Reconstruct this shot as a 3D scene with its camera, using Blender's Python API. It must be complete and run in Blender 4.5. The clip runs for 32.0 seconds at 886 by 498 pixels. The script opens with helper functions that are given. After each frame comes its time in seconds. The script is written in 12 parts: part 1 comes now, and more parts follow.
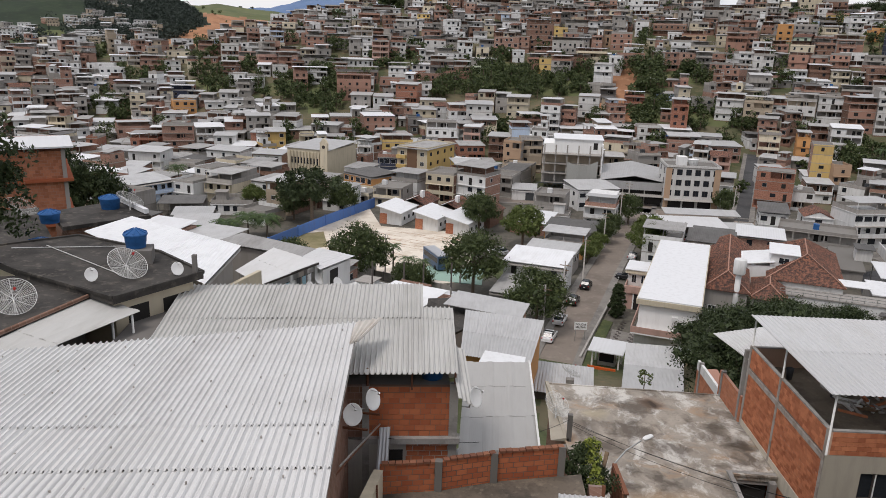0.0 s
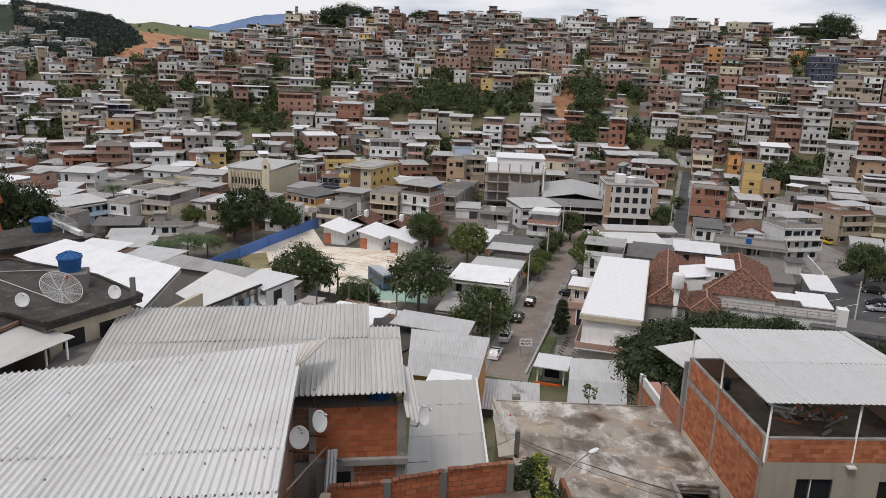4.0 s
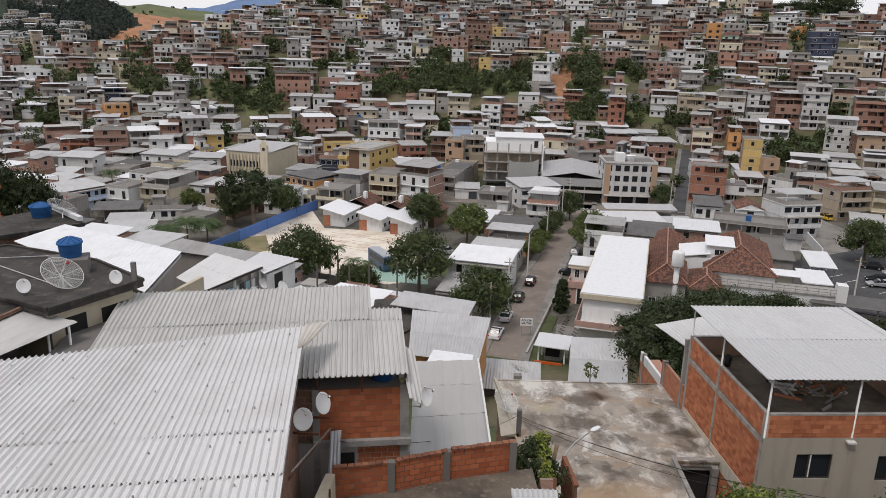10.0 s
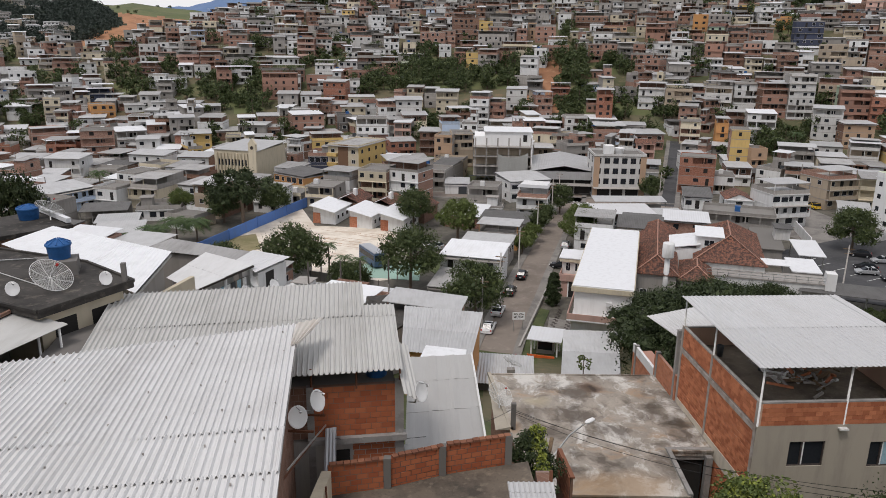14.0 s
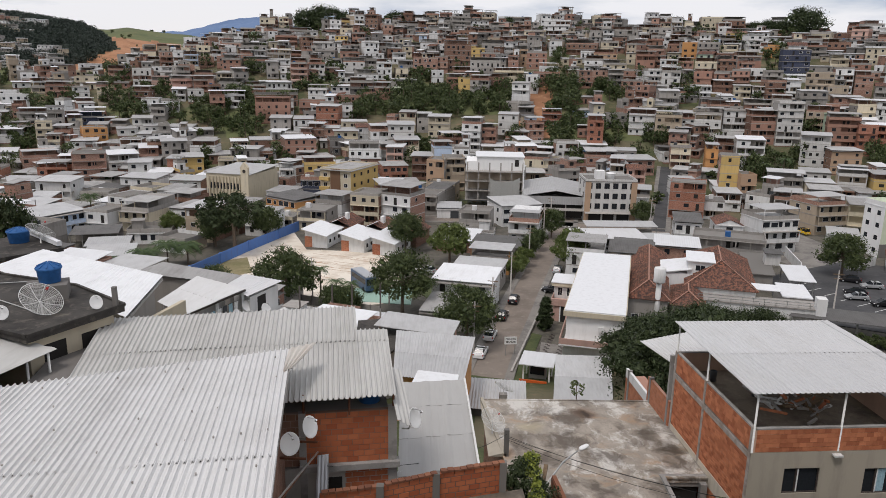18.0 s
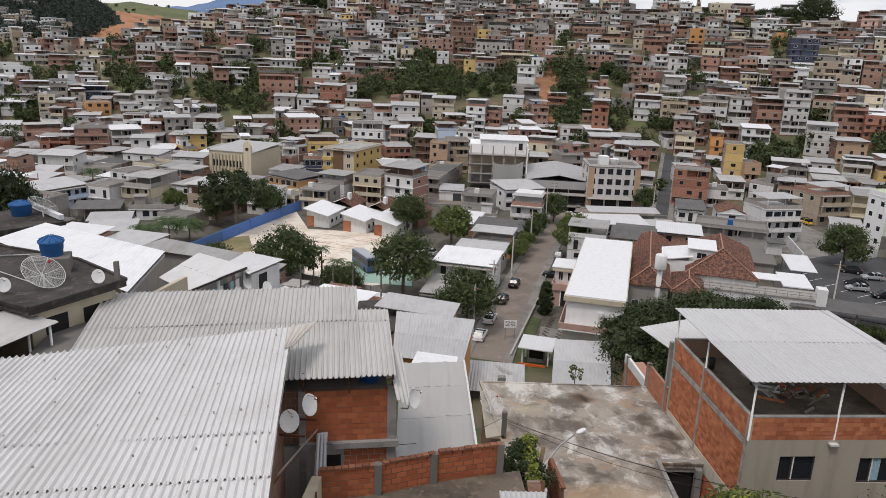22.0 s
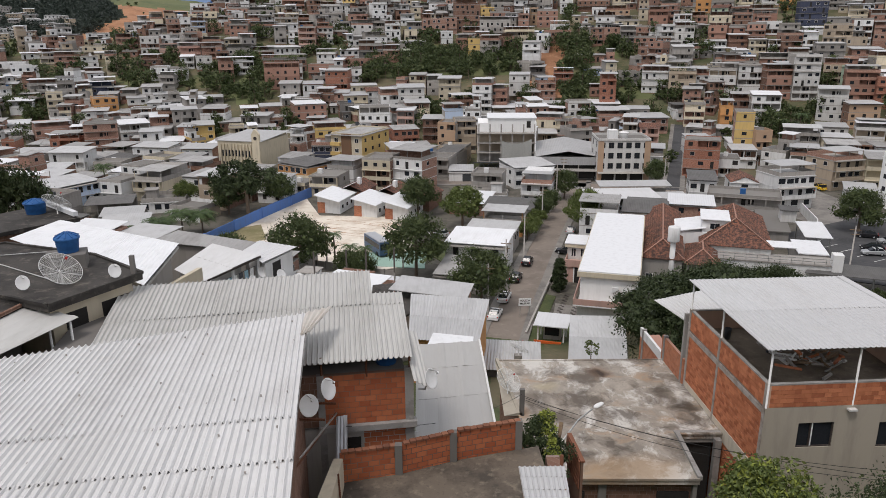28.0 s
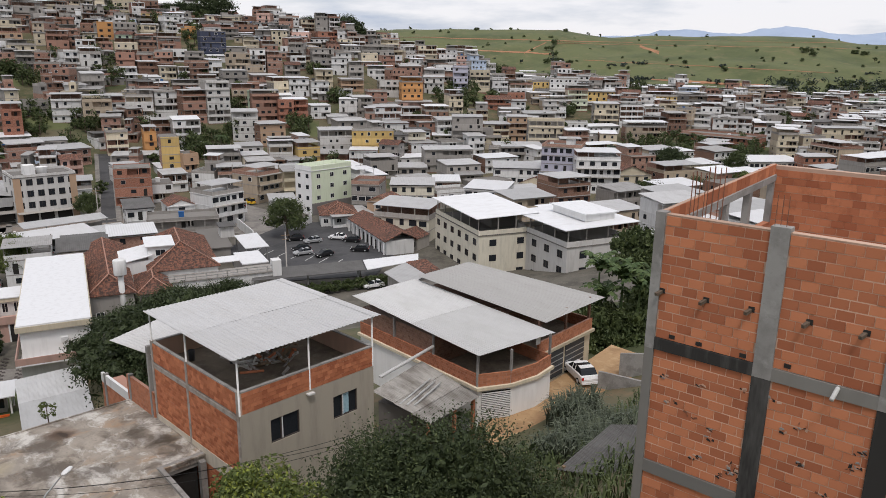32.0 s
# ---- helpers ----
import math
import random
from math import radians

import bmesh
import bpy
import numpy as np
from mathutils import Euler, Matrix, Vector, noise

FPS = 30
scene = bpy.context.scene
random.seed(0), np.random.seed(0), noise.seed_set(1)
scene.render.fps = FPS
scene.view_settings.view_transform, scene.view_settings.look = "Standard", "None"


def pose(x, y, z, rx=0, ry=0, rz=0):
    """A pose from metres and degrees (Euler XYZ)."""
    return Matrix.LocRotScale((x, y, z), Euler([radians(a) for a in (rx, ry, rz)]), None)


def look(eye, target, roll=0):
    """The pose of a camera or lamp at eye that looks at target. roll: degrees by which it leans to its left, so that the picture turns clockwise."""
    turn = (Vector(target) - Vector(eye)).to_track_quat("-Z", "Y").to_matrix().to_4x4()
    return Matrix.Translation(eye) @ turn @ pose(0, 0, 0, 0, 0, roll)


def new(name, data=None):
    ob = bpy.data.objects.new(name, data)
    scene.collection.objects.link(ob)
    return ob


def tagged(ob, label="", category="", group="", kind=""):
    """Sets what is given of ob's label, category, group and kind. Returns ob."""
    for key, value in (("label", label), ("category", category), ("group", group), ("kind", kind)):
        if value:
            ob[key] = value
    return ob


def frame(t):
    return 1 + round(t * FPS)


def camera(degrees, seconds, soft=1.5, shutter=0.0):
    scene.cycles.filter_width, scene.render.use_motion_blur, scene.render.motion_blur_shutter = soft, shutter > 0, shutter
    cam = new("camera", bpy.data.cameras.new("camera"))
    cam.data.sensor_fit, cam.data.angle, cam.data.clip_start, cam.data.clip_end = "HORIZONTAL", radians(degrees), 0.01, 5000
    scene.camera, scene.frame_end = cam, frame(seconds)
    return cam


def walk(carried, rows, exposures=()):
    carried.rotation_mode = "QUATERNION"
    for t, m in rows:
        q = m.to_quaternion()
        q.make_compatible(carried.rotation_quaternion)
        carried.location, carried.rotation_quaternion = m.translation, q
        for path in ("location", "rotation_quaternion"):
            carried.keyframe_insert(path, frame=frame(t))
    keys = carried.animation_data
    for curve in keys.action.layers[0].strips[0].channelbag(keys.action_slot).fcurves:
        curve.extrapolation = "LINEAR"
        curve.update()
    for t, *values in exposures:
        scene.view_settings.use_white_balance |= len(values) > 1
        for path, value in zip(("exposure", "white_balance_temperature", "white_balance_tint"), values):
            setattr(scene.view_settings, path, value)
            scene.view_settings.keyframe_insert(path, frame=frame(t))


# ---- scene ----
cam = camera(62.46, 32.0, soft=0.55)
PATH = [
    (0, look((0.102, 0.009, 43.020), (-1.612, 19.175, 37.565), 1.75)),
    (0.5, look((0.078, 0.010, 42.989), (-1.490, 19.065, 37.120), 1.56)),
    (1, look((0.075, 0.019, 43.038), (-1.131, 19.136, 37.288), 2.29)),
    (1.5, look((0.058, -0.003, 43.022), (-0.647, 19.261, 37.695), 2.88)),
    (2, look((0.068, -0.037, 43.016), (-0.619, 19.243, 37.743), 2.43)),
    (2.5, look((0.068, -0.011, 43.017), (-0.233, 19.335, 37.953), 2.49)),
    (3, look((0.064, -0.018, 43.007), (-0.616, 19.320, 37.949), 2.47)),
    (3.5, look((0.078, -0.042, 43.019), (-0.274, 19.343, 38.110), 1.93)),
    (5.5, look((0.070, -0.023, 42.997), (-0.015, 19.366, 38.093), 2.25)),
    (6, look((0.083, -0.022, 43.016), (0.140, 19.408, 38.276), 1.81)),
    (6.5, look((0.065, 0.035, 43.010), (0.545, 19.532, 38.577), 2.34)),
    (7, look((0.034, -0.018, 42.991), (0.641, 19.406, 38.266), 2.85)),
    (7.5, look((0.036, -0.002, 42.987), (0.505, 19.252, 37.595), 3.27)),
    (8, look((0.049, -0.019, 43.001), (0.400, 19.198, 37.470), 3.87)),
    (8.5, look((0.021, 0.005, 43.025), (-0.384, 19.188, 37.380), 2.33)),
    (9, look((0.052, -0.044, 43.004), (-0.700, 19.181, 37.544), 1.24)),
    (9.5, look((0.049, -0.037, 43.018), (0.002, 19.222, 37.624), 1.76)),
    (10, look((0.046, -0.016, 43.026), (-0.159, 19.235, 37.607), 1.44)),
    (10.5, look((0.036, -0.042, 43.033), (-0.090, 19.369, 38.217), 1.04)),
    (11, look((0.032, -0.091, 43.031), (-0.311, 19.292, 38.112), 0.78)),
    (11.5, look((0.023, -0.033, 43.023), (0.063, 19.325, 37.997), 0.99)),
    (12, look((0.042, -0.016, 43.008), (0.064, 19.307, 37.847), 0.69)),
    (12.5, look((0.031, -0.020, 43.015), (0.154, 19.260, 37.699), 0.33)),
    (13, look((0.020, -0.038, 43.019), (0.163, 19.227, 37.650), 0.63)),
    (13.5, look((0.019, -0.017, 43.007), (0.000, 19.190, 37.430), 0.60)),
    (15.5, look((-0.024, 0.099, 42.970), (0.437, 19.384, 37.691), 0.70)),
    (16, look((-0.005, 0.100, 43.004), (0.559, 19.314, 37.481), 0.89)),
    (16.5, look((-0.046, 0.121, 42.975), (1.046, 19.379, 37.689), 1.94)),
    (17, look((-0.053, 0.097, 42.975), (0.083, 19.441, 37.895), 0.79)),
    (17.5, look((-0.038, 0.070, 43.002), (-0.022, 19.501, 38.264), 0.56)),
    (18, look((-0.066, 0.076, 42.994), (0.206, 19.467, 38.103), 0.96)),
    (18.5, look((-0.095, 0.037, 42.983), (-0.377, 19.418, 38.051), -0.20)),
    (19, look((-0.108, 0.096, 42.974), (-0.748, 19.371, 37.676), -0.03)),
    (19.5, look((-0.095, 0.060, 42.986), (-0.640, 19.429, 38.033), 1.10)),
    (20, look((-0.092, 0.080, 42.981), (-0.200, 19.323, 37.533), 1.54)),
    (20.5, look((-0.070, 0.071, 42.982), (0.065, 19.229, 37.241), 1.81)),
    (21, look((-0.100, 0.104, 42.978), (0.078, 19.292, 37.340), 1.98)),
    (21.5, look((-0.090, 0.075, 42.980), (0.135, 19.388, 37.787), 1.86)),
    (22, look((-0.096, 0.088, 42.967), (0.149, 19.355, 37.609), 2.16)),
    (22.5, look((-0.108, 0.093, 42.970), (0.015, 19.352, 37.581), 1.68)),
    (23, look((-0.103, 0.082, 42.974), (-0.206, 19.314, 37.485), 1.50)),
    (23.5, look((-0.093, 0.053, 42.985), (-0.073, 19.262, 37.417), 1.71)),
    (24, look((-0.091, 0.055, 42.987), (-0.231, 19.312, 37.590), 1.61)),
    (24.5, look((-0.105, 0.076, 42.991), (-0.212, 19.332, 37.586), 2.02)),
    (26.5, look((-0.075, 0.009, 42.982), (-0.098, 19.225, 37.438), -0.11)),
    (27, look((-0.091, 0.034, 42.987), (-0.248, 19.217, 37.331), -0.45)),
    (27.5, look((-0.063, -0.013, 42.987), (-0.287, 19.108, 37.128), -0.74)),
    (28, look((-0.064, -0.005, 42.986), (-0.146, 19.119, 37.132), -0.43)),
    (28.5, look((0.021, -0.052, 43.044), (0.956, 19.226, 37.804), -0.68)),
    (29, look((0.069, -0.079, 43.041), (3.149, 19.057, 38.110), -0.37)),
    (29.5, look((0.076, -0.085, 43.019), (5.491, 18.516, 38.054), 0.02)),
    (30, look((0.065, -0.065, 43.011), (6.860, 18.060, 37.981), 0.80)),
    (30.5, look((0.128, 0.034, 43.046), (8.889, 17.336, 38.160), 1.27)),
    (31, look((0.069, 0.043, 42.988), (10.436, 16.423, 38.070), 0.88)),
    (31.5, look((0.110, 0.070, 42.968), (12.174, 15.082, 37.574), 1.76)),
    (32, look((0.133, 0.067, 42.978), (13.229, 14.278, 37.827), 0.77)),
]
walk(cam, PATH, exposures=[(t, e, 6470, 14) for t, e in ((0, -0.12), (3, -0.15), (6, -0.21), (7, -0.28), (8, -0.16), (9, -0.14), (12, -0.15), (16, -0.13), (19, -0.15), (24, -0.08), (29, -0.1), (30.5, -0.2), (31.2, -0.22), (32, -0.08))])

# ---- sky and sun: bright overcast with broken cloud ----
world = bpy.data.worlds.new("sky")
scene.world = world
world.use_nodes = True
wn, wl = world.node_tree.nodes, world.node_tree.links
wn.clear()
w_out = wn.new("ShaderNodeOutputWorld")
w_sky = wn.new("ShaderNodeTexSky")
w_sky.sky_type, w_sky.sun_disc = "NISHITA", False
SUN_UP, SUN_TURN = radians(62), radians(215)
w_sky.sun_elevation, w_sky.sun_rotation = SUN_UP, SUN_TURN
w_scale = wn.new("ShaderNodeVectorMath")
w_scale.operation = "SCALE"
w_scale.inputs[3].default_value = 0.11
wl.new(w_sky.outputs[0], w_scale.inputs[0])
w_co = wn.new("ShaderNodeTexCoord")
w_map = wn.new("ShaderNodeMapping")
w_map.inputs["Scale"].default_value = (1.0, 1.0, 5.0)
wl.new(w_co.outputs["Generated"], w_map.inputs["Vector"])
w_noise = wn.new("ShaderNodeTexNoise")
w_noise.inputs["Scale"].default_value = 2.6
w_noise.inputs["Detail"].default_value = 7.0
w_noise.inputs["Roughness"].default_value = 0.55
wl.new(w_map.outputs[0], w_noise.inputs["Vector"])
w_cloud = wn.new("ShaderNodeValToRGB")
for pos, col in ((0.34, (0.58, 0.68, 0.85, 1)), (0.42, (0.92, 0.97, 1.04, 1)), (0.49, (1.18, 1.19, 1.21, 1)), (0.75, (1.2, 1.2, 1.2, 1))):
    el = w_cloud.color_ramp.elements[0] if pos == 0.34 else w_cloud.color_ramp.elements.new(pos)
    el.position, el.color = pos, col
w_cloud.color_ramp.elements[-1].position = 0.98
w_cloud.color_ramp.elements[-1].color = (1.2, 1.2, 1.2, 1)
wl.new(w_noise.outputs["Fac"], w_cloud.inputs[0])
w_mix = wn.new("ShaderNodeMix")
w_mix.data_type = "RGBA"
w_mix.inputs["Factor"].default_value = 0.86
wl.new(w_scale.outputs[0], w_mix.inputs[6])
wl.new(w_cloud.outputs[0], w_mix.inputs[7])
w_bg = wn.new("ShaderNodeBackground")
w_bg.inputs["Strength"].default_value = 0.86
wl.new(w_mix.outputs[2], w_bg.inputs[0])
wl.new(w_bg.outputs[0], w_out.inputs[0])

sun_data = bpy.data.lights.new("sun", "SUN")
sun_data.energy, sun_data.angle, sun_data.color = 1.75, radians(12), (1.0, 0.95, 0.88)
sun = new("sun", sun_data)
sun_way = Vector((math.cos(SUN_UP) * math.sin(SUN_TURN), math.cos(SUN_UP) * math.cos(SUN_TURN), math.sin(SUN_UP)))
sun.matrix_world = look(sun_way * 300, (0, 0, 0))

# ---- materials ----
M = {}


def nodes_of(name, rough=0.8, metal=0.0):
    m = bpy.data.materials.new(name)
    m.use_nodes = True
    nt = m.node_tree
    bsdf = nt.nodes["Principled BSDF"]
    bsdf.inputs["Roughness"].default_value = rough
    bsdf.inputs["Metallic"].default_value = metal
    bsdf.inputs["Specular IOR Level"].default_value = 0.2
    M[name] = m
    return m, nt, bsdf


def add(nt, kind, **values):
    n = nt.nodes.new("ShaderNode" + kind)
    for key, v in values.items():
        n.inputs[key.replace("_", " ")].default_value = v
    return n


def mixed(nt, a, b, fac, kind="MIX"):
    n = nt.nodes.new("ShaderNodeMix")
    n.data_type, n.blend_type = "RGBA", kind
    for sock, v in ((6, a), (7, b), (0, fac)):
        if isinstance(v, bpy.types.NodeSocket):
            nt.links.new(v, n.inputs[sock])
        else:
            n.inputs[sock].default_value = v if sock == 0 else (*v, 1)[:4]
    return n.outputs[2]


def ramp(nt, fac, lo, hi, a=0.0, b=1.0):
    n = nt.nodes.new("ShaderNodeMapRange")
    for sock, v in zip((1, 2, 3, 4), (lo, hi, a, b)):
        n.inputs[sock].default_value = v
    nt.links.new(fac, n.inputs[0])
    return n.outputs[0]


def noise_of(nt, vec, scale, detail=4.0, rough=0.6):
    n = add(nt, "TexNoise", Scale=scale, Detail=detail, Roughness=rough)
    nt.links.new(vec, n.inputs["Vector"])
    return n.outputs["Fac"]


def bumped(nt, bsdf, height, strength=0.3, distance=0.02):
    b = add(nt, "Bump", Strength=strength, Distance=distance)
    nt.links.new(height, b.inputs["Height"])
    nt.links.new(b.outputs[0], bsdf.inputs["Normal"])


def chance(nt):
    """A number per object and per loose piece, to tell neighbours apart."""
    info, geo = nt.nodes.new("ShaderNodeObjectInfo"), nt.nodes.new("ShaderNodeNewGeometry")
    n = nt.nodes.new("ShaderNodeMath")
    n.operation = "ADD"
    nt.links.new(info.outputs["Random"], n.inputs[0])
    nt.links.new(geo.outputs["Random Per Island"], n.inputs[1])
    f = nt.nodes.new("ShaderNodeMath")
    f.operation = "FRACT"
    nt.links.new(n.outputs[0], f.inputs[0])
    return f.outputs[0]


def here(nt):
    return nt.nodes.new("ShaderNodeTexCoord").outputs["Object"]


def streaky(nt, vec, squeeze=(1, 1, 0.18)):
    n = nt.nodes.new("ShaderNodeMapping")
    n.inputs["Scale"].default_value = squeeze
    nt.links.new(vec, n.inputs["Vector"])
    return n.outputs[0]


def plaster(name, col, dirt=(0.16, 0.145, 0.125), much=0.5, vary=0.25, rough=0.85):
    m, nt, bsdf = nodes_of(name, rough)
    v = here(nt)
    rnd = chance(nt)
    base = mixed(nt, tuple(c * (1 - vary) for c in col), tuple(min(0.9, c * (1 + vary * 0.5)) for c in col), rnd)
    run = ramp(nt, noise_of(nt, streaky(nt, v), 1.3, 5, 0.65), 0.48, 0.78, 0, much)
    c = mixed(nt, base, dirt, run)
    fine = noise_of(nt, v, 7.0, 4, 0.7)
    c = mixed(nt, c, (0.5, 0.5, 0.5), ramp(nt, fine, 0.3, 0.7, 0.0, 0.16), "OVERLAY")
    nt.links.new(c, bsdf.inputs["Base Color"])
    bumped(nt, bsdf, noise_of(nt, v, 22.0, 3), 0.25, 0.012)
    return m


plaster("cement", (0.35, 0.33, 0.305), much=0.55)
plaster("cement_dark", (0.17, 0.16, 0.15), much=0.5)
plaster("cement_wet", (0.20, 0.19, 0.175), much=0.5)
plaster("white_wall", (0.68, 0.68, 0.67), much=0.36, vary=0.1)
plaster("cream_wall", (0.60, 0.53, 0.40), much=0.35)
plaster("pale_cream_wall", (0.67, 0.63, 0.52), much=0.35, vary=0.08)
plaster("beige_wall", (0.45, 0.37, 0.28), much=0.4)
plaster("yellow_wall", (0.58, 0.41, 0.16), much=0.3)
plaster("orange_wall", (0.58, 0.30, 0.12), much=0.3)
plaster("pink_wall", (0.55, 0.36, 0.30), much=0.35)
plaster("green_wall", (0.42, 0.52, 0.40), much=0.3)
plaster("pale_green_wall", (0.62, 0.68, 0.52), much=0.2, vary=0.08)
plaster("blue_wall", (0.52, 0.62, 0.76), much=0.25)
plaster("navy_wall", (0.06, 0.07, 0.11), much=0.2)
plaster("fence_blue", (0.10, 0.20, 0.48), much=0.35)
plaster("salmon_wall", (0.35, 0.20, 0.15), much=0.4)
plaster("lilac_wall", (0.47, 0.47, 0.56), much=0.25)
plaster("peach_wall", (0.58, 0.38, 0.26), much=0.3)
plaster("tan_wall", (0.45, 0.31, 0.21), much=0.2, vary=0.08)
plaster("brown_wall", (0.22, 0.13, 0.08), much=0.2)
plaster("ochre_render", (0.49, 0.44, 0.36), much=0.45)
plaster("white_paint", (0.80, 0.80, 0.79), much=0.18, vary=0.05, rough=0.6)
plaster("white_slab", (0.71, 0.72, 0.73), much=0.2, vary=0.05, rough=0.5)
plaster("mortar", (0.53, 0.36, 0.27), much=0.3)
plaster("old_mortar", (0.20, 0.12, 0.085), much=0.5)
plaster("grey_white_wall", (0.56, 0.55, 0.53), much=0.35, vary=0.08)
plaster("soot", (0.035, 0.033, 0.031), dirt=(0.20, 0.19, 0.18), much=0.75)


def sheet_material(name, col, stain, pitch, rough=0.55, metal=0.0, much=0.5):
    m, nt, bsdf = nodes_of(name, rough, metal)
    v = here(nt)
    rnd = chance(nt)
    low = 0.94 if name.startswith("near") else 0.82
    base = mixed(nt, tuple(c * low for c in col), tuple(min(0.88, c * (1.9 - low)) for c in col), rnd)
    big = noise_of(nt, streaky(nt, v, (1.0, 0.5, 1)), 0.7, 5, 0.6)
    c = mixed(nt, base, stain, ramp(nt, big, 0.45, 0.75, 0, much))
    run = noise_of(nt, streaky(nt, v, (2.2, 0.25, 1)), 2.0, 4, 0.7)
    c = mixed(nt, c, stain, ramp(nt, run, 0.5, 0.8, 0, much * 0.8))
    nt.links.new(c, bsdf.inputs["Base Color"])
    if pitch:
        w = add(nt, "TexWave", Scale=1.0 / pitch * 0.159, Distortion=0.0, Detail=0.0)
        w.wave_type, w.bands_direction = "BANDS", "X"
        sc = nt.nodes.new("ShaderNodeMapping")
        sc.inputs["Scale"].default_value = (1, 1, 1)
        nt.links.new(v, sc.inputs["Vector"])
        nt.links.new(sc.outputs[0], w.inputs["Vector"])
        bumped(nt, bsdf, w.outputs["Fac"], 0.5, 0.04)
    else:
        bumped(nt, bsdf, noise_of(nt, v, 18, 3), 0.12, 0.01)
    return m


sheet_material("fibre_roof", (0.36, 0.355, 0.345), (0.16, 0.15, 0.14), 0.177, 0.75, much=0.55)
sheet_material("dark_fibre_roof", (0.13, 0.127, 0.123), (0.06, 0.057, 0.053), 0.177, 0.8)
sheet_material("metal_roof", (0.48, 0.48, 0.475), (0.27, 0.26, 0.25), 0.25, 0.5, 0.15, 0.4)
sheet_material("white_roof", (0.70, 0.71, 0.72), (0.46, 0.45, 0.43), 0.25, 0.45, 0.0, 0.3)
sheet_material("near_sheet", (0.64, 0.638, 0.63), (0.41, 0.395, 0.375), 0, 0.6, 0.0, 0.4)
sheet_material("near_sheet_old", (0.50, 0.495, 0.475), (0.32, 0.31, 0.285), 0, 0.7, 0.0, 0.5)
sheet_material("pale_sheet", (0.575, 0.575, 0.575), (0.43, 0.42, 0.40), 0, 0.5, 0.1, 0.35)
sheet_material("rust_sheet", (0.50, 0.47, 0.43), (0.30, 0.19, 0.12), 0, 0.7, 0.1, 0.7)
sheet_material("garage_sheet", (0.50, 0.50, 0.495), (0.36, 0.355, 0.34), 0, 0.55, 0.0, 0.4)
sheet_material("garage_sheet_old", (0.43, 0.425, 0.41), (0.31, 0.30, 0.285), 0, 0.65, 0.0, 0.4)
sheet_material("dirty_sheet", (0.34, 0.325, 0.30), (0.10, 0.085, 0.07), 0, 0.85, 0.0, 0.9)
sheet_material("galvanised", (0.42, 0.43, 0.44), (0.25, 0.25, 0.25), 0, 0.45, 0.5, 0.3)


def tile_material():
    m, nt, bsdf = nodes_of("clay_tile", 0.85)
    v = here(nt)
    spots = noise_of(nt, v, 2.2, 5, 0.7)
    c = mixed(nt, (0.19, 0.085, 0.06), (0.29, 0.14, 0.095), chance(nt))
    c = mixed(nt, c, (0.30, 0.12, 0.07), ramp(nt, noise_of(nt, v, 0.35, 4, 0.6), 0.48, 0.62, 0, 0.6))
    c = mixed(nt, c, (0.05, 0.036, 0.031), ramp(nt, spots, 0.40, 0.58, 0, 0.95))
    c = mixed(nt, c, (0.06, 0.042, 0.035), ramp(nt, noise_of(nt, v, 0.22, 5, 0.7), 0.52, 0.66, 0, 0.7))
    nt.links.new(c, bsdf.inputs["Base Color"])
    w = add(nt, "TexWave", Scale=0.8, Distortion=1.0, Detail=1.0)
    nt.links.new(v, w.inputs["Vector"])
    bumped(nt, bsdf, w.outputs["Fac"], 0.6, 0.06)


tile_material()


def brick_material(name, lo, hi, piece=False):
    """Hollow clay brick: drawn joints for far walls, plain fired clay for single bricks."""
    m, nt, bsdf = nodes_of(name, 0.9)
    v = here(nt)
    clay = mixed(nt, lo, hi, chance(nt))
    spots = noise_of(nt, v, 3.0, 5, 0.7)
    clay = mixed(nt, clay, tuple(c * 0.5 for c in lo), ramp(nt, spots, 0.5, 0.8, 0, 0.6))
    if piece:
        nt.links.new(clay, bsdf.inputs["Base Color"])
        bumped(nt, bsdf, noise_of(nt, v, 30, 2), 0.12, 0.006)
        return
    s = nt.nodes.new("ShaderNodeSeparateXYZ")
    nt.links.new(v, s.inputs[0])
    sm = nt.nodes.new("ShaderNodeMath")
    sm.operation = "ADD"
    nt.links.new(s.outputs[0], sm.inputs[0])
    nt.links.new(s.outputs[1], sm.inputs[1])
    co = nt.nodes.new("ShaderNodeCombineXYZ")
    nt.links.new(sm.outputs[0], co.inputs[0])
    nt.links.new(s.outputs[2], co.inputs[1])
    bt = add(nt, "TexBrick", Scale=1.0, Mortar_Size=0.009, Brick_Width=0.3, Row_Height=0.2)
    bt.inputs["Color1"].default_value = (1, 1, 1, 1)
    bt.inputs["Color2"].default_value = (0.66, 0.62, 0.58, 1)
    bt.inputs["Mortar"].default_value = (1, 1, 1, 1)
    bt.inputs["Mortar Smooth"].default_value = 0.3
    nt.links.new(co.outputs[0], bt.inputs["Vector"])
    c = mixed(nt, clay, bt.outputs["Color"], 0.9, "MULTIPLY")
    c = mixed(nt, c, tuple(0.55 * x + 0.09 for x in hi), bt.outputs["Fac"])
    nt.links.new(c, bsdf.inputs["Base Color"])
    bumped(nt, bsdf, bt.outputs["Fac"], -0.4, 0.01)


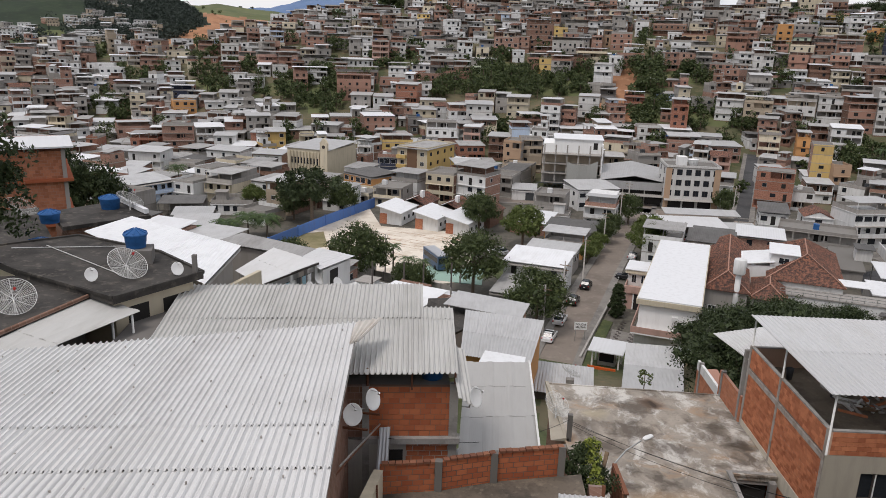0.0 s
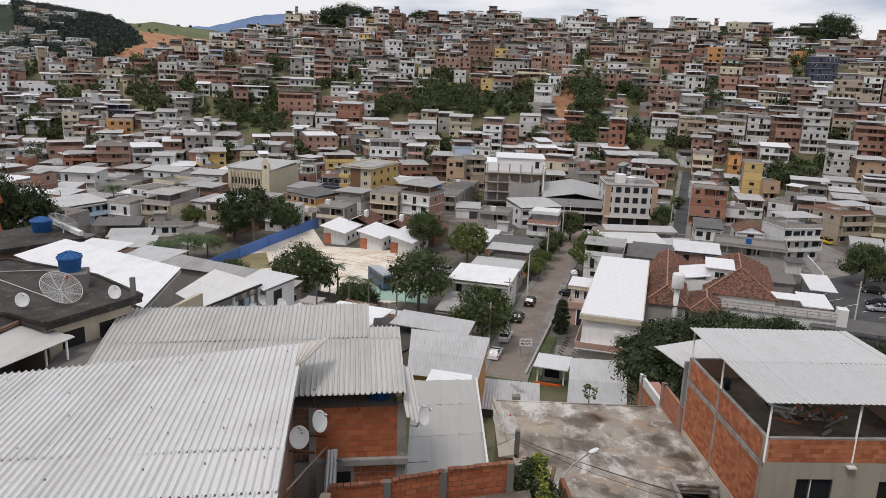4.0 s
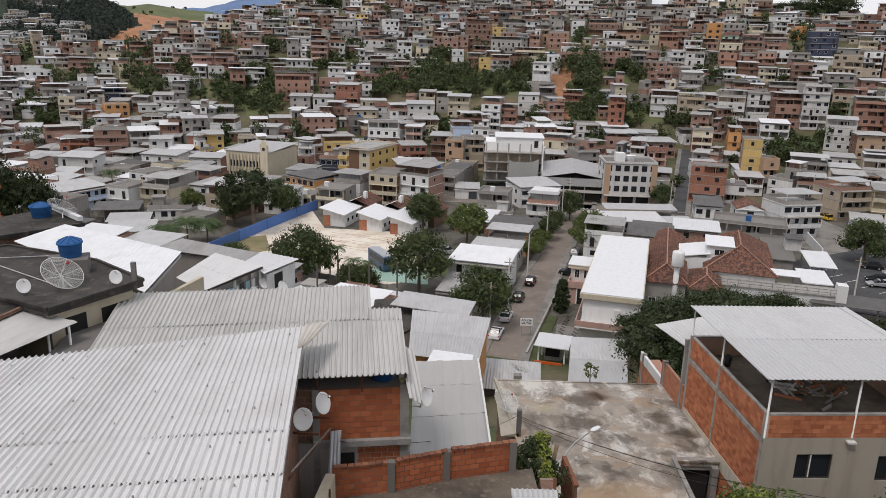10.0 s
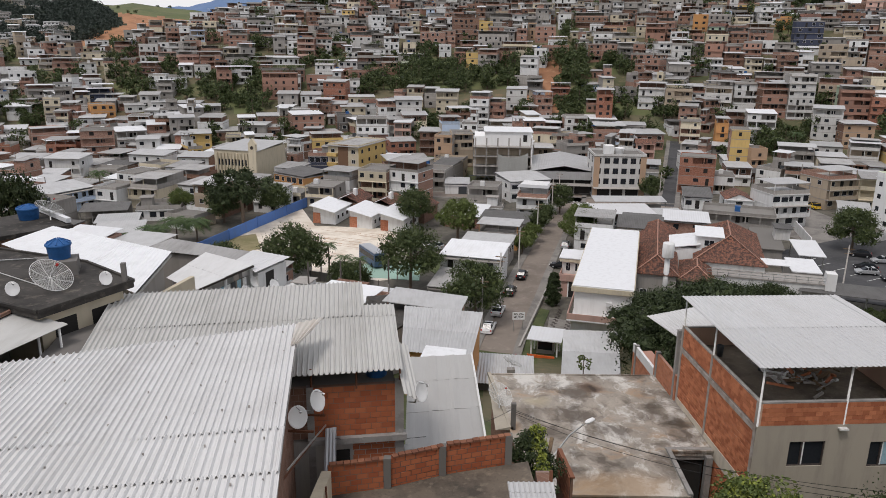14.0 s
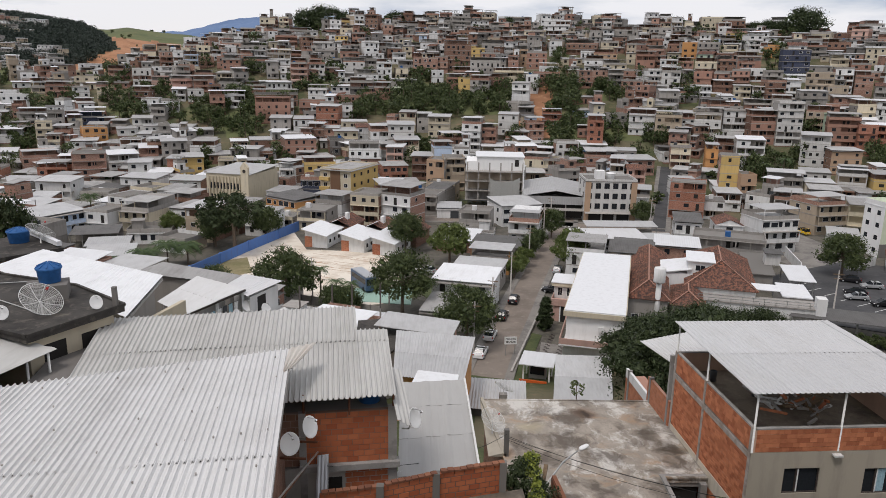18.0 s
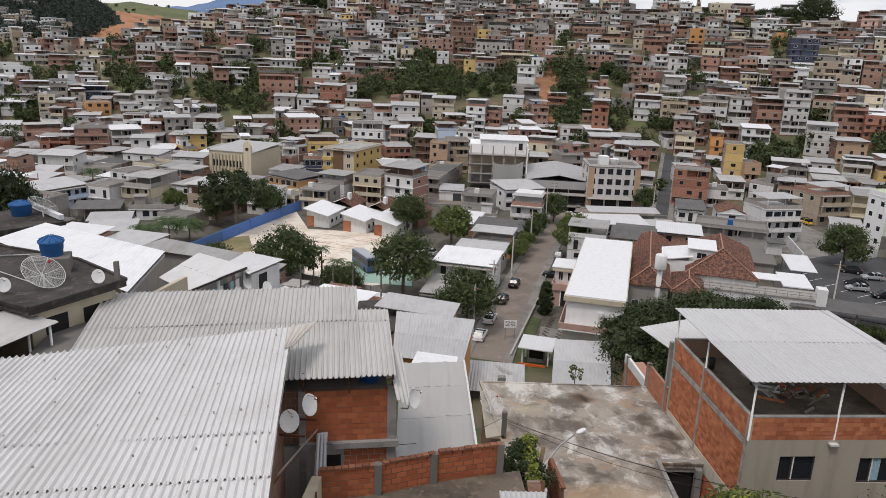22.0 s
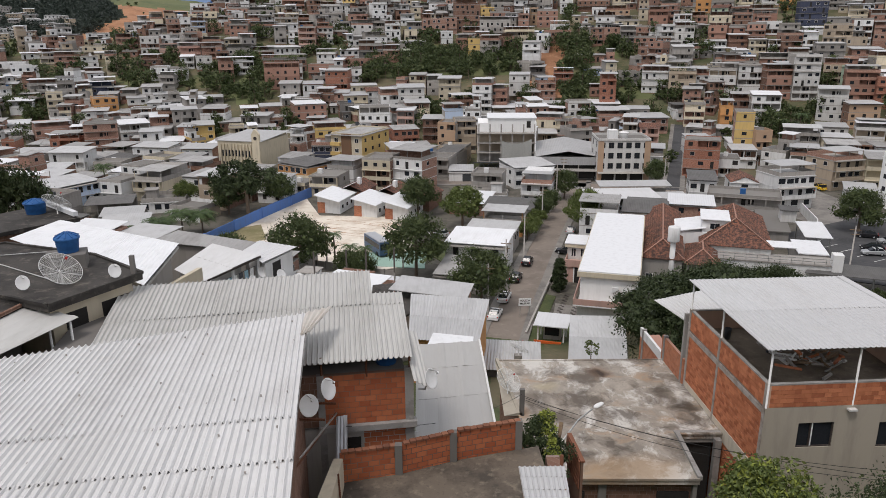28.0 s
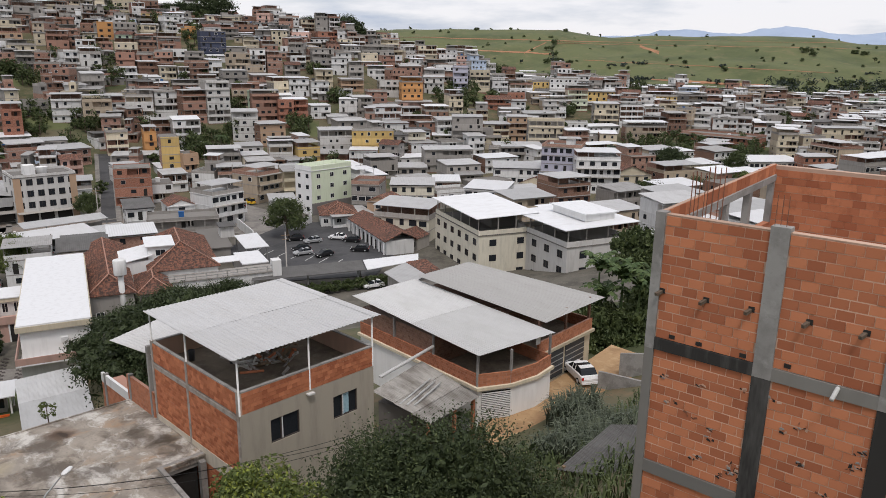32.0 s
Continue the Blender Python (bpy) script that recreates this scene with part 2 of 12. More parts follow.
brick_material("brick_wall", (0.38, 0.145, 0.08), (0.52, 0.22, 0.125))
brick_material("old_brick_wall", (0.20, 0.115, 0.085), (0.30, 0.18, 0.13))
brick_material("brick_clay", (0.33, 0.11, 0.055), (0.56, 0.215, 0.108), piece=True)
brick_material("red_brick", (0.33, 0.145, 0.095), (0.44, 0.215, 0.15))
brick_material("far_brick", (0.33, 0.185, 0.14), (0.46, 0.29, 0.225))
brick_material("coping_clay", (0.16, 0.07, 0.045), (0.27, 0.12, 0.07), piece=True)
brick_material("dark_clay", (0.32, 0.095, 0.045), (0.44, 0.15, 0.07), piece=True)


def concrete_material(name, col, dark, light, size=0.35):
    m, nt, bsdf = nodes_of(name, 0.85)
    v = here(nt)
    a = noise_of(nt, v, size, 6, 0.62)
    b = noise_of(nt, v, size * 4.5, 5, 0.65)
    c = mixed(nt, col, dark, ramp(nt, a, 0.45, 0.62, 0, 0.9))
    c = mixed(nt, c, light, ramp(nt, b, 0.54, 0.70, 0, 0.6))
    c = mixed(nt, c, dark, ramp(nt, noise_of(nt, v, size * 16, 3), 0.58, 0.75, 0, 0.5))
    nt.links.new(c, bsdf.inputs["Base Color"])
    bumped(nt, bsdf, b, 0.3, 0.03)




def stained_slab(name):
    """Old flat roof: pale cement with dark damp patches, white lime marks and rusty runs."""
    m, nt, bsdf = nodes_of(name, 0.85)
    v = here(nt)
    warp = add(nt, "TexNoise", Scale=0.6, Detail=3.0)
    nt.links.new(v, warp.inputs["Vector"])
    bend = nt.nodes.new("ShaderNodeVectorMath")
    bend.operation = "MULTIPLY_ADD"
    bend.inputs[1].default_value = (1.6, 1.6, 0)
    nt.links.new(warp.outputs["Color"], bend.inputs[0])
    nt.links.new(v, bend.inputs[2])
    w = bend.outputs[0]
    c = mixed(nt, (0.36, 0.32, 0.27), (0.23, 0.205, 0.175), ramp(nt, noise_of(nt, w, 0.9, 6, 0.7), 0.35, 0.65))
    c = mixed(nt, c, (0.36, 0.235, 0.14), ramp(nt, noise_of(nt, streaky(nt, w, (0.7, 1.4, 1)), 0.5, 5, 0.7), 0.54, 0.66, 0, 0.6))
    c = mixed(nt, c, (0.58, 0.56, 0.52), ramp(nt, noise_of(nt, streaky(nt, w, (1.3, 0.8, 1)), 0.42, 8, 0.72), 0.50, 0.58, 0, 0.85))
    c = mixed(nt, c, (0.09, 0.072, 0.058), ramp(nt, noise_of(nt, w, 0.33, 7, 0.66), 0.50, 0.60, 0, 0.8))
    c = mixed(nt, c, (0.10, 0.088, 0.075), ramp(nt, noise_of(nt, v, 6.0, 4, 0.7), 0.58, 0.72, 0, 0.6))
    for x, y, r, col, much in SLAB_STAINS:
        far = nt.nodes.new("ShaderNodeVectorMath")
        far.operation = "DISTANCE"
        far.inputs[1].default_value = (x + 0.8, y + 0.8, 24.0)
        nt.links.new(w, far.inputs[0])
        c = mixed(nt, c, col, ramp(nt, far.outputs["Value"], r * 0.35, r, much, 0))
    nt.links.new(c, bsdf.inputs["Base Color"])
    bumped(nt, bsdf, noise_of(nt, v, 5.0, 5), 0.3, 0.03)


# puddle marks and rusty runs on the flat roof: place, reach, colour, strength
SLAB_STAINS = ((8.6, 37.8, 0.9, (0.16, 0.085, 0.05), 0.6), (8.55, 37.65, 0.6, (0.045, 0.034, 0.026), 0.9), (12.3, 33.9, 0.9, (0.06, 0.048, 0.036), 0.85), (11.7, 35.5, 0.9, (0.07, 0.056, 0.042), 0.7), (5.8, 29.8, 0.7, (0.08, 0.06, 0.048), 0.75), (7.0, 28.2, 1.5, (0.36, 0.25, 0.15), 0.6), (9.0, 28.2, 1.7, (0.38, 0.27, 0.17), 0.6), (3.4, 33.4, 0.9, (0.42, 0.23, 0.11), 0.7), (5.4, 36.0, 0.8, (0.42, 0.36, 0.24), 0.5), (4.6, 34.8, 0.8, (0.09, 0.07, 0.055), 0.6))


stained_slab("slab_concrete")
concrete_material("dark_slab", (0.062, 0.057, 0.052), (0.03, 0.028, 0.026), (0.17, 0.15, 0.125), 0.6)
concrete_material("yard_concrete", (0.14, 0.115, 0.09), (0.06, 0.052, 0.044), (0.25, 0.21, 0.16), 0.7)
concrete_material("plain_concrete", (0.30, 0.29, 0.275), (0.20, 0.19, 0.18), (0.38, 0.37, 0.35), 0.8)
concrete_material("worn_concrete", (0.36, 0.33, 0.30), (0.24, 0.20, 0.17), (0.44, 0.40, 0.36), 1.6)
concrete_material("asphalt", (0.225, 0.19, 0.16), (0.165, 0.138, 0.116), (0.285, 0.245, 0.21), 0.15)
concrete_material("dark_asphalt", (0.075, 0.075, 0.077), (0.05, 0.05, 0.052), (0.11, 0.11, 0.11), 0.15)
concrete_material("paving", (0.70, 0.64, 0.55), (0.54, 0.46, 0.37), (0.78, 0.74, 0.67), 0.2)
concrete_material("footway", (0.23, 0.215, 0.195), (0.15, 0.14, 0.13), (0.30, 0.285, 0.26), 0.3)
concrete_material("plot_soil", (0.13, 0.12, 0.10), (0.075, 0.07, 0.058), (0.20, 0.18, 0.15), 0.25)
concrete_material("terrace_cement", (0.20, 0.165, 0.125), (0.11, 0.09, 0.072), (0.28, 0.235, 0.18), 0.6)
concrete_material("dirt", (0.40, 0.26, 0.14), (0.25, 0.15, 0.08), (0.52, 0.38, 0.22), 0.3)
concrete_material("grass", (0.08, 0.095, 0.04), (0.05, 0.065, 0.028), (0.14, 0.14, 0.065), 0.25)
concrete_material("dry_grass", (0.24, 0.205, 0.115), (0.16, 0.15, 0.07), (0.33, 0.28, 0.17), 0.25)
concrete_material("hill_soil", (0.13, 0.115, 0.07), (0.055, 0.07, 0.03), (0.24, 0.15, 0.09), 0.06)
concrete_material("hill_grass", (0.118, 0.132, 0.058), (0.072, 0.09, 0.04), (0.19, 0.155, 0.085), 0.016)
concrete_material("far_wood", (0.028, 0.042, 0.022), (0.018, 0.028, 0.016), (0.05, 0.065, 0.035), 0.03)
concrete_material("red_earth", (0.36, 0.185, 0.10), (0.25, 0.125, 0.068), (0.44, 0.26, 0.16), 0.05)
# distance haze is mixed into both mountain colours; the right range is paler
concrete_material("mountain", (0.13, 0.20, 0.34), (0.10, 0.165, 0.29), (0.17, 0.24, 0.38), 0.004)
concrete_material("mountain_haze_pale", (0.36, 0.44, 0.57), (0.31, 0.39, 0.52), (0.42, 0.49, 0.61), 0.004)


def plain(name, col, rough=0.6, metal=0.0, vary=0.12, grain=9.0):
    m, nt, bsdf = nodes_of(name, rough, metal)
    v = here(nt)
    n = noise_of(nt, v, grain, 4, 0.6)
    c = mixed(nt, tuple(x * (1 - vary) for x in col), tuple(min(0.9, x * (1 + vary)) for x in col), ramp(nt, n, 0.3, 0.7))
    nt.links.new(c, bsdf.inputs["Base Color"])
    return m, nt, bsdf


plain("glass_dark", (0.022, 0.025, 0.03), 0.12)
# near-black colour standing for the shade inside holes, doorways and unglazed windows
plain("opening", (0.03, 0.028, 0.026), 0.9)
plain("frame_white", (0.70, 0.70, 0.69), 0.5)
plain("frame_dark", (0.06, 0.05, 0.045), 0.5)
plain("steel", (0.42, 0.42, 0.41), 0.4, 0.7)
plain("rust", (0.14, 0.06, 0.035), 0.85)
plain("dish_white", (0.70, 0.70, 0.69), 0.45, 0, 0.04, 3.0)
plain("dish_mesh", (0.50, 0.50, 0.48), 0.6)
plain("tank_blue", (0.025, 0.10, 0.27), 0.5)
plain("tank_grey", (0.06, 0.065, 0.07), 0.5)
plain("cable", (0.02, 0.02, 0.02), 0.6)
plain("wood", (0.20, 0.14, 0.09), 0.8, 0, 0.3)
plain("pvc", (0.62, 0.62, 0.60), 0.4)
plain("rubber", (0.02, 0.02, 0.02), 0.7)
plain("paint_black", (0.018, 0.018, 0.02), 0.25)
plain("paint_silver", (0.45, 0.46, 0.47), 0.3, 0.4)
plain("paint_white", (0.75, 0.75, 0.75), 0.3)
plain("paint_red", (0.35, 0.03, 0.025), 0.35)
plain("paint_blue", (0.06, 0.10, 0.17), 0.35)
plain("paint_yellow", (0.65, 0.42, 0.03), 0.4)
plain("car_glass", (0.02, 0.024, 0.028), 0.08)
plain("lamp_red", (0.4, 0.02, 0.015), 0.3)
plain("court_green", (0.30, 0.44, 0.37), 0.7)
plain("line_white", (0.7, 0.7, 0.68), 0.8)
plain("trunk", (0.13, 0.10, 0.075), 0.9, 0, 0.35, 14)
plain("curtain", (0.30, 0.45, 0.52), 0.9)
plain("cloth_white", (0.68, 0.68, 0.66), 0.9)
plain("net", (0.33, 0.33, 0.31), 0.9)
plain("orange_plastic", (0.62, 0.12, 0.03), 0.5)


def leaf_material(name, lo, hi):
    m, nt, bsdf = nodes_of(name, 0.6)
    c = mixed(nt, lo, hi, chance(nt))
    c = mixed(nt, c, tuple(x * 0.55 for x in lo), ramp(nt, noise_of(nt, here(nt), 0.9, 3), 0.4, 0.7, 0, 0.6))
    nt.links.new(c, bsdf.inputs["Base Color"])
    bsdf.inputs["Specular IOR Level"].default_value = 0.22


leaf_material("leaf_dark", (0.026, 0.040, 0.016), (0.064, 0.085, 0.035))
# far leaves carry the haze of distance as a greyer, bluer green
leaf_material("leaf_far_haze", (0.030, 0.042, 0.034), (0.046, 0.060, 0.047))
leaf_material("leaf_mid", (0.042, 0.062, 0.024), (0.105, 0.130, 0.048))
leaf_material("leaf_light", (0.07, 0.10, 0.025), (0.16, 0.19, 0.06))
leaf_material("leaf_lime", (0.16, 0.20, 0.03), (0.30, 0.33, 0.07))
leaf_material("leaf_palm", (0.04, 0.07, 0.025), (0.09, 0.13, 0.045))
leaf_material("leaf_banana", (0.05, 0.085, 0.03), (0.11, 0.15, 0.055))
leaf_material("leaf_grey", (0.06, 0.075, 0.05), (0.13, 0.15, 0.10))

# ---- mesh helpers ----
HEX_FACES = np.array([(0, 3, 2, 1), (4, 5, 6, 7), (0, 1, 5, 4), (1, 2, 6, 5), (2, 3, 7, 6), (3, 0, 4, 7)])


def mesh_of(name, verts, faces, mats, index=None, smooth=False):
    """A mesh from plain arrays of points and equal-sided faces."""
    verts, faces = np.asarray(verts, np.float32).reshape(-1, 3), np.asarray(faces, np.int32)
    me = bpy.data.meshes.new(name)
    n, k = faces.shape
    me.vertices.add(len(verts))
    me.vertices.foreach_set("co", verts.ravel())
    me.loops.add(n * k)
    me.loops.foreach_set("vertex_index", faces.ravel())
    me.polygons.add(n)
    me.polygons.foreach_set("loop_start", np.arange(0, n * k, k, dtype=np.int32))
    for m in mats:
        me.materials.append(M[m])
    if index is not None:
        me.polygons.foreach_set("material_index", np.asarray(index, np.int32))
    me.update(calc_edges=True)
    me.polygons.foreach_set("use_smooth", np.full(n, smooth))
    return me


class Solid:
    """Gathers blocks (eight corners each), every one with its material, into one mesh."""

    def __init__(self):
        self.hexes, self.mats = [], []

    def hexa(self, corners, mat):
        self.hexes.append(corners)
        self.mats.append(mat)
        return self

    def box(self, x0, x1, y0, y1, z0, z1, mat):
        return self.hexa([(x0, y0, z0), (x1, y0, z0), (x1, y1, z0), (x0, y1, z0), (x0, y0, z1), (x1, y0, z1), (x1, y1, z1), (x0, y1, z1)], mat)

    def slant(self, x0, x1, y0, y1, za, zb, thick, mat, axis="y"):
        """A slab whose underside rises from za to zb along an axis."""
        if axis == "y":
            lo = [(x0, y0, za), (x1, y0, za), (x1, y1, zb), (x0, y1, zb)]
        else:
            lo = [(x0, y0, za), (x1, y0, zb), (x1, y1, zb), (x0, y1, za)]
        return self.hexa(lo + [(x, y, z + thick) for x, y, z in lo], mat)

    def beam(self, a, b, r, mat):
        """A square bar from a to b."""
        a, b = Vector(a), Vector(b)
        d = (b - a).normalized()
        u = d.cross(Vector((0, 0, 1)) if abs(d.z) < 0.9 else Vector((1, 0, 0))).normalized() * r
        v = d.cross(u).normalized() * r
        ring = [-u - v, u - v, u + v, -u + v]
        return self.hexa([tuple(a + p) for p in ring] + [tuple(b + p) for p in ring], mat)

    def mesh(self, name):
        h = np.array(self.hexes, float)
        mats = sorted(set(self.mats))
        at = {m: i for i, m in enumerate(mats)}
        faces = (np.arange(len(h))[:, None, None] * 8 + HEX_FACES[None]).reshape(-1, 4)
        index = np.repeat([at[m] for m in self.mats], 6)
        return mesh_of(name, h.reshape(-1, 3), faces, mats, index)


def part(name, shape, parent, label="", m=None):
    """Links a mesh, or the blocks of a Solid, as one object under a thing or a part."""
    ob = new(name, shape.mesh(name) if isinstance(shape, Solid) else shape)
    ob.parent = parent
    if m is not None:
        ob.matrix_local = m
    return tagged(ob, label) if label else ob


def thing(name, label, category, m=None, group="", kind=""):
    ob = new(name)
    ob.empty_display_size = 0.2
    if m is not None:
        ob.matrix_world = m
    return tagged(ob, label, category, group, kind)


def lone(name, shape, label, category, m=None, group="", kind=""):
    ob = new(name, shape.mesh(name) if isinstance(shape, Solid) else shape)
    if m is not None:
        ob.matrix_world = m
    return tagged(ob, label, category, group, kind)


def tube(points, radii, sides=8, mat="steel", name="tube", caps=True):
    """A round bar along points, with a radius at each."""
    pts = [Vector(p) for p in points]
    verts, faces = [], []
    for i, p in enumerate(pts):
        d = (pts[min(i + 1, len(pts) - 1)] - pts[max(i - 1, 0)]).normalized()
        u = d.cross(Vector((0, 0, 1)) if abs(d.z) < 0.95 else Vector((1, 0, 0))).normalized()
        v = d.cross(u)
        r = radii[i] if hasattr(radii, "__len__") else radii
        for k in range(sides):
            a = 2 * math.pi * k / sides
            verts.append(p + (u * math.cos(a) + v * math.sin(a)) * r)
    for i in range(len(pts) - 1):
        for k in range(sides):
            j = (k + 1) % sides
            faces.append((i * sides + k, i * sides + j, (i + 1) * sides + j, (i + 1) * sides + k))
    if caps:
        for base in (0, (len(pts) - 1) * sides):
            verts.append(pts[0 if base == 0 else -1])
            c = len(verts) - 1
            for k in range(0, sides, 2):
                faces.append((c, base + k, base + (k + 1) % sides, base + (k + 2) % sides))
    return mesh_of(name, verts, faces, [mat], smooth=True)


def lathe(profile, sides=20, mat="tank_blue", name="lathe"):
    """A round body from (radius, height) pairs."""
    verts = [(r * math.cos(2 * math.pi * k / sides), r * math.sin(2 * math.pi * k / sides), z) for r, z in profile for k in range(sides)]
    faces = [(i * sides + k, i * sides + (k + 1) % sides, (i + 1) * sides + (k + 1) % sides, (i + 1) * sides + k) for i in range(len(profile) - 1) for k in range(sides)]
    return mesh_of(name, verts, faces, [mat], smooth=True)


def corrugated(width, length, pitch, depth, mat, name="sheet", steps=6, sharp=False, lap=0.0, rows=1):
    """A waved sheet, waves running along y, with thickness; rows lap over one another like laid sheets."""
    nx = int(width / pitch * steps)
    xs = np.linspace(0, width, nx + 1)
    ph = (xs / pitch) % 1.0
    if sharp:
        wave = np.interp(ph, (0, 0.12, 0.28, 0.40, 1), (0, 1, 1, 0, 0)) * depth
    else:
        wave = (0.5 - 0.5 * np.cos(2 * np.pi * ph)) * depth
    verts, faces = [], []
    for r in range(rows):
        y0, y1 = length * r / rows - (lap if r else 0), length * (r + 1) / rows
        z0 = 0.012 if r else 0.0
        off = len(verts)
        for y, dz in ((y0, z0), (y1, 0.0)):
            verts += [(x, y, w + dz) for x, w in zip(xs, wave)]
        for y, dz in ((y0, z0), (y1, 0.0)):
            verts += [(x, y, w + dz - 0.02) for x, w in zip(xs, wave)]
        n = nx + 1
        for i in range(nx):
            faces += [(off + i, off + i + 1, off + n + i + 1, off + n + i), (off + 2 * n + i, off + 3 * n + i, off + 3 * n + i + 1, off + 2 * n + i + 1)]
            faces += [(off + i, off + 2 * n + i, off + 2 * n + i + 1, off + i + 1), (off + n + i, off + n + i + 1, off + 3 * n + i + 1, off + 3 * n + i)]
        for a, b in ((0, n), (nx, nx + n)):
            faces.append((off + a, off + b, off + 2 * n + b, off + 2 * n + a))
    return mesh_of(name, verts, faces, [mat])


# ---- the lie of the land ----
EYE = 43.0
NEAR_Y = (-400, -60, 0, 8, 16, 24, 32, 42, 60, 75, 95, 110)
NEAR_Z = (90, 52, 33.5, 33, 30, 24.5, 20, 16, 10, 5, 0.2, 0)
AZ = (-180, -90, -60, -36, -30, -25, -22, -19, -17, -13, -10, -4, 3, 9, 13, 19, 24, 27, 30, 33, 36.5, 38.5, 41, 44.5, 47.5, 54, 60, 68, 75, 110, 180)
BASE = (320, 320, 310, 300, 290, 275, 265, 258, 252, 246, 243, 240, 238, 236, 236, 238, 244, 248, 252, 258, 264, 268, 272, 280, 288, 305, 325, 350, 370, 380, 320)
RIDGE = (560, 560, 520, 480, 470, 465, 470, 480, 490, 505, 510, 510, 515, 510, 505, 500, 495, 490, 485, 480, 475, 472, 470, 470, 475, 500, 530, 570, 590, 600, 560)
RISE = (0, 0, -2, -1.7, -1.5, -1.2, -0.3, 0.35, 1.0, 2.2, 2.3, 2.6, 2.85, 2.8, 2.7, 2.6, 2.4, 2.2, 1.8, 1.4, 1.0, -0.2, -0.5, -1.0, -1.7, -1.8, -2.7, -3.1, -3.4, -2, 0)
FAR_AZ = (-180, -60, -36, -30.4, -28.5, -25.5, -24.1, -23.2, -22, -20, -18, -15, 0, 30, 37, 39, 43, 51, 55, 57.6, 61, 65, 69, 71, 75, 90, 180)
FAR_EL = (1, 1.5, 2.5, 2.75, 2.6, 2.2, 2.0, 1.95, 2.1, 1.9, 1.75, 1.2, 0.5, 1.0, 1.6, 1.75, 1.8, 1.85, 1.3, 1.5, 1.4, 1.5, 1.4, 1.0, 0.8, 0.8, 1)


def land(x, y):
    """Height of the bare ground."""
    x, y = np.asarray(x, float), np.asarray(y, float)
    r = np.hypot(x, y)
    az = np.degrees(np.arctan2(x, y))
    ye = y + 0.62 * np.clip(x + 3, -34, 0) * np.clip(1.6 - y / 60, 0, 1)
    ye = ye + 10.0 * np.clip((x - 4) / 6, 0, 1) * np.clip(y / 12, 0, 1) * np.clip((75 - y) / 20, 0, 1)
    near = np.interp(np.where(np.abs(az) > 80, np.minimum(ye, 30 - 0.3 * np.abs(x)), ye), NEAR_Y, NEAR_Z)
    rb, rr, up = np.interp(az, AZ, BASE), np.interp(az, AZ, RIDGE), np.interp(az, AZ, RISE)
    top = EYE + rr * np.tan(np.radians(up))
    s = np.clip((r - rb) / (rr - rb), 0, 1)
    hill = top * (0.35 * s + 0.65 * s * s * (3 - 2 * s)) * 1.0
    hill = np.where(s >= 1, top - 0.1 * (r - rr), hill)
    hill = np.maximum(hill, np.where(r > rb, 0.02 * (r - rb), 0))
    fel = np.interp(az, FAR_AZ, FAR_EL)
    fr = np.where(az < -15, 1150.0, 1050.0)
    f = np.clip((r - 560) / (fr - 560), 0, 1)
    far = (EYE + fr * np.tan(np.radians(fel))) * f * f * (3 - 2 * f)
    far = np.where(r > fr, EYE + fr * np.tan(np.radians(fel)) - 0.16 * (r - fr), far)
    back = np.where(y < 0, 1.0, 0.0)
    z = np.maximum(np.maximum(near, hill), np.where(r > 560, far, -50))
    return np.where(back > 0, np.maximum(near, np.where(r > 600, far, 0)), z)


def at_ground(x, y):
    return float(land(x, y))


# green patches of the hillside: bearing, elevation and their half spans, in degrees from the balcony
GREEN = [(-27.3, -3.0, 1.6, 0.6), (-22.7, -3.2, 1.4, 1.0), (-23.3, -1.8, 0.7, 0.5), (-17.7, -3.8, 2.0, 0.8), (-14.9, -4.0, 1.9, 1.7), (-20.2, -2.4, 0.8, 0.4), (-9.9, -1.6, 1.3, 0.5), (-5.7, -3.5, 1.3, 0.8), (-2.9, -2.9, 2.6, 1.3), (-1.0, -1.1, 0.9, 0.7), (0.2, -3.1, 1.7, 1.1), (3.2, -2.9, 3.0, 1.2), (9.1, -1.6, 1.9, 0.7), (11.5, -1.7, 2.5, 0.4), (9.6, -2.8, 1.5, 0.7), (12.9, -2.1, 1.6, 0.5), (10.0, -4.6, 1.3, 1.3), (14.0, -5.0, 1.6, 0.8), (16.9, -4.9, 1.1, 0.8), (9.4, 0.5, 0.6, 0.7), (17.8, -0.4, 0.5, 0.6), (27.3, -3.8, 0.8, 0.5)]
GREEN += [(25.0, -7.4, 1.4, 0.9), (26.6, -6.3, 0.8, 0.3), (23.7, -6.9, 0.7, 0.7), (-11.5, -7.1, 0.8, 0.3), (-4.4, -6.0, 0.4, 0.4), (-1.9, -6.4, 0.8, 0.7), (-0.7, -6.8, 0.6, 0.6), (2.0, -5.9, 1.2, 0.4), (11.0, -7.2, 0.6, 0.8), (-30.1, -5.3, 0.8, 0.5), (-29.1, -5.7, 1.0, 0.4), (-17.3, -7.5, 0.6, 0.5), (18.9, -2.3, 0.4, 0.3), (6.4, -5.8, 0.7, 0.3), (6.6, -1.8, 0.5, 0.4), (22.5, 1.5, 0.6, 0.3), (24.0, 0.9, 0.5, 0.4), (19.6, 2.4, 0.9, 0.2), (-9.5, 2.3, 1.2, 0.2), (-23.2, -0.9, 0.5, 0.3), (-29.8, -1.6, 0.5, 0.2), (-13.4, -0.9, 0.7, 0.2), (9.4, -6.6, 0.4, 0.3), (-8.0, -1.0, 0.8, 0.4)]
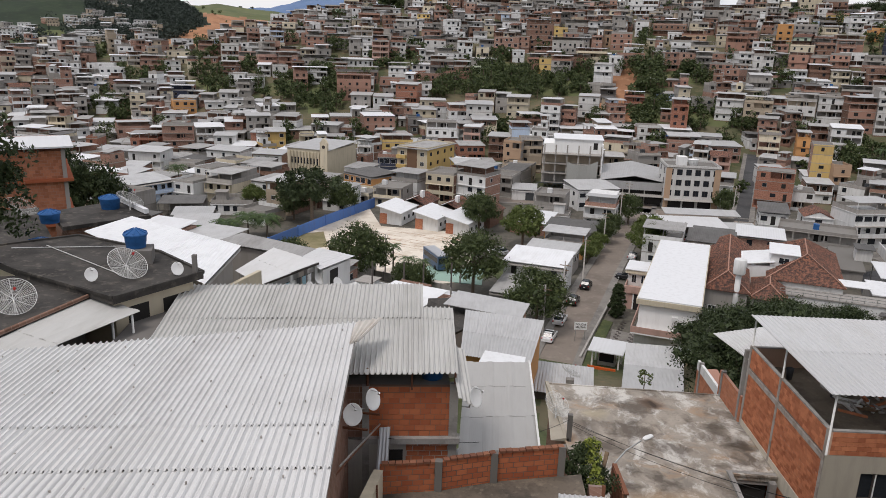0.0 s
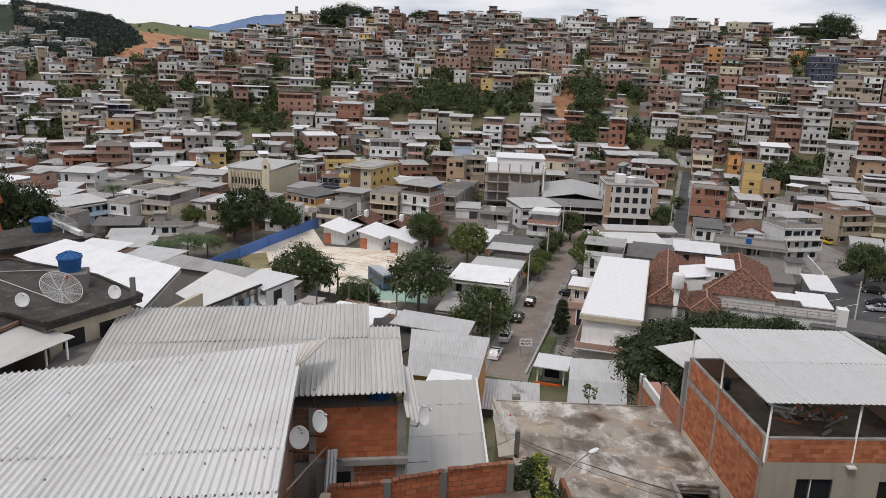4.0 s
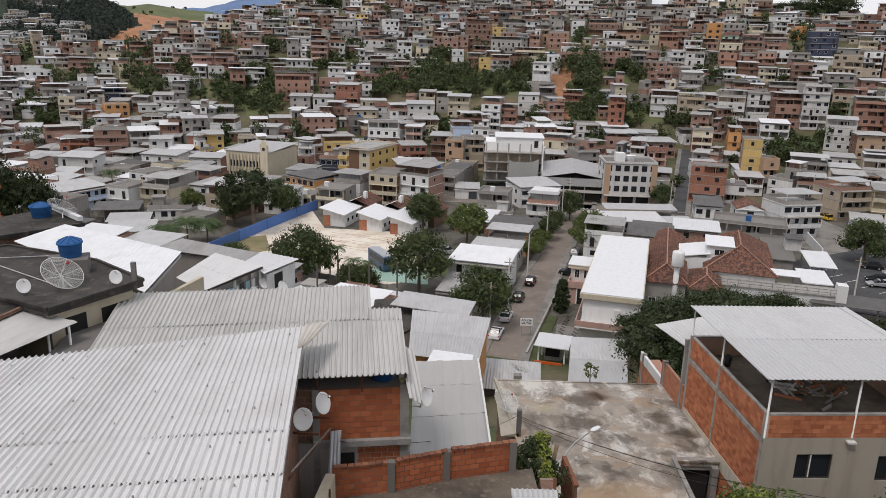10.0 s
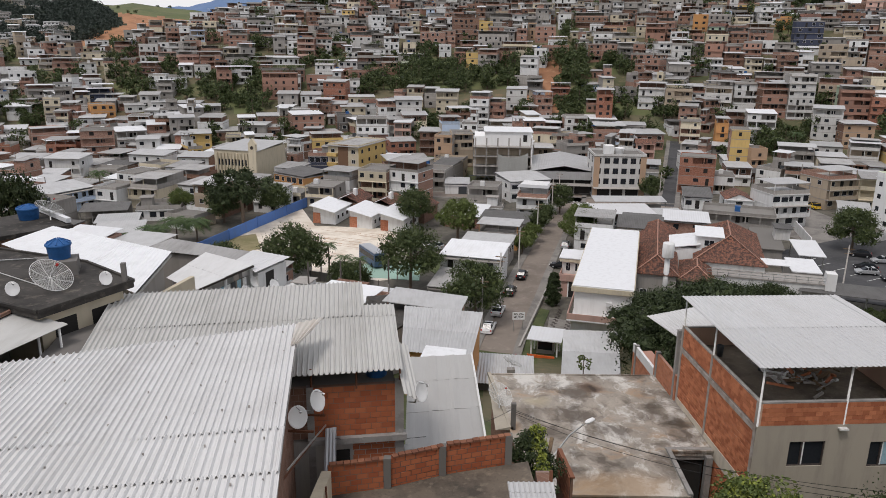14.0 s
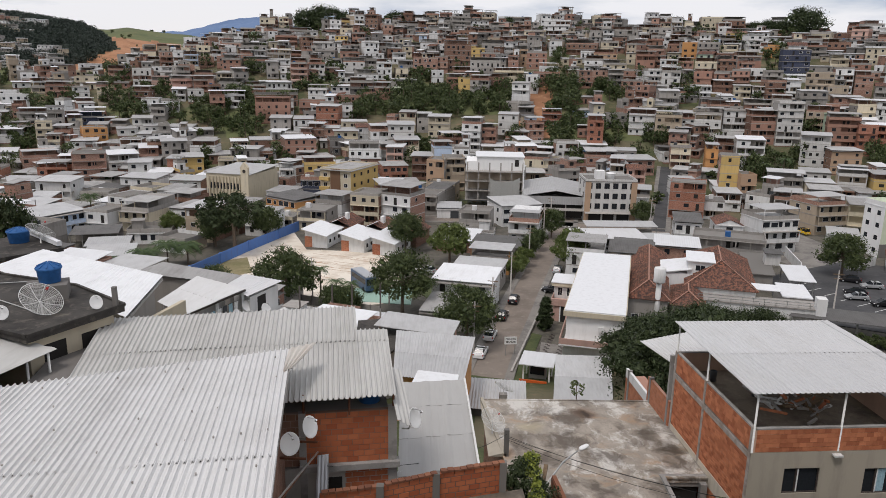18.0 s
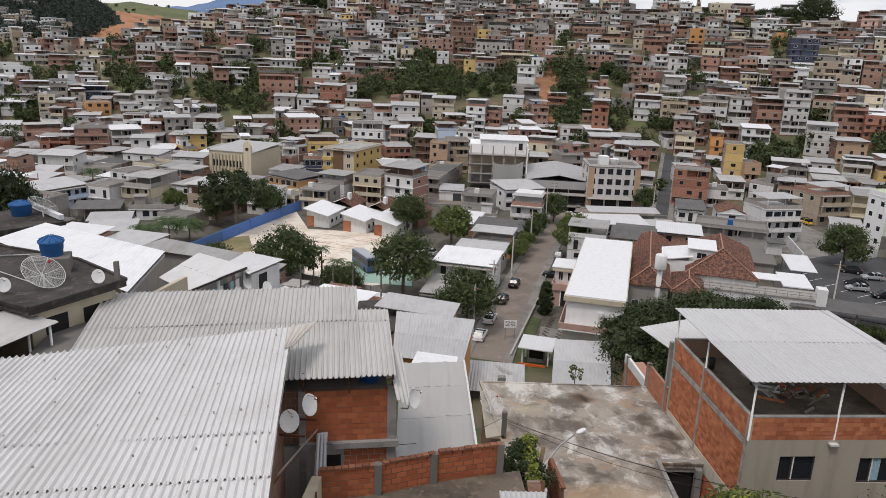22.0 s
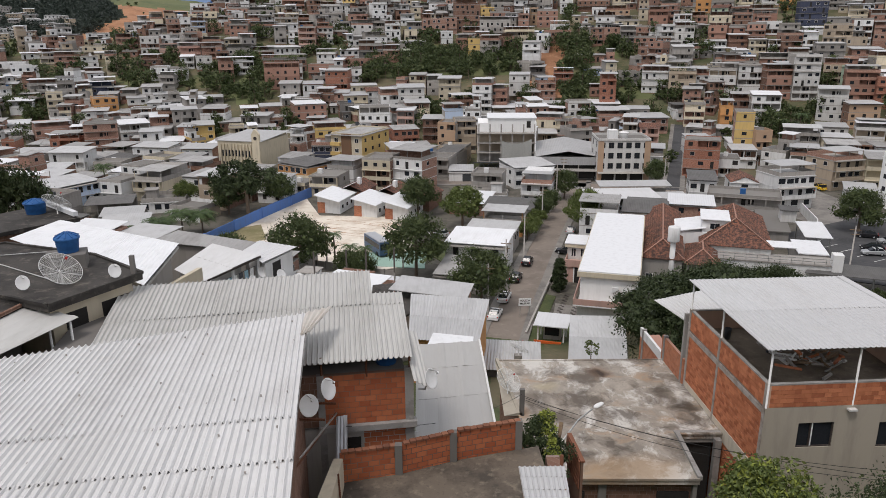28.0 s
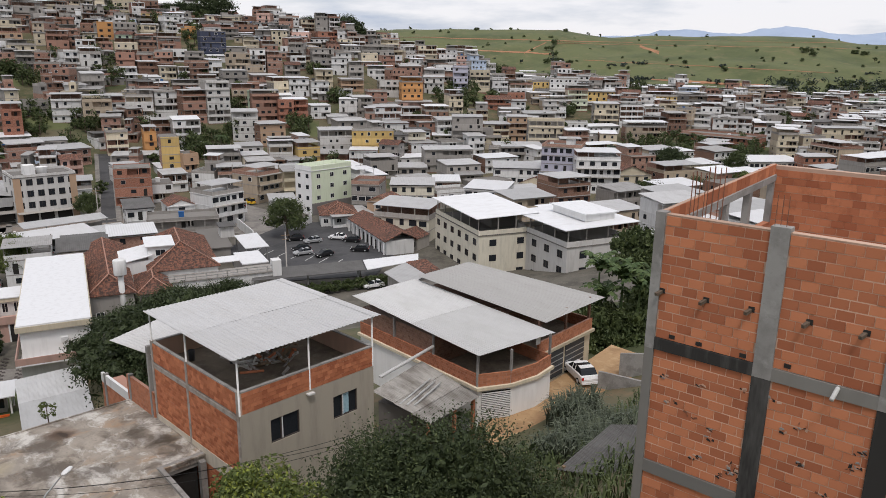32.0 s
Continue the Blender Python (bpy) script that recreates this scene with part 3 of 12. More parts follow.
GREEN += [(31.8, -5.8, 0.9, 0.6), (42.8, -3.3, 0.8, 0.8), (46.8, -0.9, 0.7, 0.8), (44.7, -3.4, 0.9, 0.5), (56.8, -2.6, 0.7, 0.6), (57.9, -6.5, 1.6, 0.7), (60.4, -6.8, 1.6, 0.7), (65.5, -6.7, 1.1, 0.6), (67.4, -4.6, 0.7, 0.5), (64.4, -7.4, 1.1, 0.4), (52.3, -4.4, 0.6, 0.3), (34.6, -3.6, 0.6, 0.4), (46.3, -3.7, 0.4, 0.3), (32.9, -1.5, 0.4, 0.3)]


def wood_edge(e):
    """Bearing at which the far wood ends, by elevation."""
    return float(np.interp(e, (-0.6, -0.26, 0.4, 0.64, 1.39, 1.8, 2.2), (-26.2, -25.1, -23.4, -22.7, -23.2, -23.7, -24.6)))


def ground_mesh():
    rings = np.concatenate([[0.01, 3], np.arange(6, 120, 4), np.arange(120, 620, 9), np.geomspace(625, 1500, 80), np.geomspace(1600, 4600, 10)])
    turns = np.concatenate([np.arange(-180, -40, 6), np.arange(-40, -15, 0.25), np.arange(-15, 80, 0.75), np.arange(80, 180, 6)])
    n = len(turns)
    a = np.radians(turns)
    x, y = rings[:, None] * np.sin(a), rings[:, None] * np.cos(a)
    z = land(x, y)
    rough = np.array([[noise.noise(Vector((px * 0.02, py * 0.02, 3))) for px, py in zip(rx, ry)] for rx, ry in zip(x, y)])
    z = z + np.where(rings[:, None] > 620, rough * 6 * np.clip((1100 - rings[:, None]) / 300, 0.25, 1), 0) - 0.02
    z = np.where(rings[:, None] > 1700, np.minimum(z, 5), z)
    faces, index = [], []
    for i in range(len(rings) - 1):
        for k in range(n):
            j = (k + 1) % n
            faces.append((i * n + k, i * n + j, (i + 1) * n + j, (i + 1) * n + k))
            r, az = rings[i], turns[k]
            spot = noise.noise(Vector((x[i, k] * 0.012, y[i, k] * 0.012, 9)))
            if r > 600:
                el = math.degrees(math.atan2(z[i, k] - EYE, r)) + 0.12 * spot
                if az < wood_edge(el) and el > -0.1 * (az + 34):
                    m = 2
                elif az < -18.5 and wood_edge(el) <= az and el < 1.42 - 0.075 * (az + 23.2):
                    m = 3
                else:
                    m = 1
            elif r > 240 and 5.6 < az < 8.6 and 300 < r < 372 or (-4.4 < az < -2.6 and 300 < r < 335):
                m = 3
            elif r > 225:
                el = math.degrees(math.atan2(z[i, k] - EYE, r))
                m = 1 if any(((az - a) / p) ** 2 + ((el - b) / q) ** 2 < 1.1 for a, b, p, q in GREEN) and spot > -0.25 else 0
            elif r > 105:
                m = 5
            else:
                m = 4 if spot > -0.15 else 0
            index.append(m)
    return mesh_of("ground", np.stack([x, y, z], -1), faces, ["hill_soil", "hill_grass", "far_wood", "red_earth", "grass", "plot_soil"], index, smooth=True)


lone("ground", ground_mesh(), "town valley floor and hillsides of soil, grass and red earth", "ground", kind="structure")


def mountains():
    verts, faces = [], []
    for lo, hi, base, top, seed, far in ((-40, -8, 2.5, 0.9, 1, 4200), (50, 80, 1.5, 0.75, 5, 4300)):
        n = 90
        off = len(verts)
        for i in range(n + 1):
            az = lo + (hi - lo) * i / n
            bell = math.exp(-((az + 13.2) / 4.2) ** 2) * 1.5 + math.exp(-((az + 24) / 8) ** 2) * 0.3 if lo < 0 else 0.5 * math.exp(-((az - 60) / 2.6) ** 2) + 0.7 * math.exp(-((az - 66.8) / 2.6) ** 2) + 0.3 * math.exp(-((az - 73) / 2) ** 2)
            el = (1.55 if lo < 0 else 1.45) + bell + 0.16 * noise.noise(Vector((az * 0.9, seed, 0))) + 0.05 * noise.noise(Vector((az * 4, seed, 2)))
            a = radians(az)
            for r, z in ((far, EYE + far * math.tan(radians(el))), (far - 900, -20), (far + 500, -20)):
                verts.append((r * math.sin(a), r * math.cos(a), z))
        for i in range(n):
            a, b = off + 3 * i, off + 3 * i + 3
            faces += [(a + 1, b + 1, b, a), (a, b, b + 2, a + 2)]
    return mesh_of("mountains", verts, faces, ["mountain", "mountain_haze_pale"], [0 if k < 180 else 1 for k in range(len(faces))], smooth=True)


lone("mountains", mountains(), "mountain ridges on the horizon, blue haze put into their colour", "mountains", kind="structure")

# ---- houses ----
WALLS = ["old_brick_wall", "far_brick", "cement", "white_wall", "cream_wall", "beige_wall", "cement_dark", "pink_wall", "salmon_wall", "yellow_wall", "green_wall", "blue_wall", "orange_wall"]
SHARE = [0.11, 0.17, 0.19, 0.27, 0.10, 0.05, 0.04, 0.02, 0.015, 0.008, 0.008, 0.012, 0.0]
SHEETS = ["fibre_roof", "metal_roof", "white_roof", "dark_fibre_roof"]
SHEET_SHARE = [0.38, 0.32, 0.20, 0.10]


def framed_window(parent, x, z, w, h, y, frame="frame_white"):
    """A window part: glass, with its frame and sill as sub-parts."""
    glass = part("window", Solid().box(x - w / 2, x + w / 2, y - 0.012, y + 0.02, z, z + h, "glass_dark"), parent)
    t, a, b = 0.07, w / 2, z + h
    out = [(x - a - t, z - t), (x + a + t, z - t), (x + a + t, b + t), (x - a - t, b + t)]
    inn = [(x - a, z), (x + a, z), (x + a, b), (x - a, b)]
    v = [(p, y - 0.05, q) for p, q in out + inn] + [(p, y + 0.02, q) for p, q in out + inn]
    f = []
    for i in range(4):
        j = (i + 1) % 4
        f += [(i, j, 4 + j, 4 + i), (8 + j, 8 + i, 12 + i, 12 + j), (j, i, 8 + i, 8 + j), (4 + i, 4 + j, 12 + j, 12 + i)]
    part("frame", mesh_of("frame", v, f, [frame]), glass)
    part("mullion", Solid().box(x - 0.025, x + 0.025, y - 0.04, y - 0.013, z, z + h, frame), glass)
    return glass


def far_window(s, x, z, w, h, y, frame):
    s.box(x - w / 2 - 0.07, x + w / 2 + 0.07, y - 0.05, y + 0.02, z - 0.07, z + h + 0.05, frame)
    s.box(x - w / 2, x + w / 2, y - 0.07, y + 0.02, z, z + h, "glass_dark")


def side_window(s, x, z, w, h, y, frame, out):
    a, b = sorted((x, x + out * 0.05))
    c, d = sorted((x, x + out * 0.07))
    s.box(a, b, y - w / 2 - 0.07, y + w / 2 + 0.07, z - 0.07, z + h + 0.05, frame)
    s.box(c, d, y - w / 2, y + w / 2, z, z + h, "glass_dark")


def house_parts(rng, w, d, floors, wall, top, sheet, deep=3.0, fine=False, fh=2.7, win=None, accent=None, front=None):
    """The parts of a house: front at y = 0, depth along +y, ground floor at z = 0; deep: how far its walls go down the slope."""
    parts = []
    h = floors * fh
    if front is None and wall not in ("old_brick_wall", "far_brick", "cement") and rng.random() < 0.45:
        front, wall = wall, rng.choice(("far_brick", "cement", "cement", "old_brick_wall"))
    parts.append(("wall", Solid().box(-w / 2, w / 2, 0, d, -deep, h, wall)))
    face = front or wall
    if front:
        parts.append(("front_wall", Solid().box(-w / 2 - 0.01, w / 2 + 0.01, -0.06, 0, -0.2, h, front)))
    y = -0.06 if front else 0.0
    for k in range(1, floors + 1):
        out = 0.12 if k < floors else 0.3
        parts.append(("floor_slab", Solid().box(-w / 2 - out * 0.4, w / 2 + out * 0.4, y - out, d + 0.05, k * fh - 0.16, k * fh + 0.02, "cement" if face not in ("white_wall", "white_paint") else face)))
    frame = rng.choice(["frame_white", "frame_white", "frame_dark", "cement"])
    n_all = win if win is not None else max(2, int(w / 2.4))
    for k in range(floors):
        n = n_all if win is not None else max(1, n_all + rng.choice((-1, 0, 0, 1)))
        kind = rng.random()
        out = kind < 0.4 and w > 5 and k > 0
        if out:
            z = k * fh
            b = Solid()
            b.box(-w / 2, w / 2, -1.2, -1.08, z, z + 0.95, accent or face)
            parts.append(("balcony_front", b))
            parts.append(("balcony_floor", Solid().box(-w / 2, w / 2, -1.2, y, z - 0.14, z, "cement")))
            for px in (-w / 2 + 0.1, w / 2 - 0.1):
                parts.append(("balcony_post", Solid().box(px - 0.1, px + 0.1, -1.18, -0.98, z + 0.95, z + fh - 0.14, accent or face)))
            parts.append(("balcony_roof", Solid().box(-w / 2 - 0.1, w / 2 + 0.1, -1.35, y, z + fh - 0.14, z + fh, "cement")))
        if k == 0 and rng.random() < 0.35:
            x = rng.uniform(-w / 4, w / 4)
            parts.append(("garage_door", Solid().box(x - 1.2, x + 1.2, y - 0.05, y + 0.02, 0, 2.2, rng.choice(("opening", "tank_grey", "cement_dark")))))
            continue
        for i in range(n):
            x = -w / 2 + w * (i + 0.5) / n + rng.uniform(-0.2, 0.2)
            s = Solid()
            if (out and rng.random() < 0.5) or rng.random() < 0.10:
                s.box(x - 0.5, x + 0.5, y - 0.06, y + 0.02, k * fh, k * fh + 2.15, "opening")
                parts.append(("door", s))
            elif rng.random() < 0.92:
                far_window(s, x, k * fh + 0.95, rng.choice([1.0, 1.4, 1.8]), rng.choice([1.1, 1.25, 1.4]), y, frame)
                parts.append(("window", s))
        for side in (-1, 1):
            for q in (0.28, 0.68):
                if rng.random() < 0.45:
                    s = Solid()
                    side_window(s, side * w / 2, k * fh + 1.0, 1.2, 1.05, d * q, frame, side)
                    parts.append(("window", s))
    over = rng.choice((0.12, 0.25, 0.4))
    if top == "terrace":
        pm = accent or rng.choice([face, face, "cement", "far_brick"])
        for x0, x1, y0, y1 in ((-w / 2, w / 2, 0, 0.14), (-w / 2, w / 2, d - 0.14, d), (-w / 2, -w / 2 + 0.14, 0.14, d - 0.14), (w / 2 - 0.14, w / 2, 0.14, d - 0.14)):
            parts.append(("parapet", Solid().box(x0, x1, y0, y1, h + 0.02, h + 1.0, pm)))
        hi, rise = h + rng.uniform(2.1, 2.7), rng.uniform(-0.25, 0.5)
        m = max(2, int(w / 3.2))
        for i in range(m + 1):
            px = -w / 2 + 0.1 + (w - 0.2) * i / m
            parts.append(("post", Solid().box(px - 0.08, px + 0.08, 0.02, 0.16, h + 1.0, hi, rng.choice(("cement", face)))))
            parts.append(("post", Solid().box(px - 0.08, px + 0.08, d - 0.16, d - 0.02, h + 1.0, hi + rise, "cement")))
        if rng.random() < 0.65:
            parts.append(("back_room", Solid().box(-w / 2 + 0.14, w / 2 * rng.uniform(-0.2, 0.98), d * 0.42, d - 0.14, h + 0.02, hi - 0.02, rng.choice([wall, "cement", "old_brick_wall"]))))
        back = d * rng.choice((0.6, 0.8, 1.0)) + over
        parts.append(("roof", Solid().slant(-w / 2 - over, w / 2 + over, -over - 0.1, back, hi, hi + rise, 0.09, sheet)))
    elif top == "slab":
        parts.append(("roof", Solid().box(-w / 2 - 0.1, w / 2 + 0.1, -0.2, d + 0.1, h + 0.02, h + 0.14, "cement_wet")))
        ph, pm = rng.choice([0.3, 0.9, 0.9]), rng.choice([face, "cement", "far_brick"])
        for x0, x1, y0, y1 in ((-w / 2, w / 2, 0, 0.14), (-w / 2, w / 2, d - 0.14, d), (-w / 2, -w / 2 + 0.14, 0.14, d - 0.14), (w / 2 - 0.14, w / 2, 0.14, d - 0.14)):
            parts.append(("parapet", Solid().box(x0, x1, y0, y1, h + 0.14, h + 0.14 + ph, pm)))
        if rng.random() < 0.6:
            x = rng.uniform(-w / 3, w / 3)
            parts.append(("stair_head", Solid().box(x - 1.3, x + 1.3, d * 0.4, d * 0.8, h + 0.14, h + 2.3, rng.choice([face, "cement", "white_wall"]))))
            parts.append(("stair_roof", Solid().box(x - 1.6, x + 1.6, d * 0.4 - 0.3, d * 0.8 + 0.2, h + 2.3, h + 2.42, "cement")))
        if rng.random() < 0.35:
            x = rng.uniform(-w / 3, w / 3)
            parts.append(("roof_tank", Solid().box(x - 0.6, x + 0.6, d * 0.3, d * 0.3 + 1.2, h + 0.14, h + 1.25, rng.choice(("tank_blue", "cement", "white_wall")))))
    elif top == "gable":
        rise = w * 0.22
        parts.append(("roof", Solid().slant(-w / 2 - over, 0, -over, d + over, h - 0.1, h - 0.1 + rise, 0.12, "clay_tile", "x").slant(0, w / 2 + over, -over, d + over, h - 0.1 + rise, h - 0.1, 0.12, "clay_tile", "x")))
        parts.append(("gable", Solid().hexa([(-w / 2, 0, h), (w / 2, 0, h), (w / 2, 0.15, h), (-w / 2, 0.15, h), (-0.05, 0, h + rise - 0.15), (0.05, 0, h + rise - 0.15), (0.05, 0.15, h + rise - 0.15), (-0.05, 0.15, h + rise - 0.15)], face)))
    else:
        rise = rng.uniform(0.3, 0.9)
        parts.append(("roof", Solid().slant(-w / 2 - over, w / 2 + over, -over - 0.2, d + over, h + 0.35, h + 0.35 + rise, 0.09, sheet)))
        for x in (-w / 2 + 0.1, 0, w / 2 - 0.1):
            parts.append(("eave_post", Solid().box(x - 0.08, x + 0.08, 0.05, 0.2, h, h + 0.36, "cement")))
        parts.append(("eave_wall", Solid().slant(-w / 2, w / 2, d - 0.15, d, h, h, 0.3 + rise, wall)))
    return parts


COLOUR = {"far_brick": "bare pinkish brick", "grey_white_wall": "grey-white painted", "old_brick_wall": "bare weathered brick", "brick_wall": "bare red brick", "red_brick": "bare red brick", "cement": "grey rendered", "white_wall": "white painted", "cream_wall": "cream painted", "beige_wall": "beige rendered", "cement_dark": "dark grey rendered", "pink_wall": "pink painted", "salmon_wall": "salmon painted", "yellow_wall": "yellow painted", "green_wall": "pale green painted", "blue_wall": "light blue painted", "orange_wall": "orange painted", "navy_wall": "dark blue painted", "tan_wall": "tan painted", "pale_green_wall": "pale green painted", "white_paint": "white painted", "brown_wall": "brown painted", "pale_cream_wall": "pale cream painted", "lilac_wall": "pale lilac painted", "peach_wall": "peach painted"}
CROWN = {"terrace": "an open roofed terrace on top", "slab": "a flat concrete roof", "gable": "a clay tile roof", "sheet": "a low sheet roof"}
NUMBER = ("", "one-storey", "two-storey", "three-storey", "four-storey", "five-storey", "six-storey")


def house(x, y, turn, w, d, floors, wall, top="terrace", sheet="fibre_roof", seed=0, z=None, deep=2.5, fine=False, group="hillside houses", **more):
    """One house as a thing with its parts; turn: degrees by which its front is turned from facing -y."""
    rng = random.Random(seed * 7919 + int(x * 31) + int(y * 17))
    base = at_ground(x, y) if z is None else z
    t = thing("house", "%s %s house with %s" % (NUMBER[floors], COLOUR[wall], CROWN[top]), "house", pose(x, y, base, 0, 0, turn), group)
    for name, s in house_parts(rng, w, d, floors, wall, top, sheet, deep, fine, **more):
        part(name, s, t)
    return t


def hill_parts(rng, w, d, floors, wall, top, sheet, deep, far=True, clean=False):
    """A hillside house in few parts: recessed verandas, bare flanks, a terrace under sheets on top."""
    fh, parts = 2.7, []
    h = floors * fh
    flank = wall
    if wall not in ("old_brick_wall", "far_brick", "red_brick", "cement", "navy_wall", "lilac_wall") and rng.random() < 0.6:
        flank = rng.choice(("far_brick", "cement", "cement", "old_brick_wall", "beige_wall"))
    body, wins = Solid(), []
    frame = rng.choice((wall, wall, "cement", "frame_dark", "frame_white"))
    body.box(-w / 2, w / 2, 0, d, -deep, 0, flank if rng.random() < 0.6 else "old_brick_wall")
    band = rng.choice((wall, "cement", "cement"))
    for k in range(floors):
        z = k * fh
        if rng.random() < 0.42 and w > 4.5 and not (clean and wall in ("navy_wall", "yellow_wall", "orange_wall")):
            # open veranda: the room front stands back behind a low wall and posts
            back = rng.uniform(1.3, 2.0)
            x0 = -w / 2 if rng.random() < 0.6 else -w / 2 + w * rng.uniform(0.3, 0.5)
            body.box(-w / 2, w / 2, back, d, z, z + fh, flank)
            if x0 > -w / 2:
                body.box(-w / 2, x0, 0, back, z, z + fh, wall)
                wins.append((-w / 2 + (x0 + w / 2) / 2, z + 1.0, min(1.2, (x0 + w / 2) * 0.5), 1.1, 0.0, False))
            body.box(x0, w / 2, -0.05, 0.08, z, z + rng.choice((0.8, 0.95)), wall)
            n = max(2, int((w / 2 - x0) / 2.8) + 1)
            for i in range(n):
                px = x0 + 0.12 + (w / 2 - x0 - 0.24) * i / (n - 1)
                body.box(px - 0.12, px + 0.12, -0.04, 0.2, z, z + fh, wall)
            wins.append(((x0 + w / 2) / 2, z + 0.1, 0.9, 2.0, back, True))
            if w / 2 - x0 > 4:
                wins.append(((x0 + w / 2) / 2 + 1.6, z + 1.0, 1.2, 1.1, back, False))
        else:
            body.box(-w / 2, w / 2, 0, d, z, z + fh, flank)
            body.box(-w / 2 - 0.01, w / 2 + 0.01, -0.05, 0, z, z + fh, wall)
            n = max(1, int(w / rng.uniform(2.2, 3.4)))
            ww = rng.choice((0.9, 1.1, 1.4))
            for i in range(n):
                if rng.random() < 0.88:
                    tall = rng.random() < 0.12
                    wins.append((-w / 2 + w * (i + 0.5) / n + rng.uniform(-0.3, 0.3), z + (0.1 if tall else 1.0), 0.9 if tall else min(ww, w / n * 0.7), 2.0 if tall else rng.choice((1.0, 1.2)), -0.05, tall))
        out = rng.choice((0.06, 0.1, 0.5))
        body.box(-w / 2 - 0.06, w / 2 + 0.06, -out, d + 0.02, z + fh - 0.14, z + fh + 0.02, band)
        for side in (-1, 1):
            if rng.random() < 0.4:
                side_window(body, side * w / 2, z + 1.0, 1.0, 1.0, d * rng.uniform(0.25, 0.75), frame, side)
    for x, z, ww, hh, y, tall in wins:
        s = body if far else Solid()
        if not tall and rng.random() < 0.6:
            s.box(x - ww / 2 - 0.07, x + ww / 2 + 0.07, y - 0.03, y + 0.02, z - 0.07, z + hh + 0.05, frame)
        # doors and unglazed windows are shallow panels coloured like a shaded interior
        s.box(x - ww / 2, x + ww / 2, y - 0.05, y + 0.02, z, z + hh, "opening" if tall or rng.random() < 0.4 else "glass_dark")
        if not far:
            parts.append(("door" if tall else "window", s))
    parts.insert(0, ("wall", body))
    over = rng.choice((0.15, 0.3, 0.5))
    if top == "terrace":
        pm = rng.choice((wall, wall, "cement", "far_brick"))
        p = Solid()
        for x0, x1, y0, y1 in ((-w / 2, w / 2, 0, 0.14), (-w / 2, w / 2, d - 0.14, d), (-w / 2, -w / 2 + 0.14, 0.14, d - 0.14), (w / 2 - 0.14, w / 2, 0.14, d - 0.14)):
            p.box(x0, x1, y0, y1, h + 0.02, h + rng.choice((0.7, 0.95)), pm)
        hi, rise = h + rng.uniform(2.1, 2.5), rng.uniform(-0.2, 0.4)
        m = max(2, int(w / 3.2))
        for i in range(m + 1):
            px = -w / 2 + 0.1 + (w - 0.2) * i / m
            p.box(px - 0.08, px + 0.08, 0.02, 0.16, h + 0.7, hi, "cement")
            p.box(px - 0.08, px + 0.08, d - 0.16, d - 0.02, h + 0.7, hi + rise, "cement")
        parts.append(("parapet", p))
        if rng.random() < 0.8:
            parts.append(("back_room", Solid().box(-w / 2 + 0.14, w / 2 * rng.uniform(0.2, 0.98), d * rng.uniform(0.3, 0.5), d - 0.14, h + 0.02, hi - 0.05, rng.choice((flank, "cement", "old_brick_wall", "far_brick")))))
        parts.append(("roof", Solid().slant(-w / 2 - over, w / 2 + over, -over - 0.2, d * rng.choice((0.8, 1.0)) + over, hi, hi + rise, 0.1, sheet)))
    elif top == "slab":
        p = Solid()
        ph = rng.choice((0.3, 0.7, 0.9))
        for x0, x1, y0, y1 in ((-w / 2, w / 2, 0, 0.14), (-w / 2, w / 2, d - 0.14, d), (-w / 2, -w / 2 + 0.14, 0.14, d - 0.14), (w / 2 - 0.14, w / 2, 0.14, d - 0.14)):
            p.box(x0, x1, y0, y1, h + 0.02, h + ph, rng.choice((wall, "cement")))
        parts.append(("parapet", p))
        parts.append(("roof", Solid().box(-w / 2 + 0.15, w / 2 - 0.15, 0.15, d - 0.15, h + 0.02, h + 0.1, "cement_wet")))
        if rng.random() < 0.4:
            x = rng.uniform(-w / 3, w / 3)
            parts.append(("roof_tank", Solid().box(x - 0.6, x + 0.6, d * 0.4, d * 0.4 + 1.2, h + 0.1, h + 1.3, rng.choice(("tank_blue", "cement", "white_wall", "tank_grey")))))
    elif top == "gable":
        rise = min(w, 9) * 0.2
        parts.append(("roof", Solid().slant(-w / 2 - 0.4, w / 2 + 0.4, -0.4, d / 2, h, h + rise, 0.12, "clay_tile").slant(-w / 2 - 0.4, w / 2 + 0.4, d / 2, d + 0.4, h + rise, h, 0.12, "clay_tile")))
    else:
        rise = rng.uniform(0.3, 0.8)
        parts.append(("roof", Solid().slant(-w / 2 - over, w / 2 + over, -over - 0.3, d + over, h + 0.3, h + 0.3 + rise, 0.1, sheet)))
        parts.append(("eave_wall", Solid().box(-w / 2, w / 2, 0.1, d - 0.1, h, h + 0.3, flank)))
    return parts


BULK = {}


def compact_house(rng, x, y, z, turn, w, d, floors, wall, top, sheet, deep, group, far, clean=False):
    """A house as a thing of few parts."""
    t = thing("house", "%s %s house with %s" % (NUMBER[floors], COLOUR[wall], CROWN[top]), "house", pose(x, y, z, 0, 0, turn), group)
    for name, s in hill_parts(rng, w, d, floors, wall, top, sheet, deep, far, clean):
        part(name, s, t)


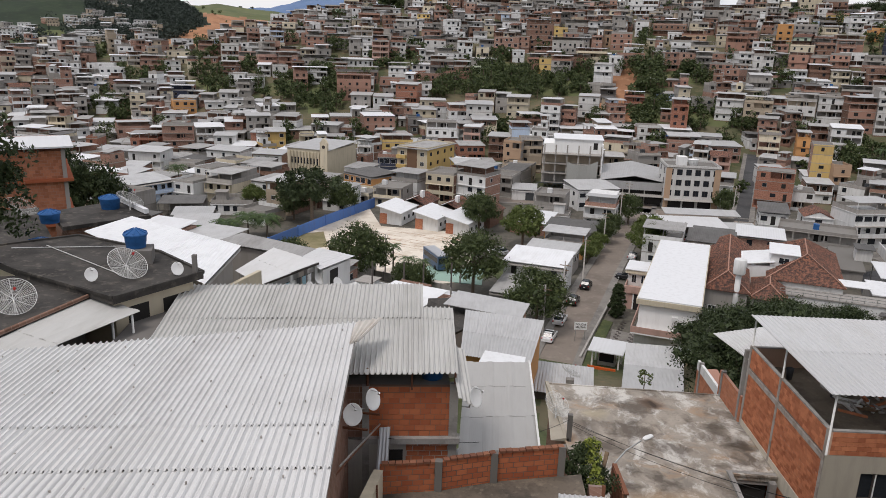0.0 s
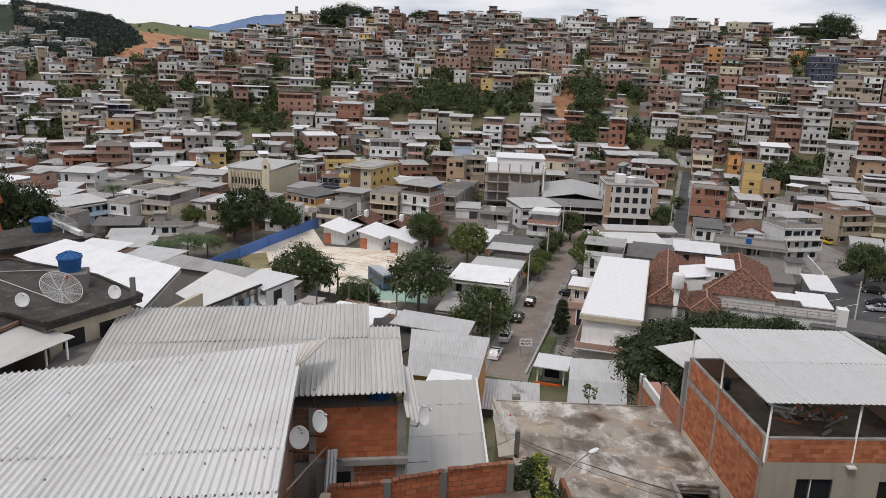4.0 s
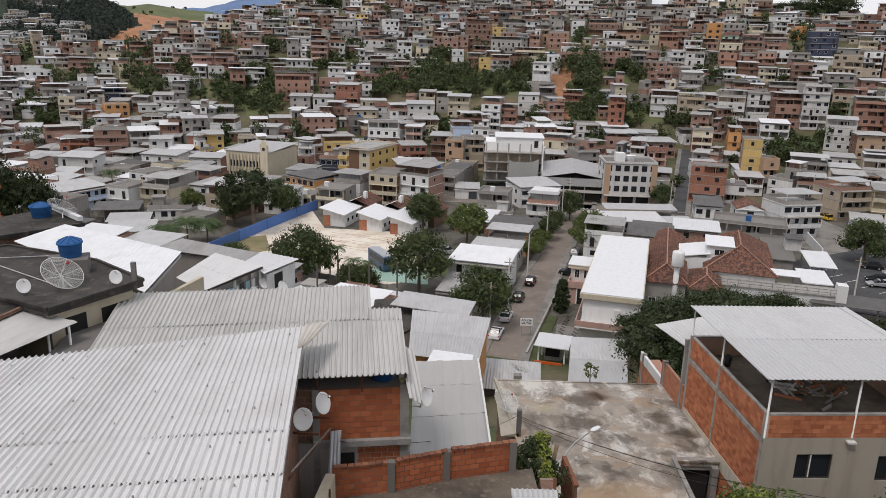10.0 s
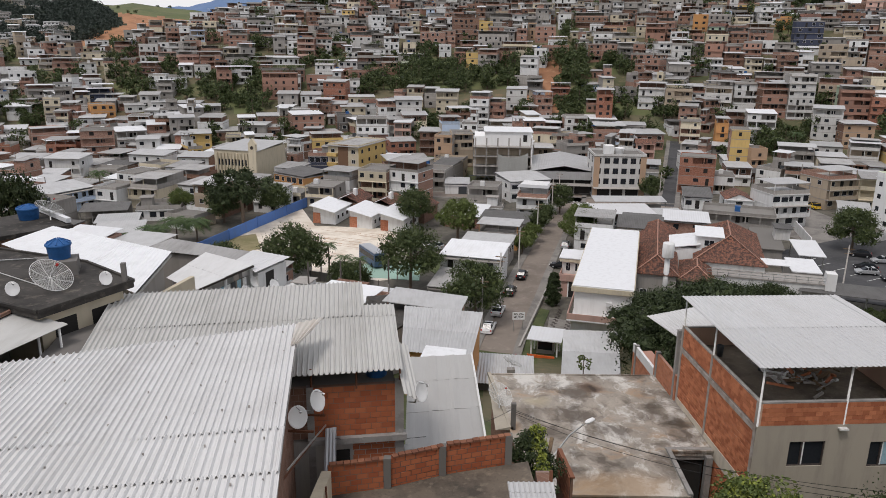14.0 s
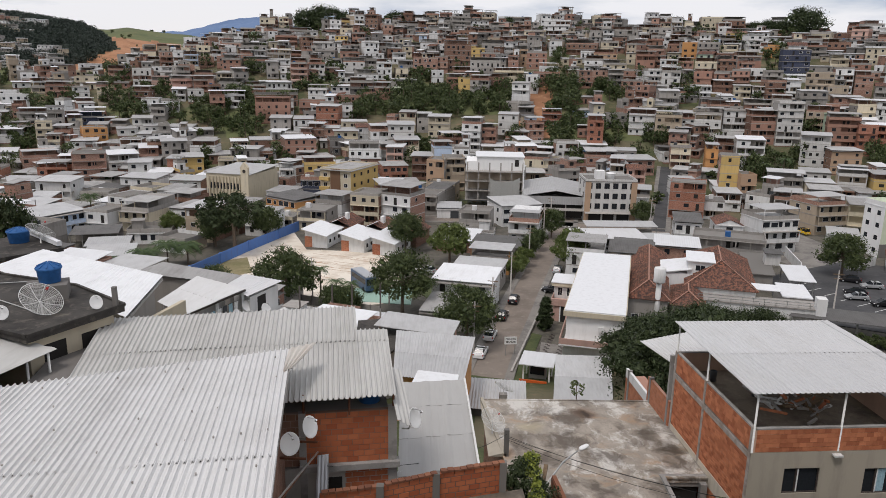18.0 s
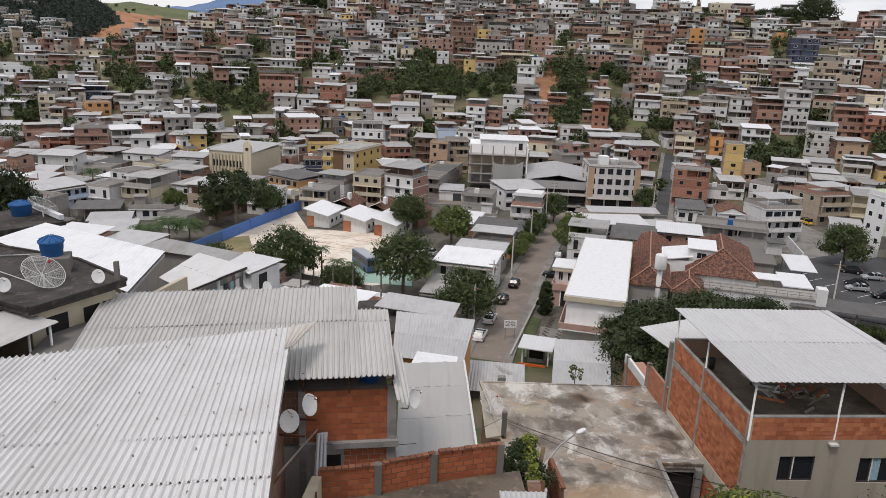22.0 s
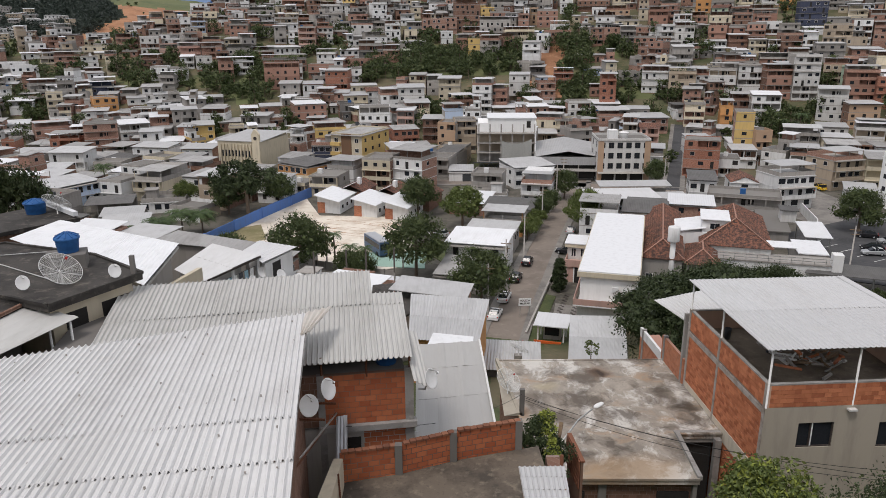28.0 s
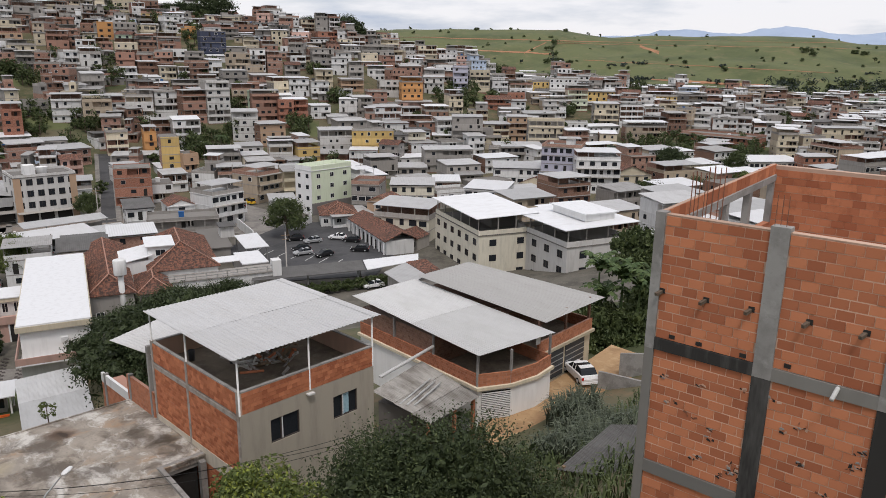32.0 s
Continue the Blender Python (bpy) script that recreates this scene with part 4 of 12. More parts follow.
def joined_house(name, rng, x, y, z, turn, w, d, floors, wall, top, sheet, deep, clean=False):
    """Adds a far house to one joined mesh."""
    m = np.array(pose(x, y, z, 0, 0, turn))
    bulk = BULK.setdefault(name, Solid())
    gather = [(m, hill_parts(rng, w, d, floors, wall, top, sheet, deep, True, clean))]
    kind = 0.65 if clean else rng.random()
    if top == "slab" and kind < 0.6:
        # a smaller storey raised on one side of the flat roof
        w2, d2 = w * rng.uniform(0.4, 0.62), d * rng.uniform(0.5, 0.8)
        lift = np.eye(4)
        lift[:3, 3] = (rng.choice((-1, 1)) * (w - w2) * 0.46, d - d2 - 0.2, floors * 2.7 + 0.1)
        gather.append((m @ lift, hill_parts(rng, w2, d2, 1, rng.choice((wall, "far_brick", "cement", "white_wall")), rng.choice(("sheet", "terrace", "slab")), sheet, 0.1)))
    elif kind > 0.72:
        # a lean-to in front, under its own roof
        w2, d2 = w * rng.uniform(0.4, 0.8), rng.uniform(2, 3.2)
        lift = np.eye(4)
        lift[:3, 3] = (rng.uniform(-1, 1) * (w - w2) * 0.5, -d2 - 0.1, -0.4)
        gather.append((m @ lift, hill_parts(rng, w2, d2, 1, rng.choice((wall, "old_brick_wall", "cement")), rng.choice(("sheet", "sheet", "slab")), rng.choice(SHEETS), deep)))
    for q, bits in gather:
        for _, s in bits:
            for corners, mat in zip(s.hexes, s.mats):
                bulk.hexa(np.asarray(corners) @ q[:3, :3].T + q[:3, 3], mat)

# ---- near things ----
def waved(corners, pitch, depth, mat, name="sheet", rows=(0.0, 1.0), steps=6, sharp=False, thick=0.015, seed=1, sag=0.0):
    """A waved roof over four corners (near left, near right, far right, far left); waves run from near to far, rows of sheets lap."""
    nl, nr, fr, fl = (np.array(c, float) for c in corners)
    width = (np.linalg.norm(nr - nl) + np.linalg.norm(fr - fl)) / 2
    nx = max(8, int(width / pitch * steps))
    us = np.linspace(0, 1, nx + 1)
    ph = (us * width / pitch) % 1.0
    wave = np.interp(ph, (0, 0.14, 0.30, 0.44, 1), (0, 1, 1, 0, 0)) if sharp else 0.5 - 0.5 * np.cos(2 * np.pi * ph)
    rng = random.Random(seed)
    up = np.cross(nr - nl, fl - nl)
    up /= np.linalg.norm(up)
    verts, faces = [], []
    n = nx + 1
    for k in range(len(rows) - 1):
        v0, v1 = rows[k] - (0.012 if k else 0), rows[k + 1]
        lift = 0.0
        tilt = np.array([rng.uniform(-0.006, 0.008) if int(u * width / 1.06) % 2 else 0 for u in us])
        off = len(verts)
        for dz in (0.0, -thick):
            for v, extra in ((v0, 0.0), (v1, 0.014 if k < len(rows) - 2 else 0.0)):
                p = (nl + (fl - nl) * v)[None] * (1 - us)[:, None] + (nr + (fr - nr) * v)[None] * us[:, None]
                p = p + up * (wave * depth + dz + extra + lift + tilt)[:, None]
                p[:, 2] -= sag * np.sin(np.pi * us) * v
                verts += [tuple(q) for q in p]
        for i in range(nx):
            a = off + i
            faces += [(a, a + 1, a + n + 1, a + n), (a + 2 * n, a + 3 * n, a + 3 * n + 1, a + 2 * n + 1)]
            faces += [(a, a + 2 * n, a + 2 * n + 1, a + 1), (a + n, a + n + 1, a + 3 * n + 1, a + 3 * n)]
        for i in (0, nx):
            faces.append((off + i, off + n + i, off + 3 * n + i, off + 2 * n + i))
    return mesh_of(name, verts, faces, [mat])


def roof_sheets(parent, corners, pitch, depth, mat, name="roof", rows=(0.0, 1.0), label="", steps=6, sharp=False, seed=1, sag=0.0, lap=0.01):
    """A waved roof as a part, each lapping row of sheets a part of its own under it."""
    first = None
    for k in range(len(rows) - 1):
        nl, nr, fr, fl = (Vector(c) for c in corners)
        up = (nr - nl).cross(fl - nl).normalized()
        v0, v1 = rows[k] - (0.01 if k else 0), rows[k + 1]
        over = up * (-0.004 if k < len(rows) - 2 else 0)
        under = up * (lap if k else 0)
        q = [nl.lerp(fl, v0) + under, nr.lerp(fr, v0) + under, nr.lerp(fr, v1) + over, nl.lerp(fl, v1) + over]
        me = waved([tuple(p) for p in q], pitch, depth, mat, "sheet" if k else name, (0.0, 1.0), steps, sharp, seed=seed + k, sag=sag)
        if first is None:
            first = part(name, me, parent, label)
        else:
            part("sheet", me, first)
    return first


def dish(x, y, z, aim, up, r=0.33, mast=0.5, label="white offset satellite dish on a bent steel mast"):
    """An offset dish; aim: compass degrees it looks to, up: its tilt."""
    t = thing("satellite_dish", label, "satellite dish", pose(x, y, z, 0, 0, -aim))
    n, rings = 22, 5
    verts, faces = [(0, 0, 0)], []
    prof = [(r * i / rings, 0.16 * r * (i / rings) ** 2) for i in range(1, rings + 1)] + [(r * 1.02, 0.15 * r), (r * 0.9, 0.08 * r), (r * 0.3, -0.03), (0.01, -0.03)]
    verts = [(q * math.cos(2 * math.pi * k / n) * 0.94, q * math.sin(2 * math.pi * k / n) * 1.06, h) for q, h in [(0.002, 0)] + prof for k in range(n)]
    faces = [(i * n + k, i * n + (k + 1) % n, (i + 1) * n + (k + 1) % n, (i + 1) * n + k) for i in range(len(prof)) for k in range(n)]
    bowl = mesh_of("bowl", verts, faces, ["dish_white"], smooth=True)
    turn = Matrix.Translation((0, 0.12, mast)) @ pose(0, 0, 0, -(90 - up), 0, 0)
    part("bowl", bowl, t, m=turn)
    part("mast", tube([(0, -0.28, 0), (0, -0.05, 0.05), (0, 0, mast * 0.6), (0, 0.02, mast)], 0.022, 8), t)
    part("feed_arm", tube([turn @ Vector((0, -r * 1.0, 0.0)), turn @ Vector((0, -r * 0.7, r * 1.15))], 0.012, 6), t)
    part("receiver", tube([turn @ Vector((0, -r * 0.62, r * 1.22)), turn @ Vector((0, -r * 0.5, r * 1.05))], 0.03, 8, "dish_white"), t)
    return t


def mesh_dish(x, y, z, aim, up, r=0.85, mast=0.9):
    """A large dish of wire mesh on ribs."""
    t = thing("mesh_satellite_dish", "large grey wire mesh satellite dish with ribs", "satellite dish", pose(x, y, z, 0, 0, -aim))
    turn = Matrix.Translation((0, 0, mast)) @ pose(0, 0, 0, -(90 - up), 0, 0)
    n, f = 24, 1.1 * r
    bowl = lambda q, a: Vector((q * math.cos(a), q * math.sin(a), q * q / (4 * f)))
    mesh = Solid()
    for i in range(1, 15):
        q = r * i / 14
        for k in range(n):
            mesh.beam(bowl(q, 2 * math.pi * k / n), bowl(q, 2 * math.pi * (k + 1) / n), 0.004, "dish_mesh")
    for k in range(n * 2):
        a = math.pi * k / n
        mesh.beam(bowl(r * 0.25, a), bowl(r, a), 0.0035, "dish_mesh")
    part("wire_mesh", mesh, t, m=turn)
    for k in range(8):
        a = 2 * math.pi * k / 8
        part("rib", tube([bowl(r * q, a) - Vector((0, 0, 0.012)) for q in (0.02, 0.35, 0.7, 1.0)], 0.011, 6, "dish_white"), t, m=turn)
    part("rim", tube([bowl(r, 2 * math.pi * k / 32) for k in range(33)], 0.010, 6, "dish_white"), t, m=turn)
    for k in range(3):
        a = 2 * math.pi * k / 3 + 0.5
        part("feed_strut", tube([bowl(r * 0.6, a), Vector((0, 0, f * 0.95))], 0.008, 5, "steel"), t, m=turn)
    part("feed", tube([(0, 0, f * 0.85), (0, 0, f * 0.97)], 0.04, 10, "paint_red"), t, m=turn)
    part("mast", tube([(0, 0.06, 0), (0, 0.06, mast)], 0.035, 8, "steel"), t)
    return t


def water_tank(x, y, z, r=0.62, h=0.85, col="tank_blue", label="blue plastic water tank with a ribbed lid"):
    t = thing("water_tank", label, "water tank", pose(x, y, z))
    part("body", lathe([(0.01, 0), (r * 0.84, 0), (r * 0.86, 0.04), (r * 0.90, h * 0.4), (r * 0.92, h * 0.42), (r * 0.95, h * 0.75), (r, h * 0.97), (r, h)], 28, col), t)
    lid = part("lid", lathe([(r * 1.06, h - 0.03), (r * 1.07, h + 0.02), (r * 0.98, h + 0.05), (r * 0.5, h + 0.15), (r * 0.22, h + 0.19), (0.01, h + 0.19)], 28, col), t)
    for k in range(10):
        a = 2 * math.pi * k / 10
        part("rib", Solid().beam((r * 0.22 * math.cos(a), r * 0.22 * math.sin(a), h + 0.2), (r * 1.0 * math.cos(a), r * 1.0 * math.sin(a), h + 0.06), 0.02, col), lid)
    return t


def bricks(parent, start, along, width, z0, courses, brick, high=0.2, thick=0.12, mat="brick_clay", skip=(), seed=1, limit=300, gap=0.012, start_x=0.0, thin=False):
    """Lays single bricks of a wall face; along: unit way; brick: length with joint. Past the limit they stay one joined part."""
    rng = random.Random(seed)
    along = Vector((*along, 0)).normalized()
    out = Vector((along.y, -along.x, 0))
    made = {}
    rest = Solid()
    turn = Matrix(((along.x, -out.x, 0), (along.y, -out.y, 0), (0, 0, 1))).to_4x4()
    count = 0
    for c in range(courses):
        x = -brick * (0.5 if c % 2 else 0.0) + rng.uniform(-0.03, 0.03) + start_x
        z = z0 + c * high + rng.uniform(-0.003, 0.003)
        while x < width:
            a, b = max(x, start_x), min(x + brick, width)
            x += brick
            if b - a < 0.06 or any(s[0] < (a + b) / 2 < s[1] and s[2] < z + high / 2 < s[3] for s in skip):
                continue
            side = gap * (0.35 if thin else 1)
            size = round(b - a - side, 3)
            proud = rng.uniform(-0.005, 0.006)
            m = Matrix.Translation(Vector(start) + along * (a + side / 2) + Vector((0, 0, z)) - out * (0.0 - proud)) @ turn
            if count < limit:
                if size not in made:
                    e = 0.004
                    bm = Solid().hexa([(e, 0, e), (size - e, 0, e), (size, thick, 0), (0, thick, 0), (e, 0, high - gap - e), (size - e, 0, high - gap - e), (size, thick, high - gap), (0, thick, high - gap)], mat)
                    made[size] = bm.mesh("brick")
                part("brick", made[size], parent, m=m)
            else:
                w = np.array(m)
                s = Solid().box(0, size, 0, thick, 0, high - gap, mat)
                rest.hexa(np.asarray(s.hexes[0]) @ w[:3, :3].T + w[:3, 3], mat)
            count += 1
    if rest.hexes:
        tagged(part("brickwork", rest, parent), kind="stuff")
    return count


def prism(points, z0, z1, mat, name="slab", hole=()):
    bm = bmesh.new()
    lo = [bm.verts.new((x, y, z0)) for x, y in points]
    hi = [bm.verts.new((x, y, z1)) for x, y in points]
    bm.faces.new(list(reversed(lo)))
    bm.faces.new(hi)
    for i in range(len(points)):
        j = (i + 1) % len(points)
        bm.faces.new((lo[i], lo[j], hi[j], hi[i]))
    me = bpy.data.meshes.new(name)
    bm.to_mesh(me)
    bm.free()
    me.materials.append(M[mat])
    return me


def holed_wall(x0, x1, y0, y1, z0, z1, holes, mat):
    """One wall with openings through it, its front at y0."""
    xs = sorted({x0, x1} | {h[0] for h in holes} | {h[1] for h in holes})
    zs = sorted({z0, z1} | {h[2] for h in holes} | {h[3] for h in holes})
    solid = lambda i, k: 0 <= i < len(xs) - 1 and 0 <= k < len(zs) - 1 and not any(h[0] <= (xs[i] + xs[i + 1]) / 2 <= h[1] and h[2] <= (zs[k] + zs[k + 1]) / 2 <= h[3] for h in holes)
    n, v, f = len(zs), [], []
    for y in (y0, y1):
        v += [(x, y, z) for x in xs for z in zs]
    o = len(xs) * n
    for i in range(len(xs) - 1):
        for k in range(n - 1):
            if not solid(i, k):
                continue
            a, b, c, d = i * n + k, (i + 1) * n + k, (i + 1) * n + k + 1, i * n + k + 1
            f += [(a, b, c, d), (o + d, o + c, o + b, o + a)]
            for (p, q), (di, dk) in (((a, d), (-1, 0)), ((c, b), (1, 0)), ((b, a), (0, -1)), ((d, c), (0, 1))):
                if not solid(i + di, k + dk):
                    f.append((p, q, o + q, o + p))
    return mesh_of("wall", v, f, [mat])


A86 = (math.cos(radians(8.6)), math.sin(radians(8.6)))


def local(p, u, a, b, z):
    """World place from a corner p, its way u, metres a along and b to the left of it."""
    return (p[0] + u[0] * a - u[1] * b, p[1] + u[1] * a + u[0] * b, z)


# The large grey roof below the balcony
roof_a = thing("house", "house under a wide grey corrugated sheet roof", "house")
A_NEAR, A_LAP = ((-17.6, 3.1, 35.95), (-1.95, 5.9, 35.95)), ((-19.0, 10.4, 35.45), (-3.1, 13.15, 35.45))
a_rows = [0.0, 0.28, 0.52, 0.76, 1.0]
first_sheet = roof_sheets(roof_a, [A_NEAR[0], A_NEAR[1], A_LAP[1], A_LAP[0]], 0.150, 0.055, "near_sheet", "roof", a_rows, seed=3, steps=8, sharp=True, label="grey corrugated sheets lapping in rows")
part("sheet", waved([(A_LAP[0][0], A_LAP[0][1] - 0.1, 35.46), (A_LAP[1][0], A_LAP[1][1] - 0.1, 35.46), (-4.12, 19.8, 35.0), (-20.0, 13.25, 35.0)], 0.150, 0.055, "near_sheet", "sheet", seed=7, steps=8, sharp=True), first_sheet)
part("loose_sheet", waved([(-3.97, 17.8, 35.14), (-3.76, 18.1, 35.12), (-3.46, 20.15, 35.04), (-4.16, 19.75, 35.01)], 0.150, 0.05, "rust_sheet", "loose_sheet", seed=4), roof_a, "bent rust-stained corner of the roof sheet")
part("wall", prism([(-17.3, 3.6), (-2.3, 6.3), (-4.2, 18.9), (-19.6, 12.9)], 29, 34.85, "old_brick_wall"), roof_a)
for k in range(6):
    q = 0.06 + 0.17 * k
    part("purlin", Solid().beam((-17.6 - 2.3 * q, 3.3 + 9.7 * q, 35.85 - 0.93 * q), (-2.0 - 2.1 * q, 6.1 + 13.2 * q, 35.85 - 0.93 * q), 0.045, "wood"), roof_a)
part("barge_board", Solid().beam((-1.98, 6.0, 35.92), (-3.14, 13.2, 35.4), 0.03, "plain_concrete"), roof_a)
part("barge_board", Solid().beam((-3.14, 13.2, 35.4), (-4.1, 19.7, 34.97), 0.03, "plain_concrete"), roof_a)
screws = Solid()
rng = random.Random(2)
for row in range(9):
    v = 0.03 + row * 0.115
    for c in range(30):
        u = (c + 0.3 + 0.2 * (row % 2)) / 30
        lo = Vector((-17.6, 3.1, 35.95)).lerp(Vector((-1.95, 5.9, 35.95)), u)
        hi = Vector((-20.0, 13.25, 35.0)).lerp(Vector((-4.12, 19.8, 35.0)), u)
        p = lo.lerp(hi, v)
        if rng.random() < 0.6:
            screws.box(p.x - 0.014, p.x + 0.014, p.y - 0.014, p.y + 0.014, p.z + 0.02, p.z + 0.068, "cement")
tagged(part("roof_screws", screws, roof_a, "dark roofing screws and washers"), kind="stuff")

# The brick house behind it
house_b = thing("house", "two-storey bare brick house under a weathered corrugated roof", "house")
P = (-1.0, 18.9)
roof_sheets(house_b, [(-9.9, 17.2, 34.12), (-1.93, 18.42, 34.15), (-2.88, 25.4, 34.4), (-11.23, 23.77, 34.4)], 0.150, 0.055, "near_sheet_old", "roof", (0.0, 0.56, 1.0), seed=5, steps=8, sharp=True, label="weathered grey corrugated sheets")
roof_sheets(house_b, [(-2.0, 18.42, 34.165), (-1.02, 18.57, 34.165), (-1.58, 23.29, 34.335), (-2.64, 23.16, 34.335)], 0.150, 0.055, "near_sheet_old", "roof_strip", (0.0, 0.8, 1.0), seed=6, steps=8, sharp=True)
roof_sheets(house_b, [(-0.95, 18.0, 33.72), (-0.55, 18.05, 33.45), (-1.0, 20.6, 34.0), (-1.45, 20.5, 34.2)], 0.150, 0.04, "near_sheet_old", "fallen_sheet", seed=8, label="slipped corrugated sheet hanging at the gable")
core = Solid()
for a0, a1, z0, z1 in ((-3.6, -0.25, 29.5, 33.55), (-10.5, -3.6, 29.5, 33.9)):
    lo = [local(P, A86, a0, 0.13, z0), local(P, A86, a1, 0.13, z0), local(P, A86, a1, 5.6, z0), local(P, A86, a0, 5.6, z0)]
    core.hexa(lo + [(x, y, z1) for x, y, _ in lo], "cement_dark")
part("core_wall", core, house_b)
wall_b = part("wall", Solid().hexa([local(P, A86, -2.62, 0.006, 32.02), local(P, A86, -0.26, 0.006, 32.02), local(P, A86, -0.26, 0.14, 32.02), local(P, A86, -2.62, 0.14, 32.02), local(P, A86, -2.62, 0.006, 33.6), local(P, A86, -0.26, 0.006, 33.6), local(P, A86, -0.26, 0.14, 33.6), local(P, A86, -2.62, 0.14, 33.6)], "old_mortar"), house_b, "bare brick wall with mortar joints")
bricks(wall_b, (*local(P, A86, -2.6, 0.0, 0)[:2], 32.05), A86, 2.34, 0, 9, 0.3, 0.172, 0.1, "dark_clay", seed=4, gap=0.009)
low_b = part("wall", Solid().hexa([local(P, A86, -3.6, 0.006, 29.6), local(P, A86, -0.26, 0.006, 29.6), local(P, A86, -0.26, 0.14, 29.6), local(P, A86, -3.6, 0.14, 29.6), local(P, A86, -3.6, 0.006, 31.9), local(P, A86, -0.26, 0.006, 31.9), local(P, A86, -0.26, 0.14, 31.9), local(P, A86, -3.6, 0.14, 31.9)], "cement"), house_b)
bricks(low_b, (*local(P, A86, -1.5, 0.0, 0)[:2], 29.8), A86, 1.25, 0, 13, 0.34, 0.16, 0.1, "dark_clay", seed=9)
for a0, a1, z0, z1, b0, mat, nm in ((-0.27, -0.02, 29.5, 33.7, -0.04, "plain_concrete", "column"), (-2.75, -2.55, 29.5, 33.62, -0.03, "plain_concrete", "column"), (-2.75, 0.05, 31.86, 32.04, -0.16, "plain_concrete", "floor_slab"), (-3.6, -2.75, 32.0, 33.6, 0.02, "old_brick_wall", "side_panel")):
    lo = [local(P, A86, a0, b0, z0), local(P, A86, a1, b0, z0), local(P, A86, a1, 0.14, z0), local(P, A86, a0, 0.14, z0)]
    part(nm, Solid().hexa(lo + [(x, y, z1) for x, y, _ in lo], mat), house_b)
for a in (-1.35, -0.12, -2.6):
    x, y, _ = local(P, A86, a, 0.02, 0)
    part("roof_post", tube([(x, y, 33.5), (x, y, 34.16)], 0.035, 6, "rust"), house_b)
# open lower window
x0, y0, _ = local(P, A86, -2.3, 0.0, 0)
x1, y1, _ = local(P, A86, -1.58, 0.0, 0)
# solid block on the wall, its black colour replaces the window's inner shade
part("window_opening", Solid().hexa([(x0, y0 - 0.02, 30.5), (x1, y1 - 0.02, 30.5), (x1, y1 + 0.12, 30.5), (x0, y0 + 0.12, 30.5), (x0, y0 - 0.02, 31.6), (x1, y1 - 0.02, 31.6), (x1, y1 + 0.12, 31.6), (x0, y0 + 0.12, 31.6)], "opening"), house_b, "near-black panel painted as the shade in an unglazed window")
roof_sheets(house_b, [(-3.1, 16.9, 30.9), (-2.75, 16.95, 30.9), (-2.9, 18.5, 32.4), (-3.2, 18.4, 32.4)], 0.1, 0.02, "galvanised", "gutter_sheet")
bar = thing("dish_bracket", "steel angle bar bracket carrying satellite dishes", "bracket")
part("bar", Solid().beam((-3.42, 14.5, 33.58), (-3.1, 17.9, 32.8), 0.018, "steel"), bar)
part("bar", Solid().beam((-3.6, 14.6, 33.2), (-3.35, 17.8, 32.5), 0.016, "rust"), bar)
part("bracket_arm", Solid().beam((-3.9, 16.72, 33.3), (-3.2, 16.68, 33.3), 0.025, "rust"), bar)
part("bracket_arm", Solid().beam((-3.9, 17.62, 33.27), (-3.05, 17.58, 33.27), 0.025, "rust"), bar)
dish(-3.66, 16.72, 33.33, 146, 20, 0.275, 0.42)
dish(-3.36, 17.62, 33.3, 122, 20, 0.28, 0.42)
dish(-0.62, 18.15, 33.32, 122, 20, 0.27, 0.42)
water_tank(-1.85, 19.55, 33.55, 0.36, 0.4)

# Yard with its brick boundary wall
tagged(lone("yard", Solid().hexa([(-3.2, 8, 30.75), (3.2, 8, 30.9), (2.6, 18.75, 31.05), (-3.1, 17.2, 31.0), (-3.2, 8, 30.95), (3.2, 8, 31.1), (2.6, 18.75, 31.2), (-3.1, 17.2, 31.12)], "yard_concrete"), "stained concrete yard floor", "yard floor"), kind="structure")
yard_wall = thing("brick_boundary_wall", "low brick boundary wall with concrete posts and broken coping", "boundary wall")
WALL_LINE = [(-2.95, 17.1), (-1.3, 17.5), (0.2, 18.1), (2.1, 18.65)]
for k in range(3):
    (ax, ay), (bx, by) = WALL_LINE[k], WALL_LINE[k + 1]
    way = Vector((bx - ax, by - ay))
    n = way.length
    u = way.normalized()
    q = [(ax - u.y * 0.006, ay + u.x * 0.006), (bx - u.y * 0.006, by + u.x * 0.006), (bx - u.y * 0.13, by + u.x * 0.13), (ax - u.y * 0.13, ay + u.x * 0.13)]
    panel = part("panel", Solid().hexa([(*p, 30.0) for p in q] + [(*p, 31.98) for p in q], "old_mortar"), yard_wall)
    bricks(panel, (ax, ay, 31.02 + 0.03 * k), u, n - 0.16, 0, 6, 0.3, 0.165, 0.1, "dark_clay", seed=20 + k, gap=0.016)
    rng = random.Random(k)
    a = 0.05
    while a < n - 0.2:
        p = Vector((ax, ay)) + u * a
        part("coping_brick", Solid().hexa([(p.x + u.x * s - u.y * t, p.y + u.y * s + u.x * t, 32.0 + 0.03 * k + h) for h in (0, rng.uniform(0.05, 0.075)) for s, t in ((0, -0.03), (0.17, -0.03), (0.17, 0.13), (0, 0.13))], "coping_clay"), yard_wall)
        a += 0.19
    px, py = bx - u.x * 0.1, by - u.y * 0.1
    part("post", Solid().box(px - 0.1, px + 0.1, py - 0.06, py + 0.14, 30.0, 32.06 + 0.03 * k, "cement_wet"), yard_wall)
